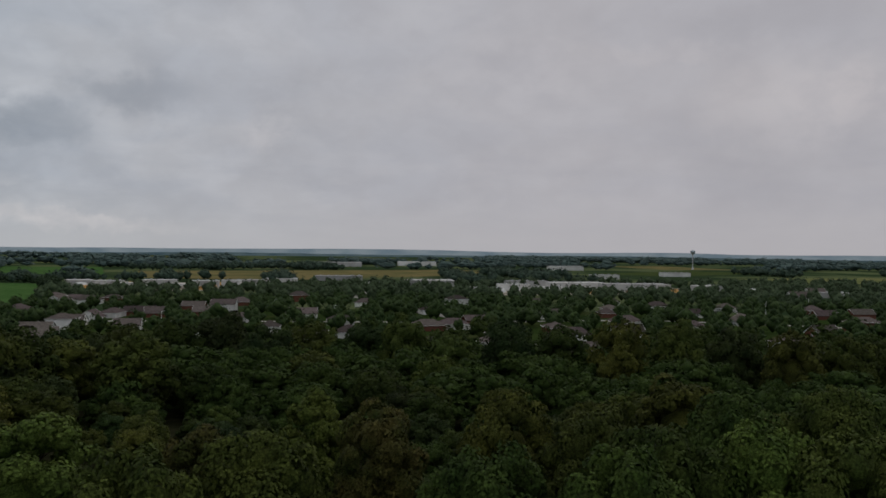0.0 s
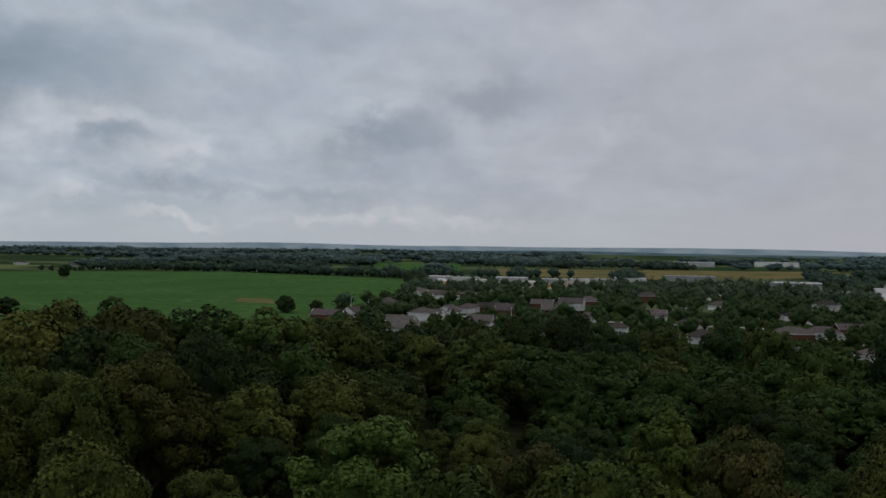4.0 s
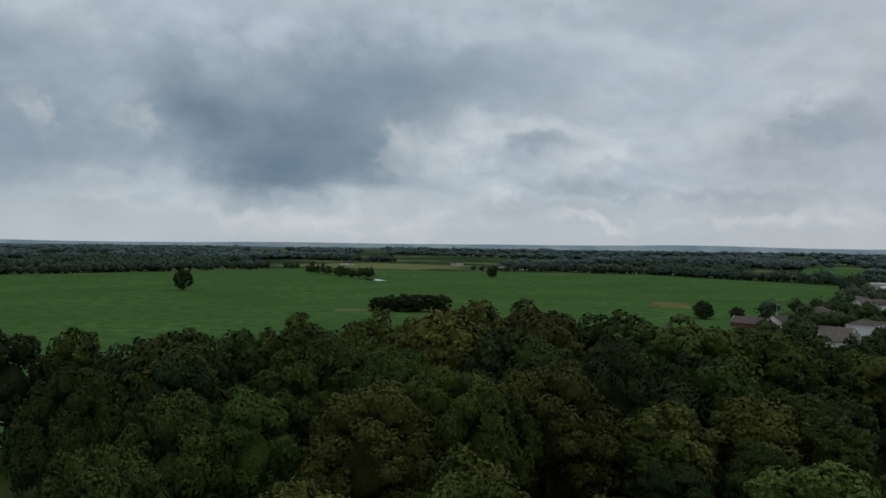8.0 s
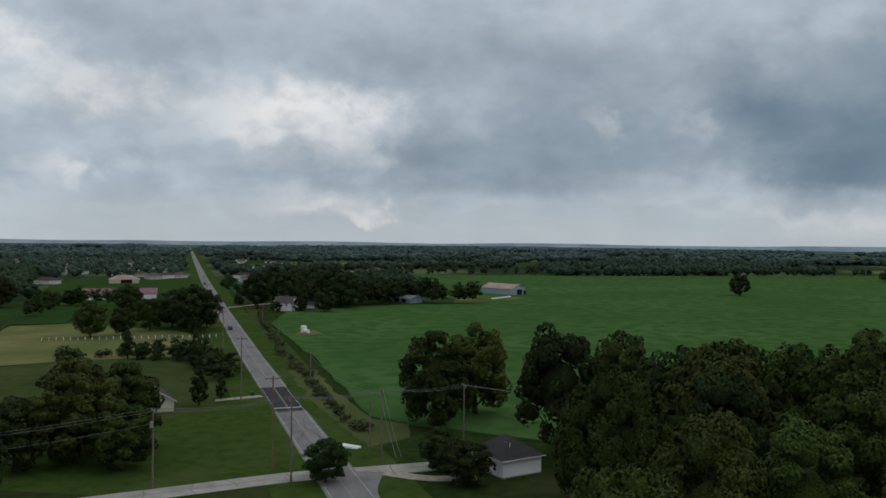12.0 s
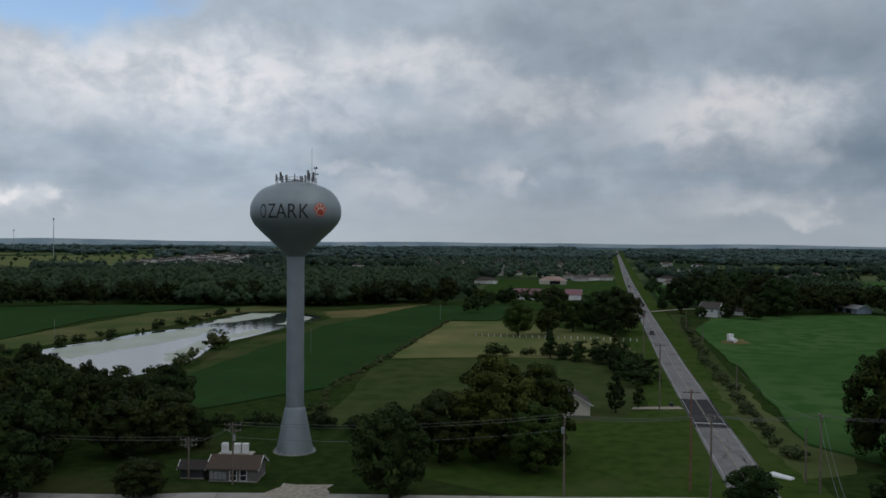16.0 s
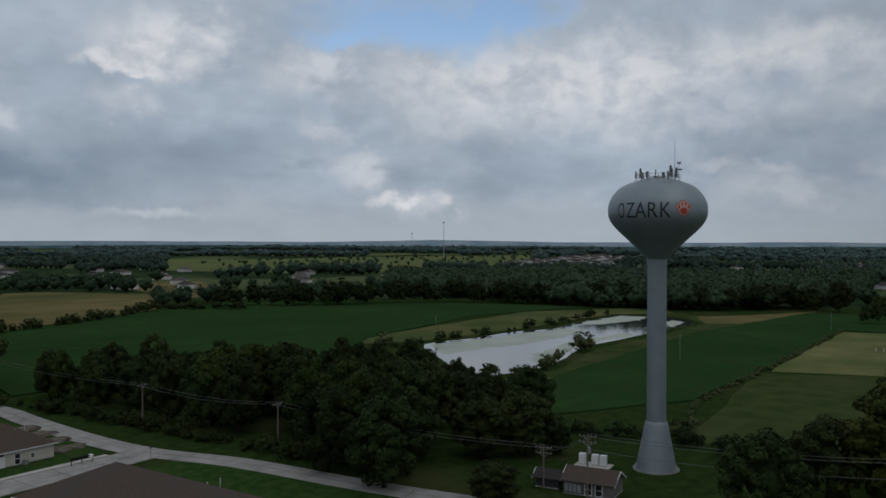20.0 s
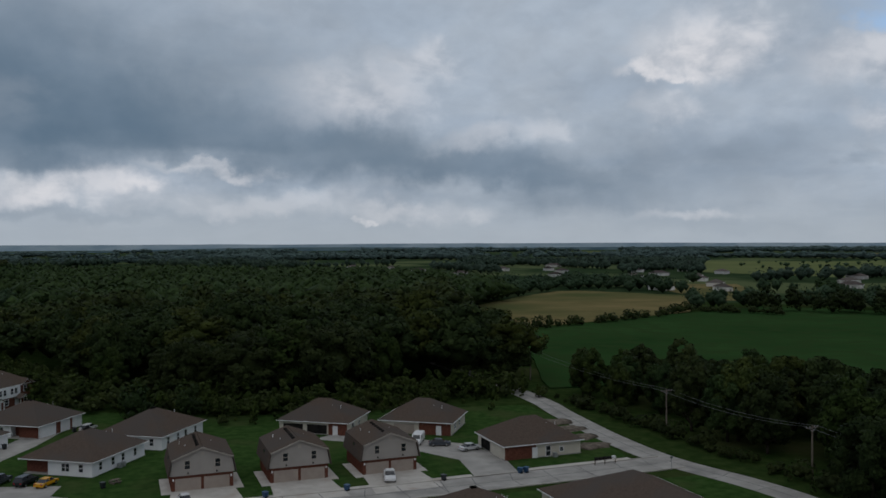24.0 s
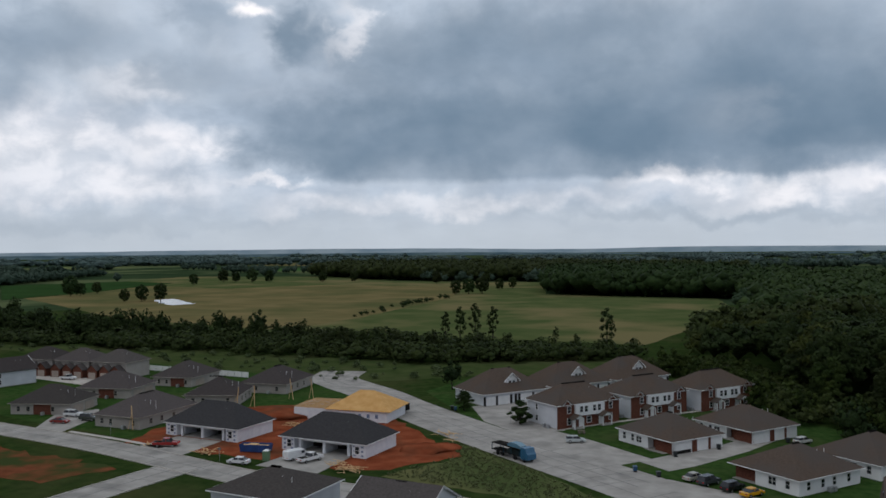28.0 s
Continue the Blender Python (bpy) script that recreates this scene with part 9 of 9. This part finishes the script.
for x, y, mat_ in ((-8, -140, BLUE_BIN), (-13, -138, DARK_BIN), (50.5, -181.5, BLUE_BIN), (52, -182.5, DARK_BIN), (-40, -127, DARK_BIN), (-20, -165.5, DARK_BIN), (-12.8, -155.2, DARK_BIN), (-66, -110.6, BLUE_BIN), (-80, -109.6, BLUE_BIN), (-98, -109.4, DARK_BIN), (-113, -108.6, BLUE_BIN), (-114.2, -108.6, BLUE_BIN), (-33, -178, DARK_BIN), (-255, 63.5, DARK_BIN)):
    b_ = thing("wheelie_bin", at(x, y, 30, 0.05), "plastic wheeled rubbish bin at the kerb", "bin", "wheeled bins")
    part("body", Shape().add([(-0.3, -0.32, 0.05), (0.3, -0.32, 0.05), (0.3, 0.32, 0.05), (-0.3, 0.32, 0.05), (-0.38, -0.42, 1.0), (0.38, -0.42, 1.0), (0.38, 0.42, 1.0), (-0.38, 0.42, 1.0)], [(3, 2, 1, 0), (4, 5, 6, 7), (0, 1, 5, 4), (1, 2, 6, 5), (2, 3, 7, 6), (3, 0, 4, 7)]), mat_, b_)
    part("lid", Shape().box(-0.42, 0.42, -0.46, 0.48, 1.0, 1.08), mat_, b_)
    part("wheel", Shape().tube((-0.36, 0.34, 0.12), (0.36, 0.34, 0.12), 0.12, 0.12, 8), TYRE, b_)
boxes_ = thing("mailbox_row", at(-131, -108.2, 180, 0.05), "row of dark mailboxes on a rail", "mailboxes")
for k in range(5):
    part("mailbox", Shape().box(-2.2 + 0.95 * k, -1.55 + 0.95 * k, -0.3, 0.3, 1.0, 1.5), SHADE_DARK if k < 4 else TRIM, boxes_)
part("rail", Shape().box(-2.4, 2.5, -0.08, 0.08, 0.9, 1.0), POLE_WOOD, boxes_)
for px in (-2.2, 0, 2.3):
    part("post", Shape().box(px - 0.07, px + 0.07, -0.07, 0.07, 0, 0.9), POLE_WOOD, boxes_)
for x, y in ((-40, -126.5), (13.5, -165.5)):
    tb = thing("picnic_table", at(x - 2, y - 3, 30), "grey weathered picnic table on the lawn", "table")
    part("tabletop", Shape().box(-0.9, 0.9, -0.4, 0.4, 0.7, 0.76), POLE_WOOD, tb)
    for sy in (-0.75, 0.75):
        part("bench", Shape().box(-0.9, 0.9, sy - 0.14, sy + 0.14, 0.42, 0.47), POLE_WOOD, tb)
    for sx in (-0.6, 0.6):
        part("leg", Shape().box(sx - 0.05, sx + 0.05, -0.8, 0.8, 0, 0.45).box(sx - 0.05, sx + 0.05, -0.1, 0.1, 0.4, 0.7), POLE_WOOD, tb)
for x, y in ((72.5, -113.0), (-140.5, -100.0), (31, -172.5), (113, -121.5)):
    ob = thing("street_sign", at(x, y, 20), "small street sign on a thin post", "sign", "street signs")
    part("post", Shape().tube((0, 0, 0), (0, 0, 2.8), 0.05, 0.05, 6), GALV, ob)
    part("sign_plate", Shape().box(-0.4, 0.4, -0.02, 0.02, 2.3, 2.7), surf("sign_face", (0.10, 0.12, 0.11), (0.16, 0.18, 0.17), 2.0, 0.5), ob)
tanks_ = thing("tank_stand", at(-405, 101, 15, 0.6), "white tanks on a bare patch in the crop", "tank")
part("tank", Shape().box(-1.2, 1.0, -1, 1, 0, 3.2), TRIM, tanks_)
part("low_tank", Shape().tube((1.5, 0, 1.0), (5.0, 0, 1.0), 0.95, 0.95, 12), TRIM, tanks_)
board_ = solid("white_board", Shape().add([(-2.2, -0.9, 0.05), (2.2, -0.8, 0.05), (2.4, 0.8, 0.05), (-2.0, 0.9, 0.05), (-2.1, -0.8, 0.42), (2.0, -0.7, 0.30), (2.2, 0.7, 0.36), (-1.9, 0.8, 0.55)], [(3, 2, 1, 0), (4, 5, 6, 7), (0, 1, 5, 4), (1, 2, 6, 5), (2, 3, 7, 6), (3, 0, 4, 7)]), TRIM, at(-190.2, 77.4, 50), "white sheet lying in the roadside grass", "board")
white_fence = thing("white_fence", at(0, 0), "white boundary fence by the row houses", "fence")
for k in range(16):
    part("panel", Shape().beam((140 + 3.0 * k, -196 + 1.2 * k * 0.0 - 10, 0.95), (142.8 + 3.0 * k, -206, 0.95), 0.08, 1.8), TRIM, white_fence)

# fence with posts beside the hay field
post_fence = thing("post_fence", at(0, 0), "pale wooden posts of a field fence", "fence")
for k in range(26):
    part("post", Shape().box(-403 + 0.1 * k - 0.1, -403 + 0.1 * k + 0.1, -8 + 2.8 * k - 0.1, -8 + 2.8 * k + 0.1, 0, 1.4), TRIM, post_fence)
for z in (0.6, 1.2):
    part("rail", Shape().beam((-403, -8, z), (-400.5, 62, z), 0.08), POLE_WOOD, post_fence)

# ---------------------------------------------------------------- poles and wires
def pole(x, y, h, turn, arms=1, mat_=POLE_WOOD, can=False):
    ob = thing("utility_pole", at(x, y, turn), "wooden utility pole with crossarm and wires", "utility pole", "utility poles")
    part("post", Shape().tube((0, 0, -0.3), (0, 0, h), 0.20, 0.13, 8), mat_, ob)
    for k in range(arms):
        z = h - 0.45 - 1.0 * k
        arm = part("crossarm", Shape().box(-1.5, 1.5, -0.07, 0.07, z - 0.07, z + 0.07), POLE_WOOD, ob)
        for px in (-1.4, -0.6, 0.6, 1.4):
            part("insulator", Shape().tube((px, 0, z + 0.05), (px, 0, z + 0.32), 0.07, 0.05, 6), GALV, arm)
        for sx in (-1, 1):
            part("brace", Shape().beam((sx * 0.9, 0.05, z), (0, 0.1, z - 0.7), 0.05), GALV, ob)
    if can:
        part("transformer", Shape().tube((0.35, -0.3, h - 3.2), (0.35, -0.3, h - 2.2), 0.28, 0.28, 10), GALV, ob, "grey transformer can")
    return ob


def wire(a, b, sag, label="thin overhead power cable"):
    n = 10
    p = [Vector(a).lerp(Vector(b), k / n) - Vector((0, 0, sag * 4 * (k / n) * (1 - k / n))) for k in range(n + 1)]
    way = (Vector(b) - Vector(a)).normalized()
    side = Vector((-way.y, way.x, 0)).normalized() * 0.028
    up = Vector((0, 0, 0.028))
    v = [tuple(q + o) for q in p for o in (side, up, -side, -up)]
    s = Shape().add(v, [(4 * k + j, 4 * k + (j + 1) % 4, 4 * k + 4 + (j + 1) % 4, 4 * k + 4 + j) for k in range(n) for j in range(4)] + [(3, 2, 1, 0), (4 * n, 4 * n + 1, 4 * n + 2, 4 * n + 3)])
    return solid("power_cable", s, CABLE, Matrix(), label, "cable", "power cables")


POLES = {"r1": (-178, 60, 17.6, 90, 1, RED_POLE), "r2": (-167.3, 62, 15.6, 45, 1, POLE_WOOD), "r3": (-248, 60, 17.2, 90, 1, POLE_WOOD), "r4": (-354, 62, 15.6, 90, 1, POLE_WOOD), "r5": (-455, 64, 15.0, 90, 1, POLE_WOOD), "r6": (-568, 66, 14.5, 90, 1, POLE_WOOD), "r7": (-690, 69, 14.5, 90, 1, POLE_WOOD),
         "l": (-170.3, 38.5, 14.0, 10, 1, POLE_WOOD, True), "f1": (-187, 81, 10.2, 0, 0, POLE_WOOD), "f2": (-181, 82, 13.8, 0, 1, POLE_WOOD), "h": (-188, 102, 12.7, 0, 1, POLE_WOOD), "s1": (-275, 83, 9.0, 90, 0, POLE_WOOD),
         "s2": (-392, 88, 9.0, 90, 0, POLE_WOOD), "s3": (-447, 87, 9.5, 90, 0, POLE_WOOD), "p1": (-167.5, -28, 7.6, 97, 2, POLE_WOOD), "p2": (-166.0, -19, 11.0, 97, 2, POLE_WOOD, True), "t": (-158.1, -126.6, 10.0, 5, 1, POLE_WOOD), "t2": (-160, -85, 10.0, 5, 1, POLE_WOOD), "t3": (-163, -205, 9.5, 20, 0, POLE_WOOD)}
for spec in POLES.values():
    pole(*spec)


def line(a, b, offs, sag, drop=0.2):
    (x0, y0, h0, *_), (x1, y1, h1, *_) = POLES[a], POLES[b]
    d_ = Vector((x1 - x0, y1 - y0)).normalized()
    for o in offs:
        wire((x0 - d_.y * o, y0 + d_.x * o, h0 - drop), (x1 - d_.y * o, y1 + d_.x * o, h1 - drop), sag)


for a, b in (("r1", "r3"), ("r3", "r4"), ("r4", "r5"), ("r5", "r6"), ("r6", "r7")):
    line(a, b, (-1.4, 1.4), 1.6)
for a, b in (("l", "r2"), ("r2", "f2"), ("f2", "h")):
    line(a, b, (-1.3, 0.0, 1.3), 0.8)
for a, b in (("l", "p2"), ("p2", "p1"), ("p1", "t2"), ("t2", "t"), ("t", "t3")):
    line(a, b, (-1.2, 1.2), 1.2)
line("l", "p2", (0.0,), 1.4, 2.6)
line("f2", "s1", (0.0,), 2.0, 1.2)
for k in (-1.0, 0.0, 1.0):
    wire((-188 + k, 102, 12.4), (-120, 165 + k, 13.0), 1.0)
for k in (-0.4, 0.4):
    wire((-181, 82 + k, 13.0), (-138, 74 + k, 11.0), 0.8)
for x, y, h in ((-140, 548, 9), (-128, 545, 8), (62, 520, 9), (110, 560, 9), (238, 590, 9), (356, 520, 9), (-70, 620, 9), (30, 580, 9), (-35, 500, 8), (420, 560, 9)):
    ob = thing("street_lamp", at(x, y, 40), "pale street lamp above garden trees", "street lamp", "town lamps")
    part("post", Shape().tube((0, 0, 0), (0, 0, h), 0.14, 0.1, 6), TRIM, ob)
    part("arm", Shape().tube((0, 0, h), (1.6, 0, h + 0.3), 0.08, 0.08, 6), TRIM, ob)
    part("lamp_head", Shape().box(1.4, 2.2, -0.15, 0.15, h + 0.2, h + 0.38), GALV, ob)
for x, y, h in ((-330, -60, 9.5), (-352, -180, 8.0), (-470, -36, 9.0)):
    ob = thing("steel_marker_pole", at(x, y), "thin pale pole standing in the crop", "pole", "field poles")
    part("post", Shape().tube((0, 0, 0), (0, 0, h), 0.09, 0.07, 6), GALV, ob)
    part("cap", Shape().box(-0.1, 0.1, -0.1, 0.1, h, h + 0.15), GALV, ob)
